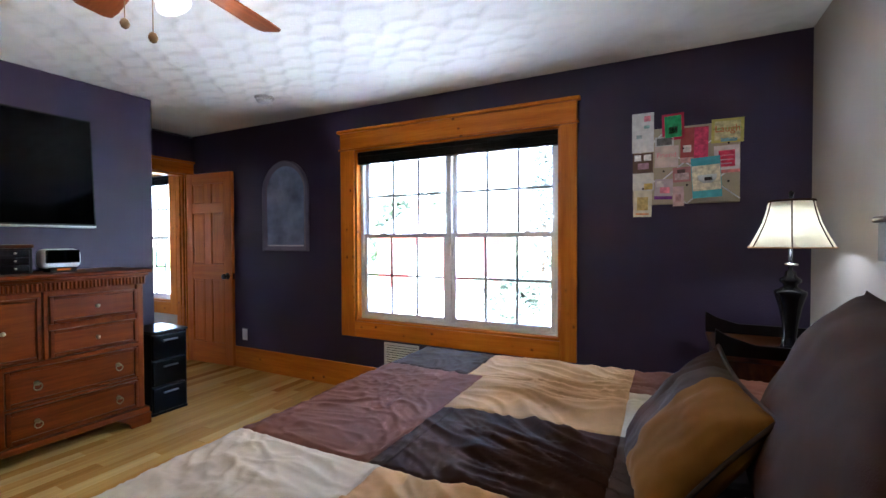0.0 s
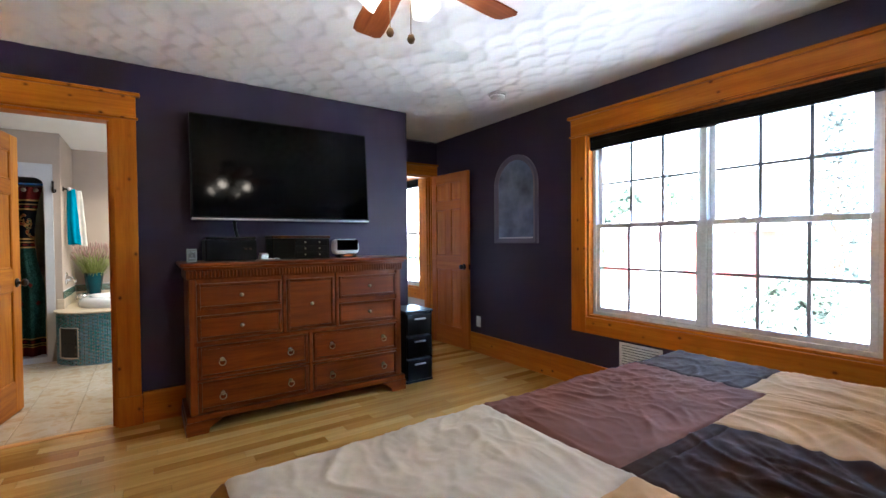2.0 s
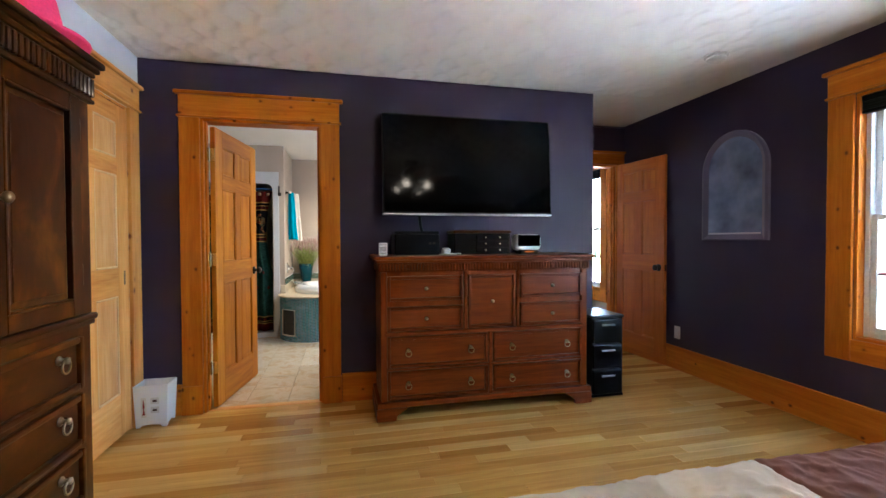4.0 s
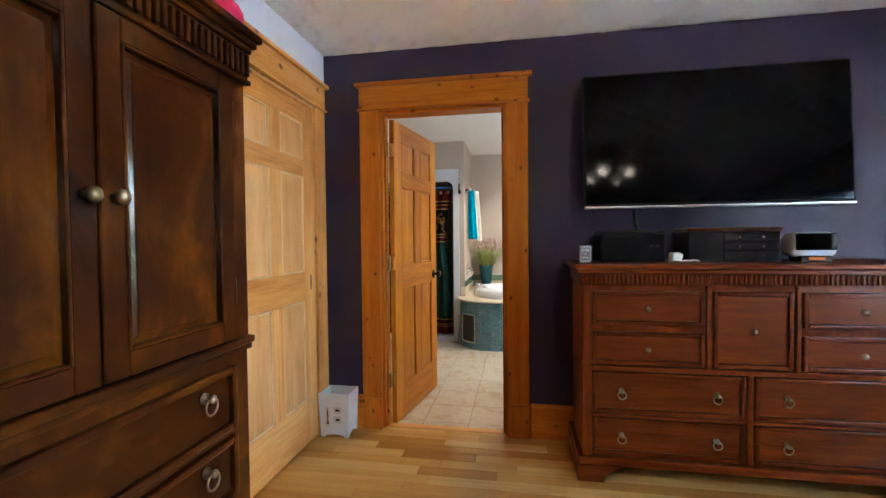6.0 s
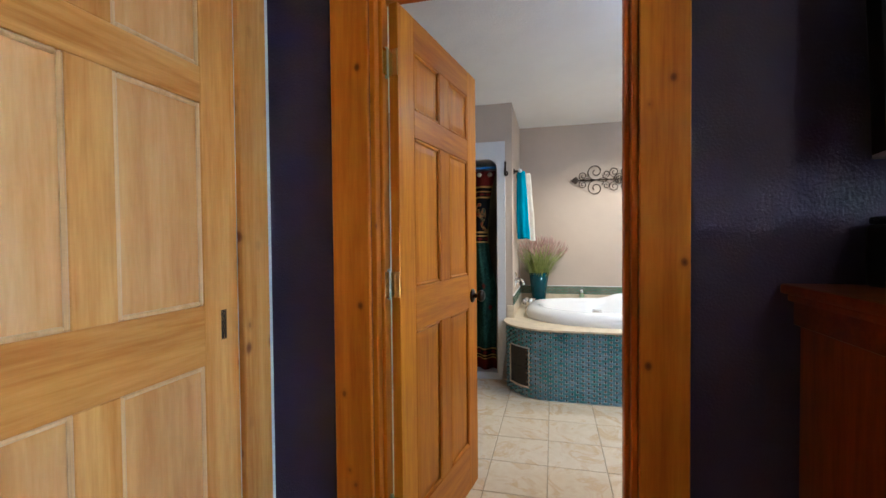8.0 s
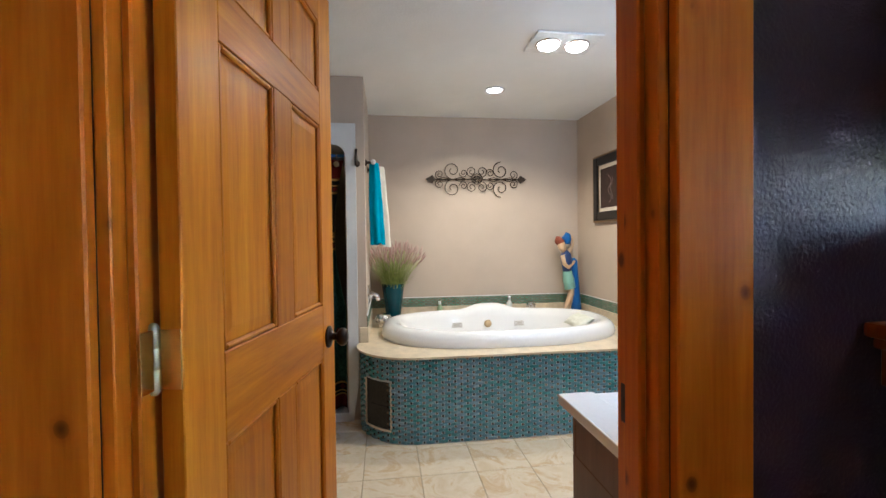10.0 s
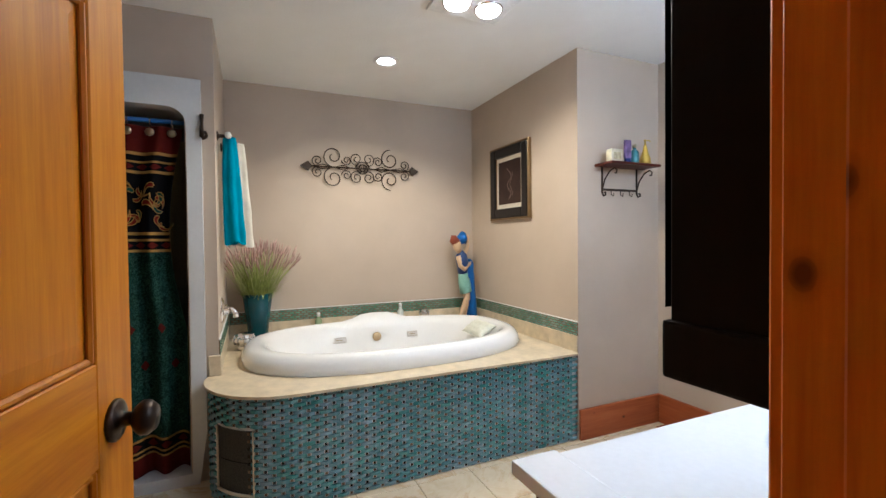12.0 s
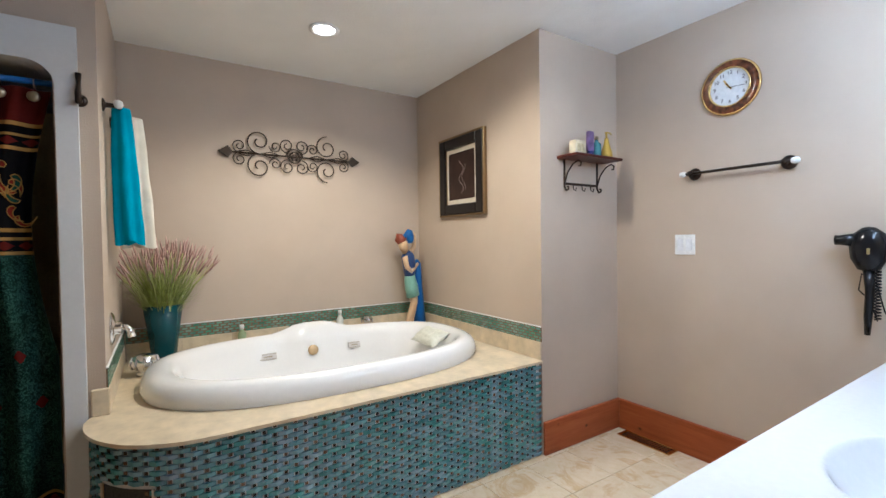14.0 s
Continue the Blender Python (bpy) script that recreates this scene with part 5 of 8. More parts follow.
# nightstand and lamp
ns = thing("nightstand", pose(0.93, 2.86, 0), "dark wood nightstand with a raised gallery edge", "nightstand")
part("top", boxes([(-0.25, 0.23, -0.27, 0.30, 0.76, 0.785)], 0.005), M_WALNUT["y"], ns)
part("body", boxes([(-0.22, 0.22, -0.24, 0.28, 0.12, 0.76)], 0.004), M_WALNUT["z"], ns)
for y in (-0.27, 0.282):
    part("gallery_side", prism([(-0.25, 0.785), (0.23, 0.785), (0.23, 0.84), (-0.10, 0.84), (-0.20, 0.87), (-0.25, 0.90)], 0.018, "y", 0.002), M_ESPRESSO, ns, m=pose(0, y, 0))
for z0, z1 in ((0.46, 0.74), (0.15, 0.43)):
    d = part("drawer", boxes([(-0.235, -0.22, -0.21, 0.25, z0, z1)], 0.005), M_WALNUT["y"], ns)
    small_knob(d, pose(-0.235, 0.02, (z0 + z1) / 2, 0, -90, 0))
for x in (-0.2, 0.2):
    for y in (-0.22, 0.26):
        part("leg", boxes([(x - 0.022, x + 0.022, y - 0.022, y + 0.022, 0, 0.12)], 0.004), M_WALNUT["z"], ns)
tl = thing("table_lamp", pose(0.975, 2.735, 0.785), "lit table lamp with a cream bell shade and black turned base", "table lamp")
M_LBASE = plain("black_bronze_base", (0.012, 0.011, 0.013), 0.25, 0.4)
part("base", lathe([(0.075, 0), (0.075, 0.015), (0.06, 0.022), (0.035, 0.03), (0.03, 0.05), (0.032, 0.06), (0.024, 0.075), (0.03, 0.14), (0.042, 0.21), (0.056, 0.262), (0.06, 0.272), (0.06, 0.285), (0.04, 0.295), (0.026, 0.305), (0.026, 0.315), (0.04, 0.327), (0.04, 0.338), (0.022, 0.352), (0.02, 0.37), (0.008, 0.38), (0.007, 0.47), (0.0, 0.47)], 24), M_LBASE, tl)


def fabric_glow(name, rgb):
    mat, nt, bsdf = material(name)
    tr = nt.nodes.new("ShaderNodeBsdfTranslucent")
    tr.inputs[0].default_value = (*rgb, 1)
    sh = nt.nodes.new("ShaderNodeMixShader")
    sh.inputs[0].default_value = 0.55
    bsdf.inputs["Base Color"].default_value = (*rgb, 1)
    bsdf.inputs["Roughness"].default_value = 0.8
    bump(nt, bsdf, noise_of(nt, coords(nt), 300, 2), 0.2, 0.001)
    nt.links.new(bsdf.outputs[0], sh.inputs[1])
    nt.links.new(tr.outputs[0], sh.inputs[2])
    nt.links.new(sh.outputs[0], nt.nodes["Material Output"].inputs["Surface"])
    return mat


prof = [(0.155, 0.485 - 0.005), (0.128, 0.535), (0.105, 0.59), (0.09, 0.645), (0.082, 0.685)]
part("shade", lathe(prof + [(r - 0.0025, z) for r, z in prof[::-1]], 40, cap=False), fabric_glow("cream_shade_fabric", (0.80, 0.76, 0.64)), tl, "cream fabric bell shade")
part("top_trim", tube([(0.083 * math.cos(a * math.tau / 32), 0.083 * math.sin(a * math.tau / 32), 0.686) for a in range(32)], 0.005, 6, True), F_BROWN, tl)
part("bottom_trim", tube([(0.156 * math.cos(a * math.tau / 40), 0.156 * math.sin(a * math.tau / 40), 0.480) for a in range(40)], 0.0035, 6, True), F_TAN, tl)
for k in range(6):
    a = k * math.tau / 6 + 0.35
    part("seam", tube([((r + 0.002) * math.cos(a), (r + 0.002) * math.sin(a), z) for r, z in prof], 0.0025, 5), F_BROWN, tl)
part("finial", lathe([(0.004, 0.47), (0.004, 0.70), (0.012, 0.703), (0.008, 0.712), (0.013, 0.722), (0, 0.735)], 12), M_LBASE, tl)
part("harp_plate", lathe([(0.025, 0.40), (0.028, 0.405), (0.02, 0.41)], 16), M_CHROME, tl)
wf = thing("wall_plaque", pose(EX, 2.36, 1.22), "small dark wooden plaque hung on the cream wall", "plaque")
part("board", boxes([(-0.02, 0, -0.09, 0.09, 0, 0.14)], 0.004), plain("grey_plaque", (0.25, 0.25, 0.25), 0.6), wf)
part("ledge", boxes([(-0.035, 0, -0.10, 0.10, 0.14, 0.162)], 0.005), M_WALNUT["y"], wf)

# ---- bathroom ----
DZ = 0.555
# the fittings are laid out on a plan of their own, which BATH sets in place
BATH = Matrix.Translation((0.089, 0.02, 0)) @ Matrix.Diagonal((0.978, 0.978, 0.98, 1))
WALL_CY = CY
TBX, TRY, TLY, SHX, JX, CY = -6.905, 1.60, -0.44, -5.96, -5.49, 2.305


def fitted(name, m, label, category, group=""):
    return thing(name, BATH @ m, label, category, group)

M_TRAV = plain("cream_travertine", (0.64, 0.53, 0.37), 0.3, scale=14, vary=0.14)
# pale grout: gaps beside the mosaic dots stand in for white glints
M_GROUT = plain("grey_grout", (0.55, 0.56, 0.55), 0.85)


def mosaic_mat(name, tint=None):
    mat, nt, bsdf = material(name)
    geo = nt.nodes.new("ShaderNodeNewGeometry")
    info = nt.nodes.new("ShaderNodeObjectInfo")
    add = nt.nodes.new("ShaderNodeMath")
    add.operation = "ADD"
    nt.links.new(geo.outputs["Random Per Island"], add.inputs[0])
    nt.links.new(info.outputs["Random"], add.inputs[1])
    wrap = nt.nodes.new("ShaderNodeMath")
    wrap.operation = "FRACT"
    nt.links.new(add.outputs[0], wrap.inputs[0])
    col = ramp(nt, wrap.outputs[0], [(0.0, (0.03, 0.17, 0.17)), (0.25, (0.18, 0.30, 0.38)), (0.5, (0.05, 0.27, 0.24)), (0.75, (0.28, 0.38, 0.46)), (1.0, (0.10, 0.38, 0.34))])
    tc = nt.nodes.new("ShaderNodeNewGeometry")
    mp = nt.nodes.new("ShaderNodeMapping")
    mp.inputs["Scale"].default_value = (14.0, 14.0, 0.7)
    nt.links.new(tc.outputs["Position"], mp.inputs["Vector"])
    fog = noise_of(nt, mp.outputs[0], 1.0, 3)
    nt.links.new(mix(nt, 0.42, col, ramp(nt, fog, [(0.36, (0.03, 0.20, 0.19)), (0.5, (0.12, 0.28, 0.31)), (0.64, (0.27, 0.36, 0.45))])), bsdf.inputs["Base Color"])
    if tint:
        nt.links.new(mix(nt, 1.0, bsdf.inputs["Base Color"].links[0].from_socket, tint, "MULTIPLY"), bsdf.inputs["Base Color"])
    bsdf.inputs["Roughness"].default_value = 0.12
    bsdf.inputs["Coat Weight"].default_value = 0.6
    return mat


def dot_mat(name):
    mat, nt, bsdf = material(name)
    geo = nt.nodes.new("ShaderNodeNewGeometry")
    nt.links.new(ramp(nt, geo.outputs["Random Per Island"], [(0.0, (0.01, 0.012, 0.015)), (0.45, (0.03, 0.02, 0.012)), (0.75, (0.16, 0.10, 0.06)), (1.0, (0.20, 0.14, 0.09))]), bsdf.inputs["Base Color"])
    bsdf.inputs["Roughness"].default_value = 0.25
    return mat


M_MOSAIC, M_DOTS = mosaic_mat("blue_green_glass_mosaic"), dot_mat("brown_stone_dots")

# plan of the tub surround: straight front, quarter-round end
R = 0.40
cx, cy = JX - R, TLY + R - 0.05
arc = [(cx + R * math.cos(a), cy + R * math.sin(a)) for a in [-(math.pi / 2) * i / 24 for i in range(25)]]
tub_plan = [(JX, TRY - 0.002)] + arc + [(SHX - 0.004, TLY - 0.05), (SHX - 0.004, TLY + 0.002), (TBX + 0.002, TLY + 0.002), (TBX + 0.002, TRY - 0.002)]
ts = tagged(fitted("tub_surround", pose(0, 0, 0), "raised tub surround faced with blue-green glass mosaic", "tub surround"), kind="structure")
inset = [(JX - 0.008, TRY - 0.002)] + [(cx + (R - 0.008) * math.cos(-(math.pi / 2) * i / 24), cy + (R - 0.008) * math.sin(-(math.pi / 2) * i / 24)) for i in range(25)] + tub_plan[26:]
# deck with the tub's oval cut out
TC = Vector((-6.205, 0.585))
TA, TB = 0.915, 0.585


def oval(k, f=1.0, n=64, e=2.5):
    a = k * math.tau / n
    c, s = math.cos(a), math.sin(a)
    r = (abs(c) ** e + abs(s) ** e) ** (-1 / e)
    return TC.x + f * TB * r * s, TC.y + f * TA * r * c


def out_hit(x, y, ring):
    """Where the ray from the tub's centre through (x, y) leaves the deck."""
    d = Vector((x - TC.x, y - TC.y))
    best = None
    for i in range(len(ring)):
        a, b = Vector(ring[i]), Vector(ring[(i + 1) % len(ring)])
        e = b - a
        den = d.x * e.y - d.y * e.x
        if abs(den) < 1e-9:
            continue
        t = ((a.x - TC.x) * e.y - (a.y - TC.y) * e.x) / den
        u = ((a.x - TC.x) * d.y - (a.y - TC.y) * d.x) / den
        if t > 0 and -1e-6 <= u <= 1 + 1e-6 and (best is None or t < best):
            best = t
    return TC.x + d.x * best, TC.y + d.y * best


brim = [(JX + 0.018, TRY - 0.002)] + [(cx + (R + 0.018) * math.cos(-(math.pi / 2) * i / 24), cy + (R + 0.018) * math.sin(-(math.pi / 2) * i / 24)) for i in range(25)] + tub_plan[26:]


def oval_slab(ring, z0, z1, n=192):
    """A slab between the tub's oval and an outline."""
    bm = bmesh.new()
    rows = []
    for k in range(n):
        ix, iy = oval(k, 0.9, n)
        ox, oy = out_hit(ix, iy, ring)
        rows.append([bm.verts.new(p) for p in ((ix, iy, z0), (ix, iy, z1), (ox, oy, z1), (ox, oy, z0))])
    for k in range(n):
        a, b = rows[k], rows[(k + 1) % n]
        for i in range(3):
            bm.faces.new((a[i], a[i + 1], b[i + 1], b[i]))
        bm.faces.new((a[3], a[0], b[0], b[3]))
    bmesh.ops.recalc_face_normals(bm, faces=bm.faces[:])
    return bm


part("core", oval_slab(inset, 0.0, DZ - 0.015), M_GROUT, ts)
bm = oval_slab(brim, DZ - 0.014, DZ)
part("deck", bm, M_TRAV, ts, "cream travertine deck")
# mosaic: courses of short glass bars with small stone dots between them
run = (TRY - 0.004 - cy) + R * math.pi / 2


def along(s):
    """Place and outward normal at s metres along the front from the north end."""
    if s < TRY - 0.004 - cy:
        return (JX - 0.008, TRY - 0.004 - s), (1, 0)
    a = -(s - (TRY - 0.004 - cy)) / R
    return (cx + (R - 0.008) * math.cos(a), cy + (R - 0.008) * math.sin(a)), (math.cos(a), math.sin(a))


def in_niche(s, z):
    return run - 0.43 < s < run - 0.20 and 0.075 < z < 0.385


rng = random.Random(4)
bv, bf, dv, df, loose = [], [], [], [], []
PITCH, COURSE = 0.080, 0.0178


def tile(verts, faces, s0, s1, z0, z1, proud, bow):
    (p0, n0), (p1, n1) = along(s0), along(s1)
    (pm, nm) = along((s0 + s1) / 2)
    base = len(verts)
    for (p, nrm), out in (((p0, n0), proud), ((pm, nm), proud + bow), ((p1, n1), proud)):
        verts.append((p[0] + nrm[0] * out, p[1] + nrm[1] * out, z0))
        verts.append((p[0] + nrm[0] * out, p[1] + nrm[1] * out, z1))
    for (p, nrm) in ((p0, n0), (p1, n1)):
        verts.append((p[0], p[1], z0 - 0.0006))
        verts.append((p[0], p[1], z1 + 0.0006))
    b = base
    faces += [(b, b + 2, b + 3, b + 1), (b + 2, b + 4, b + 5, b + 3), (b + 6, b, b + 1, b + 7), (b + 4, b + 8, b + 9, b + 5), (b + 1, b + 3, b + 5, b + 9, b + 7), (b, b + 6, b + 8, b + 4, b + 2)]


ncol, ncrs = int(run / PITCH), int((DZ - 0.020) / COURSE)
for c in reversed(range(ncrs)):
    z0 = 0.006 + c * COURSE
    for k in range(ncol):
        shift = 0.5 * PITCH if c % 2 else 0.0
        s0 = k * PITCH + shift
        if in_niche(s0 + 0.02, z0):
            continue
        s1 = min(s0 + PITCH - 0.021, run - 0.002)
        if 0.35 < s0 and s1 < TRY - cy - 0.01 and len(loose) < 300:
            loose.append((s0, s1, z0))
        elif s1 - s0 > 0.01:
            tile(bv, bf, s0, s1, z0 + 0.001, z0 + COURSE - 0.0012, 0.003 + rng.uniform(0, 0.001), 0.008)
        d0 = s0 + PITCH - 0.0165
        if d0 + 0.012 < run:
            tile(dv, df, d0, d0 + 0.012, z0 + 0.0025, z0 + COURSE - 0.0025, 0.0035, 0)


def stuff_mesh(name, verts, faces, mat, parent, label):
    me = bpy.data.meshes.new(name)
    me.from_pydata(verts, [], faces)
    me.materials.append(mat)
    ob = new(name, me)
    ob.parent = parent
    return tagged(ob, label, kind="stuff")


stuff_mesh("mosaic_tiles", bv, bf, M_MOSAIC, ts, "blue-green glass mosaic bars")
stuff_mesh("mosaic_dots", dv, df, M_DOTS, ts, "small brown stone dots between the glass bars")
one_v, one_f = [], []
tile(one_v, one_f, 0.5, 0.5 + PITCH - 0.021, 0.001, COURSE - 0.0012, 0.0035, 0.008)
bar = bpy.data.meshes.new("mosaic_bar")
bar.from_pydata([(x, y - (TRY - 0.004 - 0.5), z) for x, y, z in one_v], [], one_f)
bar.materials.append(M_MOSAIC)
for s0, s1, z0 in loose:
    ob = new("mosaic_bar", bar)
    ob.parent, ob.location = ts, (0, TRY - 0.004 - s0, z0)
# access niche in the rounded end
nz0, nz1, ns0, ns1 = 0.078, 0.385, run - 0.43, run - 0.20
(pa, na), (pb2, nb) = along(ns0), along(ns1)
for (p, nn) in ((pa, na), (pb2, nb)):
    part("niche_edge", tube([(p[0] + nn[0] * 0.004, p[1] + nn[1] * 0.004, nz0), (p[0] + nn[0] * 0.004, p[1] + nn[1] * 0.004, nz1)], 0.006, 6), M_TRAV, ts)
sill = [along(ns0 + (ns1 - ns0) * i / 8) for i in range(9)]
part("niche_sill", tube([(p[0] + n_[0] * 0.004, p[1] + n_[1] * 0.004, nz0) for p, n_ in sill], 0.008, 6), M_TRAV, ts)
part("niche_panel", tube([(p[0] + n_[0] * 0.001, p[1] + n_[1] * 0.001, (nz0 + nz1) / 2) for p, n_ in sill], 0.003, 4), M_BLACK, ts)
# flat dark sheet for the grated recess, its shade put into the colour
dk = bmesh.new()
lo_, hi_ = [], []
for p, n_ in sill:
    lo_.append(dk.verts.new((p[0] + n_[0] * 0.0008, p[1] + n_[1] * 0.0008, nz0)))
    hi_.append(dk.verts.new((p[0] + n_[0] * 0.0008, p[1] + n_[1] * 0.0008, nz1)))
for i in range(8):
    dk.faces.new((lo_[i], lo_[i + 1], hi_[i + 1], hi_[i]))
part("niche_grille", dk, plain("niche_shade_brown", (0.035, 0.03, 0.022), 0.5, scale=150, vary=0.6), ts)

# splash: plain travertine tiles under a band of mosaic
M_STRIP = mosaic_mat("green_mosaic_strip", (1.0, 0.92, 0.62))


def splash(name, p0, p1, nrm, skip=0.0):
    """A backsplash from p0 to p1 (x, y), facing nrm."""
    t = tagged(fitted(name, pose(0, 0, 0), "travertine splash with a green glass mosaic band", "backsplash"), kind="structure")
    d = Vector((p1[0] - p0[0], p1[1] - p0[1]))
    length = d.length
    d.normalize()
    n = max(1, round(length / 0.3))
    ang = math.degrees(math.atan2(d.y, d.x))
    m = pose(p0[0], p0[1], 0, 0, 0, ang)
    side = -1 if Vector((d.y, -d.x)).dot(Vector(nrm)) > 0 else 1
    for k in range(n):
        a, b = length * k / n, length * (k + 1) / n
        part("tile", boxes([(a + 0.001, b - 0.001, min(0, side * 0.010), max(0, side * 0.010), DZ + 0.001, 0.658)], 0.0015), M_TRAV, t, m=m)
    vs, fs = [], []
    for c in range(5):
        z = 0.661 + c * 0.0165
        s = -0.02 * (c % 2)
        while s < length:
            a, b = max(0, s), min(length, s + 0.034)
            if b - a > 0.006:
                base = len(vs)
                o = side * 0.008
                vs += [(a, 0, z), (b, 0, z), (b, 0, z + 0.0125), (a, 0, z + 0.0125), (a + 0.001, o, z + 0.001), (b - 0.001, o, z + 0.001), (b - 0.001, o, z + 0.0115), (a + 0.001, o, z + 0.0115)]
                fs += [(base + 4, base + 5, base + 6, base + 7), (base, base + 1, base + 5, base + 4), (base + 1, base + 2, base + 6, base + 5), (base + 2, base + 3, base + 7, base + 6), (base + 3, base, base + 4, base + 7)]
            s += 0.044
    ob = stuff_mesh("mosaic_band", vs, fs, M_STRIP, t, "green glass mosaic band")
    ob.matrix_basis = m
    part("grout_bed", boxes([(0, length, min(0, side * 0.005), max(0, side * 0.005), 0.659, 0.744)]), M_DOTS, t, m=m)
    part("edge", boxes([(0, length, min(0, side * 0.008), max(0, side * 0.008), 0.744, 0.750)], 0.001), M_WHITE, t, m=m)


splash("splash_back", (TBX + 0.0005, TLY + 0.012), (TBX + 0.0005, TRY - 0.012), (1, 0))
splash("splash_right", (TBX + 0.012, TRY - 0.0005), (JX, TRY - 0.0005), (0, -1))
splash("splash_left", (SHX, TLY + 0.0005), (TBX + 0.012, TLY + 0.0005), (0, 1))
part("end_block", boxes([(SHX - 0.05, SHX + 0.012, TLY - 0.05, TLY + 0.012, DZ, 0.665)], 0.004), M_TRAV, ts)

# bathtub: a drop-in oval, lofted ring by ring
tubt = fitted("bathtub", pose(0, 0, 0), "white oval acrylic drop-in tub", "bathtub")
prof = [(1.0, DZ + 0.001), (1.01, DZ + 0.025), (1.0, DZ + 0.06), (0.975, DZ + 0.09), (0.94, DZ + 0.105), (0.905, DZ + 0.108), (0.875, DZ + 0.10), (0.85, DZ + 0.08), (0.82, DZ + 0.03), (0.77, DZ - 0.12), (0.70, DZ - 0.28), (0.60, DZ - 0.36), (0.40, DZ - 0.38), (0.0, DZ - 0.385)]
bm = bmesh.new()
NT = 72
prev = None
for f, z in prof:
    if f == 0:
        c = bm.verts.new((TC.x, TC.y, z))
        for k in range(NT):
            bm.faces.new((prev[k], prev[(k + 1) % NT], c))
        break
    ringv = []
    for k in range(NT):
        x, y = oval(k, f, NT)
        lift = 0.0
        back = max(0.0, (TC.x - x) / TB)
        if f > 0.84:
            lift = (0.085 * math.exp(-((y - TC.y - 0.05) / 0.19) ** 4) - 0.025) * max(0, back - 0.3) * (1 if f < 1.005 else 0.5) * (z > DZ + 0.03)
        pinch = 1 - (0.05 * math.exp(-((y - TC.y) / 0.2) ** 2) if f < 0.86 else 0)
        ringv.append(bm.verts.new((TC.x + (x - TC.x) * pinch, y, z + lift)))
    if prev:
        for k in range(NT):
            bm.faces.new((prev[k], prev[(k + 1) % NT], ringv[(k + 1) % NT], ringv[k]))
    prev = ringv
for f in bm.faces:
    f.smooth = True
bmesh.ops.recalc_face_normals(bm, faces=bm.faces[:])
part("shell", bm, M_TUB, tubt)
for u, wd in ((TC.y - 0.26, 0.055), (TC.y + 0.32, 0.045)):
    pl = part("control_label", boxes([(0, 0.006, -wd, wd, -0.022, 0.022)], 0.0025), plain("label_white", (0.62, 0.58, 0.55), 0.4), tubt, m=pose(TC.x - (0.768 if u < TC.y else 0.745) * TB, u, DZ - 0.035, 0, -14, 0))
    part("border", boxes([(0.006, 0.0065, -wd + 0.006, wd - 0.006, 0.014, 0.017), (0.006, 0.0065, -wd + 0.006, wd - 0.006, -0.017, -0.014), (0.006, 0.0065, -wd * 0.5, wd * 0.5, -0.004, 0.003)]), M_PEWTER, pl)
part("jet", lathe([(0.034, -0.02), (0.034, 0.006), (0.024, 0.011), (0, 0.012)], 24), plain("satin_brass", (0.50, 0.36, 0.20), 0.4, 0.6), tubt, "round satin brass overflow", m=pose(TC.x - 0.752 * TB, TC.y + 0.03, DZ - 0.03, 0, 76, 0))
part("headrest", pillow_sheet(0.30, 0.16, 0.07, 16), plain("pale_headrest", (0.68, 0.68, 0.58), 0.5), tubt, "pale padded headrest", m=pose(-6.22, 1.285, DZ + 0.05, -60, 0, 0))

# tub filler
fa = fitted("tub_faucet", pose(-6.84, 0.62, DZ) @ Matrix.Diagonal((1.3, 1.0, 1.35, 1)), "chrome deck faucet behind the tub", "faucet")
part("spout", tube([(0, 0, 0), (0, 0, 0.06), (0.03, 0.01, 0.085), (0.08, 0.03, 0.085), (0.11, 0.04, 0.07)], [0.028, 0.024, 0.02, 0.018, 0.016], 12), M_CHROME, fa)
part("escutcheon", lathe([(0.04, 0), (0.04, 0.012), (0.025, 0.02)], 18), M_CHROME, fa)
for k, u in enumerate((-0.02, 0.62)):
    hd = part("cross_handle", lathe([(0.03, 0), (0.03, 0.01), (0.012, 0.02), (0.012, 0.045), (0.04, 0.055), (0.042, 0.075), (0.03, 0.09), (0, 0.092)], 18), M_CHROME, fa, m=pose(0.0, -0.06 + u * 0.85, 0))
    for a in range(8):
        part("grip", boxes([(0.036, 0.046, -0.006, 0.006, 0.055, 0.078)], 0.003), M_CHROME, hd, m=pose(0, 0, 0, 0, 0, 45 * a))
hs = fitted("hand_shower_knob", pose(-6.52, -0.325, DZ) @ Matrix.Diagonal((1.35, 1.35, 1.35, 1)), "chrome round fluted diverter knob on the deck", "faucet")
part("knob", lathe([(0.03, 0), (0.03, 0.01), (0.02, 0.02), (0.04, 0.03), (0.05, 0.05), (0.04, 0.075), (0.015, 0.085), (0, 0.085)], 20), M_CHROME, hs)
for a in range(10):
    part("flute", tube([(0.042 * math.cos(a * 0.628), 0.042 * math.sin(a * 0.628), 0.03), (0.053 * math.cos(a * 0.628), 0.053 * math.sin(a * 0.628), 0.05), (0.042 * math.cos(a * 0.628), 0.042 * math.sin(a * 0.628), 0.073)], 0.004, 6), M_CHROME, hs)
sv = fitted("wall_valve", pose(-6.20, TLY, 0.87), "chrome wall valve with a curved lever above the tub", "valve")
part("escutcheon", lathe([(0.075, 0), (0.075, 0.006), (0.06, 0.014), (0.03, 0.018), (0.03, 0.04), (0, 0.042)], 28, pose(0, 0, 0, -90)), M_CHROME, sv)
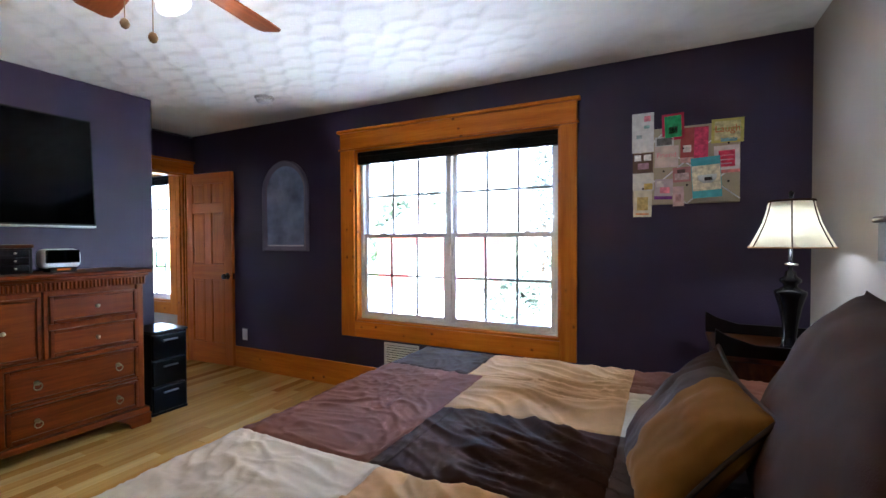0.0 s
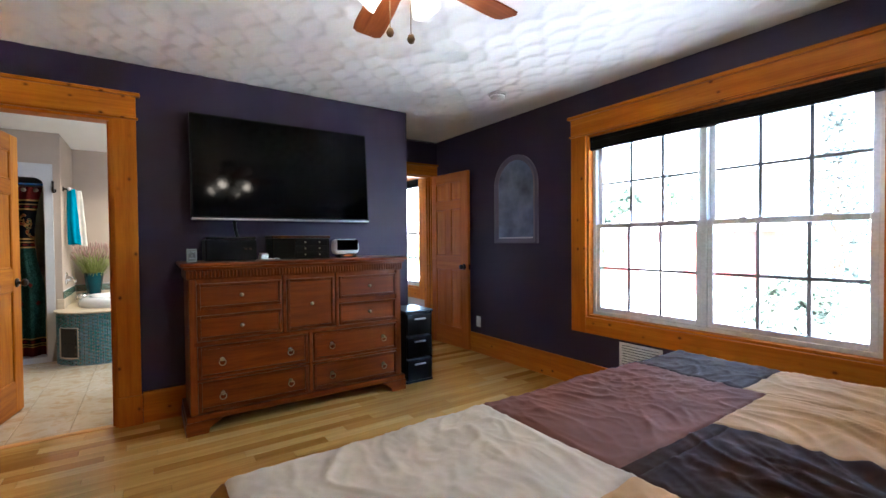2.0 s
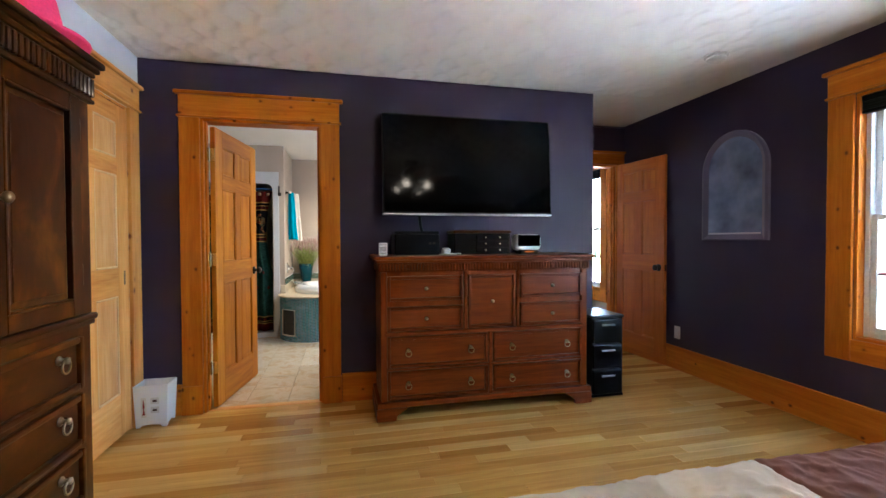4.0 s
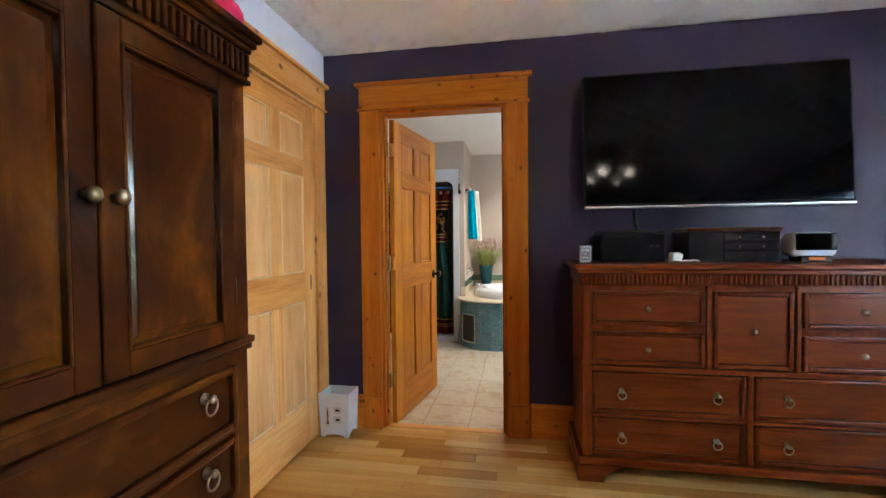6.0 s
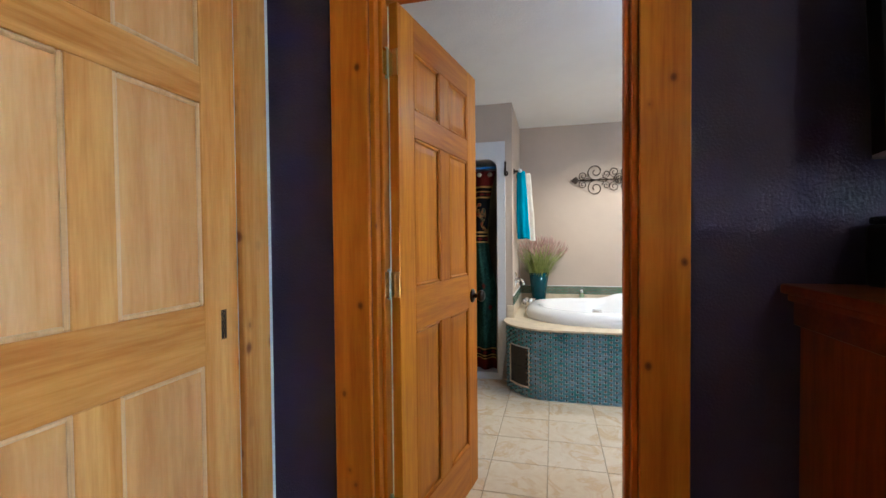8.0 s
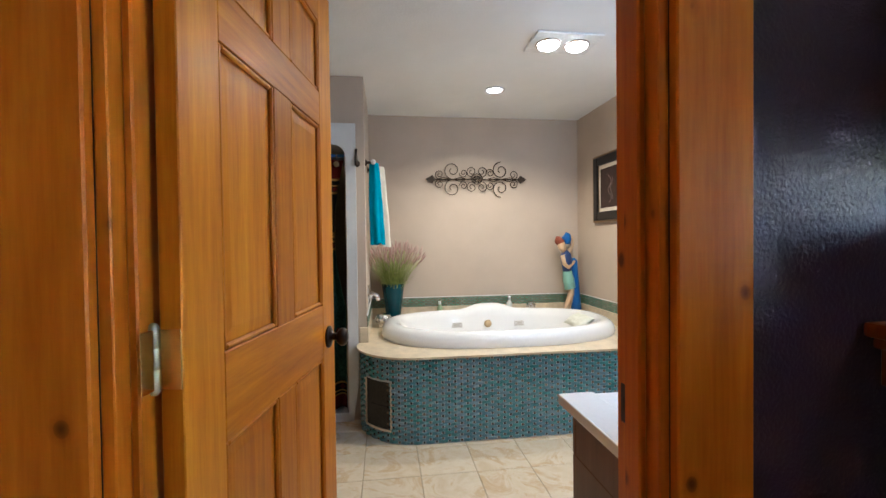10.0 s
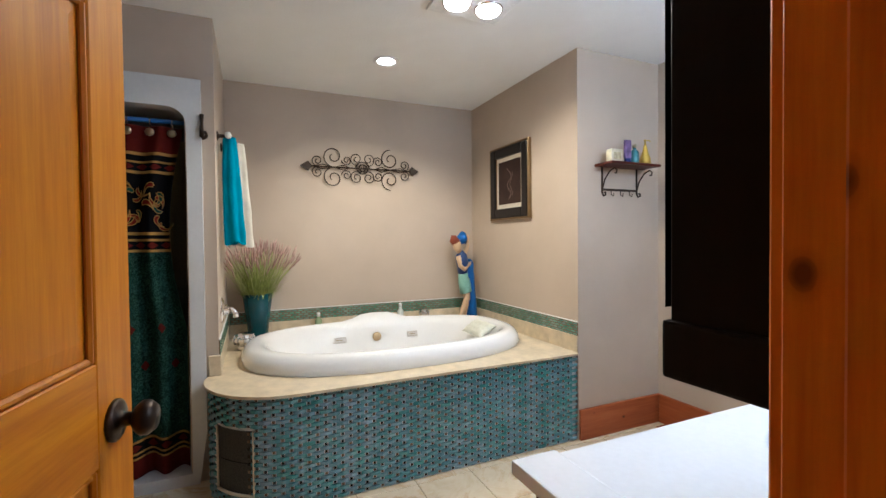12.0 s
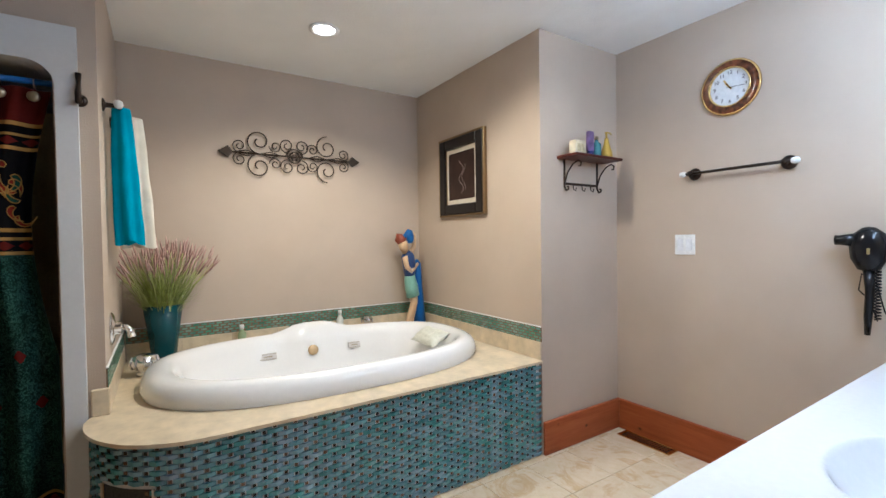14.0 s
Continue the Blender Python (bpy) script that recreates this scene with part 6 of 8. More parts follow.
part("lever", tube([(0, 0.04, 0), (0.005, 0.06, 0.003), (0.008, 0.075, -0.015), (0.008, 0.08, -0.045)], [0.015, 0.015, 0.016, 0.017], 10), M_CHROME, sv)
for name, u, hgt, mat, lab in (("soap_bottle", 0.20, 0.16, plain("green_soap", (0.30, 0.38, 0.22), 0.25), "small green soap bottle on the tub deck"), ("shampoo_bottle", 0.87, 0.19, plain("clear_bottle", (0.62, 0.64, 0.60), 0.2), "pale shampoo bottle on the tub deck")):
    bt = fitted(name, pose(-6.83, u, DZ), lab, "bottle")
    part("body", lathe([(0.024, 0), (0.026, 0.01), (0.026, hgt * 0.65), (0.012, hgt * 0.78), (0.012, hgt * 0.82)], 16), mat, bt)
    part("cap", lathe([(0.013, hgt * 0.82), (0.013, hgt), (0, hgt)], 14), M_WHITE, bt)
sd = fitted("soap_dish", pose(-6.81, 0.33, DZ), "small white soap dish on the tub deck", "soap dish")
part("dish", boxes([(-0.035, 0.035, -0.045, 0.045, 0, 0.02)], 0.008, 2), M_WHITE, sd)
part("soap", boxes([(-0.02, 0.02, -0.03, 0.03, 0.02, 0.04)], 0.01, 3), plain("soap", (0.7, 0.66, 0.5), 0.4), sd)

# vase of grass
vs_ = fitted("vase", pose(-6.74, -0.235, DZ) @ Matrix.Diagonal((1.25, 1.25, 1.28, 1)), "teal glass vase of feathery green and pink grass", "vase")
M_VASE = plain("teal_glass", (0.006, 0.075, 0.09), 0.06, trans=0.35, vary=0.15, scale=8)
part("glass", lathe([(0.045, 0), (0.05, 0.01), (0.062, 0.12), (0.082, 0.27), (0.079, 0.27), (0.058, 0.12), (0.045, 0.02), (0, 0.018)], 28), M_VASE, vs_)
part("filler", lathe([(0.04, 0.02), (0.05, 0.07), (0.035, 0.09), (0, 0.095)], 18), plain("blue_pebbles", (0.02, 0.12, 0.22), 0.2, relief=0.8, scale=60), vs_)


def blades(count, r0, spread, h0, h1, width, seed):
    rr = random.Random(seed)
    bm = bmesh.new()
    for _ in range(count):
        a = rr.uniform(0, math.tau)
        b = a + rr.uniform(-0.4, 0.4)
        q, sp, h = r0 * rr.random() ** 0.5, spread * rr.random() ** 0.7, rr.uniform(h0, h1)
        wv = width * rr.uniform(0.6, 1.2)
        side = Vector((-math.sin(b), math.cos(b), 0)) * wv
        pts = []
        for k in range(5):
            f = k / 4
            pts.append(Vector((q * math.cos(a) + sp * f ** 1.8 * math.cos(b), q * math.sin(a) + sp * f ** 1.8 * math.sin(b), 0.20 + h * f - 0.06 * f * f * sp / spread)))
        l = [bm.verts.new(p - side * (1 - 0.85 * k / 4)) for k, p in enumerate(pts)]
        r = [bm.verts.new(p + side * (1 - 0.85 * k / 4)) for k, p in enumerate(pts)]
        for k in range(4):
            bm.faces.new((l[k], r[k], r[k + 1], l[k + 1]))
    return bm


part("grass", blades(420, 0.066, 0.15, 0.12, 0.31, 0.0036, 1), plain("dry_green_grass", (0.26, 0.31, 0.075), 0.7, vary=0.45, scale=30), vs_)


def plumes(count, seed):
    """Stiff stems fanning from the vase, each ending in a slim feathery spike; gives stems and spikes."""
    rr = random.Random(seed)
    stems, spikes = [], []
    for _ in range(count):
        a, f = rr.uniform(0, math.tau), rr.random() ** 0.6
        top = Vector((math.cos(a) * 0.225 * f, math.sin(a) * 0.225 * f, rr.uniform(0.43, 0.53) - 0.05 * f * f))
        foot = Vector((math.cos(a) * 0.066 * f, math.sin(a) * 0.066 * f, 0.24))
        stems.append(tube([foot, foot.lerp(top, 0.5) + Vector((0, 0, 0.02)), top], 0.0016, 4))
        d = (top - foot).normalized() + Vector((rr.gauss(0, 0.12), rr.gauss(0, 0.12), 0))
        n = rr.uniform(0.06, 0.10)
        spikes.append(tube([top - d * n * 0.3, top + d * n * 0.1, top + d * n * 0.45, top + d * n * 0.7], [0.0015, 0.0042, 0.0034, 0.0006], 5))
    return joined(*stems), joined(*spikes)


stems, spikes = plumes(130, 12)
tagged(part("stem_tuft", stems, plain("pale_green_stems", (0.34, 0.37, 0.13), 0.7, vary=0.3, scale=30), vs_), "pale green stiff grass stems", kind="stuff")
tagged(part("seed_tuft", spikes, plain("mauve_seed_heads", (0.46, 0.29, 0.25), 0.85, vary=0.4, scale=35, relief=0.5), vs_), "pinkish mauve feathery seed heads", kind="stuff")

# painted figurine, one plain shape
st = tagged(new("statue", bpy.data.meshes.new("statue")), "painted plaster bather statue in blue and mint", "statue")


def blob(points, radii, seg=12):
    return tube(points, radii, seg)


pieces = [
    (blob([(0, -0.005, 0), (0.01, 0.015, 0.02), (0.0, 0.045, 0.10), (-0.005, 0.085, 0.18), (0, 0.06, 0.29)], [0.02, 0.022, 0.024, 0.03, 0.045]), 0),
    (blob([(0.03, -0.07, 0), (0.03, -0.05, 0.015), (0.025, -0.01, 0.10), (0.015, 0.06, 0.20), (0.01, 0.045, 0.29)], [0.018, 0.02, 0.024, 0.034, 0.048]), 0),
    (blob([(0.005, 0.055, 0.25), (0, 0.04, 0.33), (0, 0.025, 0.38), (0, 0.025, 0.42)], [0.062, 0.064, 0.055, 0.05]), 1),
    (blob([(0, 0.02, 0.41), (0, 0.02, 0.48), (0, 0.0, 0.56), (0, -0.01, 0.60)], [0.05, 0.062, 0.062, 0.03]), 2),
    (blob([(0, -0.02, 0.59), (0.005, -0.05, 0.63), (0.01, -0.065, 0.665), (0.01, -0.07, 0.69)], [0.025, 0.042, 0.045, 0.02]), 0),
    (blob([(0.0, -0.055, 0.64), (-0.005, -0.075, 0.69), (-0.005, -0.07, 0.715), (0, -0.06, 0.725)], [0.03, 0.056, 0.045, 0.01]), 3),
    (blob([(0.03, -0.06, 0.56), (0.05, -0.05, 0.48), (0.05, 0.0, 0.45), (0.03, 0.10, 0.50)], [0.026, 0.022, 0.02, 0.014]), 0),
    (blob([(-0.02, 0.05, 0.57), (-0.02, 0.10, 0.64), (-0.02, 0.10, 0.72), (-0.01, 0.06, 0.74)], [0.026, 0.022, 0.02, 0.014]), 0),
    (blob([(-0.02, 0.03, 0.66), (-0.02, 0.03, 0.71), (-0.02, 0.05, 0.755)], [0.04, 0.055, 0.03]), 4),
    (blob([(0.0, 0.14, 0), (0.0, 0.13, 0.15), (0.0, 0.115, 0.35), (0.0, 0.105, 0.50), (0, 0.10, 0.53)], [0.062, 0.055, 0.048, 0.045, 0.02]), 4)]
st.data.materials.clear()
for mname, rgb in (("painted_skin", (0.62, 0.42, 0.25)), ("mint_paint", (0.22, 0.42, 0.34)), ("navy_paint", (0.03, 0.06, 0.16)), ("auburn_paint", (0.22, 0.05, 0.025)), ("blue_paint", (0.01, 0.10, 0.32))):
    st.data.materials.append(plain(mname, rgb, 0.35))
allb = bmesh.new()
for b, idx in pieces:
    for f in b.faces:
        f.material_index = idx
    me = bpy.data.meshes.new("m")
    b.to_mesh(me)
    b.free()
    allb.from_mesh(me)
    bpy.data.meshes.remove(me)
allb.to_mesh(st.data)
allb.free()
st.matrix_basis = BATH @ pose(-6.72, 1.39, DZ, 0, 0, 12) @ Matrix.Diagonal((0.84, 0.84, 1.03, 1))

# wrought iron scroll on the back wall
ir = fitted("iron_scroll", pose(TBX, 0.578, 1.862), "wrought iron scroll ornament on the wall", "wall ornament")


def spiral(c, r0, turns, start, hand=1, n=26, x=0.02):
    return [(x, c[0] + r0 * (1 - 0.78 * i / n) * math.cos(start + hand * turns * math.tau * i / n), c[1] + r0 * (1 - 0.78 * i / n) * math.sin(start + hand * turns * math.tau * i / n)) for i in range(n + 1)]


part("bar", tube([(0.018, -0.44, 0), (0.018, 0.44, 0)], 0.006, 8), M_IRON, ir)
for s in (-1, 1):
    part("finial", moved(prism([(0, -0.040), (0.062, 0), (0, 0.040), (-0.030, 0)], 0.014, "x", 0.003), pose(0.012, 0, 0) @ Matrix.Translation((0, s * 0.43, 0)) @ Matrix.Diagonal((1, s, 1, 1))), M_IRON, ir)
    for v in (-1, 1):
        part("scroll", tube(spiral((s * 0.235, v * 0.085), 0.085, 1.4, math.pi / 2 * v + (0 if s > 0 else math.pi), s * v), 0.0045, 6), M_IRON, ir)
        part("scroll", tube(spiral((s * 0.36, v * 0.045), 0.045, 1.5, -v * math.pi / 2, s * v), 0.004, 6), M_IRON, ir)
        part("scroll", tube(spiral((s * 0.13, v * 0.06), 0.042, 1.5, v * math.pi, -s * v), 0.004, 6), M_IRON, ir)
        part("scroll", tube(spiral((s * 0.05, v * 0.075), 0.052, 1.5, -v * math.pi / 2, s * v), 0.004, 6), M_IRON, ir)
        part("stem", tube([(0.02, s * 0.10, 0), (0.02, s * 0.16, v * 0.02), (0.02, s * 0.23, v * 0.0), (0.02, s * 0.32, v * 0.018), (0.02, s * 0.40, 0)], 0.004, 6), M_IRON, ir)
part("rosette", tube(spiral((0, 0), 0.06, 2.2, 0, 1), 0.004, 6), M_IRON, ir)
part("rosette", tube(spiral((0, 0), 0.06, 2.2, math.pi, -1), 0.004, 6), M_IRON, ir)
for k in range(6):
    part("petal", tube([(0.02, 0.035 * math.cos(k * 1.047 + 0.25 * math.sin(j)) * (0.4 + 0.6 * math.sin(j * math.pi / 8)) , 0.035 * math.sin(k * 1.047) * (0.4 + 0.6 * math.sin(j * math.pi / 8))) for j in range(1, 8)], 0.003, 5), M_IRON, ir)
for u in (-0.3, 0.3):
    part("bracket", boxes([(0, 0.018, u - 0.005, u + 0.005, -0.005, 0.005)]), M_IRON, ir)

# framed picture on the right-hand tub wall
fp = fitted("framed_picture", pose(-6.25, TRY, 1.44, 0, 0, 0), "dark framed sketch with a cream mat on the wall", "picture")
pw, ph = 0.262, 0.555
part("frame", joined(boxes([(-pw, -pw + 0.075, -0.035, 0, 0, ph), (pw - 0.075, pw, -0.035, 0, 0, ph), (-pw + 0.075, pw - 0.075, -0.035, 0, 0, 0.075), (-pw + 0.075, pw - 0.075, -0.035, 0, ph - 0.075, ph)], 0.012, 3)), plain("black_frame", (0.012, 0.009, 0.008), 0.3), fp)
part("outer_edge", boxes([(-pw - 0.014, -pw, -0.030, 0, -0.014, ph + 0.014), (pw, pw + 0.014, -0.030, 0, -0.014, ph + 0.014), (-pw, pw, -0.030, 0, -0.014, 0), (-pw, pw, -0.030, 0, ph, ph + 0.014)], 0.003), M_FANM, fp)
part("mat", boxes([(-pw + 0.075, pw - 0.075, -0.014, -0.004, 0.075, ph - 0.075)]), plain("cream_mat", (0.60, 0.54, 0.44), 0.7), fp)
for a, b in ((-pw + 0.072, -pw + 0.08), (pw - 0.08, pw - 0.072)):
    part("inner_fillet", boxes([(a, b, -0.02, -0.01, 0.072, ph - 0.072)], 0.001), M_FANM, fp)
pic = part("print", boxes([(-pw + 0.105, pw - 0.105, -0.016, -0.013, 0.108, ph - 0.108)]), plain("dark_print", (0.030, 0.014, 0.010), 0.35, vary=0.3, scale=12), fp)
part("sketch_line", tube([(0.0 + 0.028 * math.sin(i * 0.9), -0.0165, 0.15 + i * 0.02) for i in range(13)], 0.0018, 4), plain("pale_chalk", (0.28, 0.22, 0.20), 0.8), pic)
part("sketch_line", tube([(0.03 + 0.02 * math.sin(i * 0.8 + 1), -0.0165, 0.17 + i * 0.02) for i in range(10)], 0.0015, 4), plain("pale_chalk2", (0.25, 0.20, 0.18), 0.8), pic)

# towel hooks, towels
th_ = fitted("towel_bar", pose(-6.30, TLY, 1.875), "dark towel peg with white ends on the wall", "towel bar")
for x in (-0.17, 0.17):
    part("post", lathe([(0.028, 0), (0.028, 0.006), (0.012, 0.012), (0.009, 0.05), (0.013, 0.06), (0.013, 0.07), (0, 0.072)], 16, Matrix.Translation((x, 0, 0)) @ pose(0, 0, 0, -90)), M_BRONZE, th_)
    part("white_ball", lathe([(0, -0.02), (0.014, -0.014), (0.019, 0), (0.014, 0.014), (0, 0.02)], 14, Matrix.Translation((x + (0.035 if x > 0 else -0.035), 0.06, 0))), M_WHITE, th_)
part("rod", tube([(-0.19, 0.06, 0), (0.19, 0.06, 0)], 0.007, 8), M_BRONZE, th_)


def towel(cx_, cy_, rx, ry, top, low, mat, label, seed):
    """A towel folded over the bar and hanging in soft folds."""
    t = fitted("towel", pose(0, 0, 0), label, "towel")
    bm = bmesh.new()
    n, rows = 56, 34
    rings = []
    for j in range(rows + 1):
        g = j / rows
        ring = []
        for i in range(n):
            a = i * math.tau / n
            fold = 1 + 0.20 * math.sin(a * 5 + seed + 0.5 * math.sin(g * 3)) * min(1, 0.3 + g) + 0.08 * noise.noise(Vector((math.cos(a) * 2, math.sin(a) * 2, g * 4 + seed)))
            w = 0.72 + 0.35 * g ** 0.6
            hem = 0.012 * math.sin(a * 3 + seed) * (g > 0.97)
            ring.append(bm.verts.new((cx_ + rx * w * fold * math.cos(a), cy_ + ry * w * fold * math.sin(a) + 0.02 * g, top + (low - top) * g + hem)))
        rings.append(ring)
    for p, q_ in zip(rings, rings[1:]):
        for i in range(n):
            k = (i + 1) % n
            bm.faces.new((p[i], q_[i], q_[k], p[k]))
    bm.faces.new(rings[0])
    for f in bm.faces:
        f.smooth = True
    bmesh.ops.recalc_face_normals(bm, faces=bm.faces[:])
    part("cloth", bm, mat, t)


towel(-6.21, -0.378, 0.05, 0.048, 1.885, 1.262, cloth("turquoise_terry", (0.0, 0.24, 0.36), 250), "turquoise towel hanging from the towel bar", 1.0)
towel(-6.38, -0.345, 0.05, 0.060, 1.885, 1.245, cloth("cream_terry", (0.62, 0.57, 0.48), 250), "cream towel hanging behind the turquoise one", 2.0)
hk = fitted("robe_hook", pose(SHX, -0.495, 1.865), "dark bronze robe hook beside the shower", "hook")
part("plate", lathe([(0.025, 0), (0.025, 0.006), (0.01, 0.01)], 16, Matrix.Translation((0, 0, -0.03)) @ pose(0, 0, 0, 0, 90, 0)), M_BRONZE, hk)
part("hook", tube([(0.01, 0, -0.03), (0.045, 0, -0.045), (0.05, 0, -0.01), (0.03, 0, 0.03), (0.035, 0, 0.07)], [0.01, 0.012, 0.011, 0.008, 0.011], 8), M_BRONZE, hk)

# shower surround and curtain
sh = tagged(fitted("shower_stall", pose(0, 0, 0), "white fibreglass shower stall with rounded top corners", "shower"), kind="structure")
M_FIB = plain("white_fibreglass", (0.66, 0.66, 0.65), 0.25, vary=0.02)
y0s, y1s, zt = -1.70, -0.50, 2.115
yi0, yi1, zi = -1.58, -0.57, 1.965
outer = [(y0s, 0.0), (y1s, 0.0), (y1s, zt), (y0s, zt)]
inner = [(yi0, 0.06), (yi1, 0.06)] + [(yi1 - 0.09 + 0.09 * math.cos(a * math.pi / 16), zi - 0.09 + 0.09 * math.sin(a * math.pi / 16)) for a in range(9)] + [(yi0 + 0.09 - 0.09 * math.sin(a * math.pi / 16), zi - 0.09 + 0.09 * math.cos(a * math.pi / 16)) for a in range(9)]


def rect_hit(p):
    c = ((yi0 + yi1) / 2, 1.0)
    d = (p[0] - c[0], p[1] - c[1])
    ts_ = []
    if d[0]:
        ts_.append(((y1s if d[0] > 0 else y0s) - c[0]) / d[0])
    if d[1]:
        ts_.append(((zt if d[1] > 0 else 0.0) - c[1]) / d[1])
    t = min(ts_)
    return c[0] + d[0] * t, c[1] + d[1] * t


bm = bmesh.new()
dense = []
for i in range(len(inner)):
    a, b = inner[i], inner[(i + 1) % len(inner)]
    for k in range(6):
        dense.append((a[0] + (b[0] - a[0]) * k / 6, a[1] + (b[1] - a[1]) * k / 6))
rws = []
for p in dense:
    o = rect_hit(p)
    rws.append([bm.verts.new(v) for v in ((SHX + 0.001, o[0], o[1]), (SHX + 0.025, o[0], o[1]), (SHX + 0.025, p[0], p[1]), (SHX - 0.12, p[0] , p[1]), (SHX - 0.86, p[0], p[1]))])
for i in range(len(rws)):
    a, b = rws[i], rws[(i + 1) % len(rws)]
    for k in range(4):
        bm.faces.new((a[k], a[k + 1], b[k + 1], b[k]))
bmesh.ops.recalc_face_normals(bm, faces=bm.faces[:])
part("surround", bm, M_FIB, sh)
part("back_wall", boxes([(SHX - 0.90, SHX - 0.86, yi0 - 0.02, yi1 + 0.02, 0.0, 2.0)], 0.002), plain("tan_shower_wall", (0.62, 0.52, 0.32), 0.4), sh)
rodt = fitted("curtain_rod", pose(0, 0, 0), "blue shower curtain rod", "curtain rod")
part("rod", tube([(SHX - 0.05, yi0 + 0.001, 1.90), (SHX - 0.05, yi1 - 0.001, 1.90)], 0.012, 10), plain("blue_rod", (0.02, 0.12, 0.35), 0.3), rodt)
cu_ = fitted("shower_curtain", pose(0, 0, 0), "red and green shower curtain with gold scroll bands", "shower curtain")


def curtain_pt(f, z):
    y = yi0 + 0.02 + (yi1 - 0.02 - yi0 - 0.02) * f
    g = (1.87 - z) / 1.8
    y -= 0.07 * max(0.0, f - 0.6) * 2.5 * math.sin(min(1, g * 1.7) * math.pi)
    return (SHX - 0.05 + 0.032 * math.sin(f * 44 + 0.5 * math.sin(z * 2)) * (0.6 + 0.6 * g) + 0.01 * noise.noise(Vector((f * 8, z * 2, 5))), y, z)


def band(name, z0, z1, mat, out=0.0, f0=0.0, f1=1.0, shape=None, nx=150):
    bm = bmesh.new()
    nz = max(2, int(abs(z1 - z0) / 0.05))
    n = max(3, int(nx * (f1 - f0)))
    g = []
    for i in range(n + 1):
        row = []
        for j in range(nz + 1):
            f, z = f0 + (f1 - f0) * i / n, z0 + (z1 - z0) * j / nz
            if shape:
                mid, half = (z0 + z1) / 2, (z1 - z0) / 2
                z = mid + (z - mid) * (1 - abs(2 * i / n - 1)) * 0.98 + 0.0001 * (j - nz / 2)
            x, y, zz = curtain_pt(f, z)
            row.append(bm.verts.new((x + out, y, zz)))
        g.append(row)
    for i in range(n):
        for j in range(nz):
            bm.faces.new((g[i][j], g[i + 1][j], g[i + 1][j + 1], g[i][j + 1]))
    return part(name, bm, mat, cu_, smooth=True)


def brocade(name):
    """Dark green cloth with a paler all-over vine figure woven in."""
    mat, nt, bsdf = material(name)
    v = coords(nt, spread=0.0)
    vine = noise_of(nt, v, 55.0, 2, 0.6, 2.5)
    patch = noise_of(nt, v, 9.0, 2)
    col = ramp(nt, vine, [(0.40, (0.004, 0.020, 0.015)), (0.52, (0.010, 0.042, 0.031)), (0.58, (0.045, 0.115, 0.085)), (0.66, (0.008, 0.036, 0.027))])
    nt.links.new(mix(nt, 1.0, col, ramp(nt, patch, [(0.3, (0.6, 0.6, 0.6)), (0.7, (1.0, 1.0, 1.0))]), "MULTIPLY"), bsdf.inputs["Base Color"])
    bsdf.inputs["Roughness"].default_value = 0.85
    bsdf.inputs["Specular IOR Level"].default_value = 0.08
    bump(nt, bsdf, vine, 0.3, 0.001)
    return mat


F_RED, F_GREEN, F_BLACK, F_GOLDL = cloth("oxblood_cloth", (0.085, 0.008, 0.006)), brocade("green_brocade"), cloth("black_cloth", (0.004, 0.0035, 0.004)), cloth("gold_cloth", (0.34, 0.19, 0.05))
for z0, z1, mt in ((1.87, 1.735, F_RED), (1.735, 1.72, F_GOLDL), (1.72, 1.69, F_BLACK), (1.69, 1.68, F_GOLDL), (1.68, 1.64, F_BLACK), (1.64, 1.626, F_GOLDL), (1.626, 1.325, F_BLACK), (1.325, 1.31, F_GOLDL), (1.31, 1.29, F_BLACK), (1.29, 1.278, F_GOLDL), (1.278, 1.235, F_BLACK), (1.235, 1.222, F_GOLDL), (1.222, 0.26, F_GREEN), (0.26, 0.248, F_GOLDL), (0.248, 0.20, F_BLACK), (0.20, 0.19, F_GOLDL), (0.19, 0.175, F_BLACK), (0.175, 0.165, F_GOLDL), (0.165, 0.07, F_RED)):
    band("band", z0, z1, mt)
for k in range(14):
    f = 0.03 + k * 0.07
    band("diamond", 1.237, 1.276, F_RED, 0.003, f, f + 0.062, True)
    band("diamond", 1.642, 1.678, F_RED, 0.003, f, f + 0.062, True)
    band("diamond", 0.202, 0.246, F_RED, 0.003, f, f + 0.05, True)
    if k % 2 == 0:
        band("diamond", 0.80, 0.86, F_RED, 0.003, f, f + 0.035, True)
        band("diamond", 0.60, 0.66, F_RED, 0.003, f + 0.05, f + 0.085, True)


F_LEAF = cloth("leaf_green_cloth", (0.012, 0.05, 0.032))
F_BRICK = cloth("brick_red_cloth", (0.17, 0.018, 0.010))


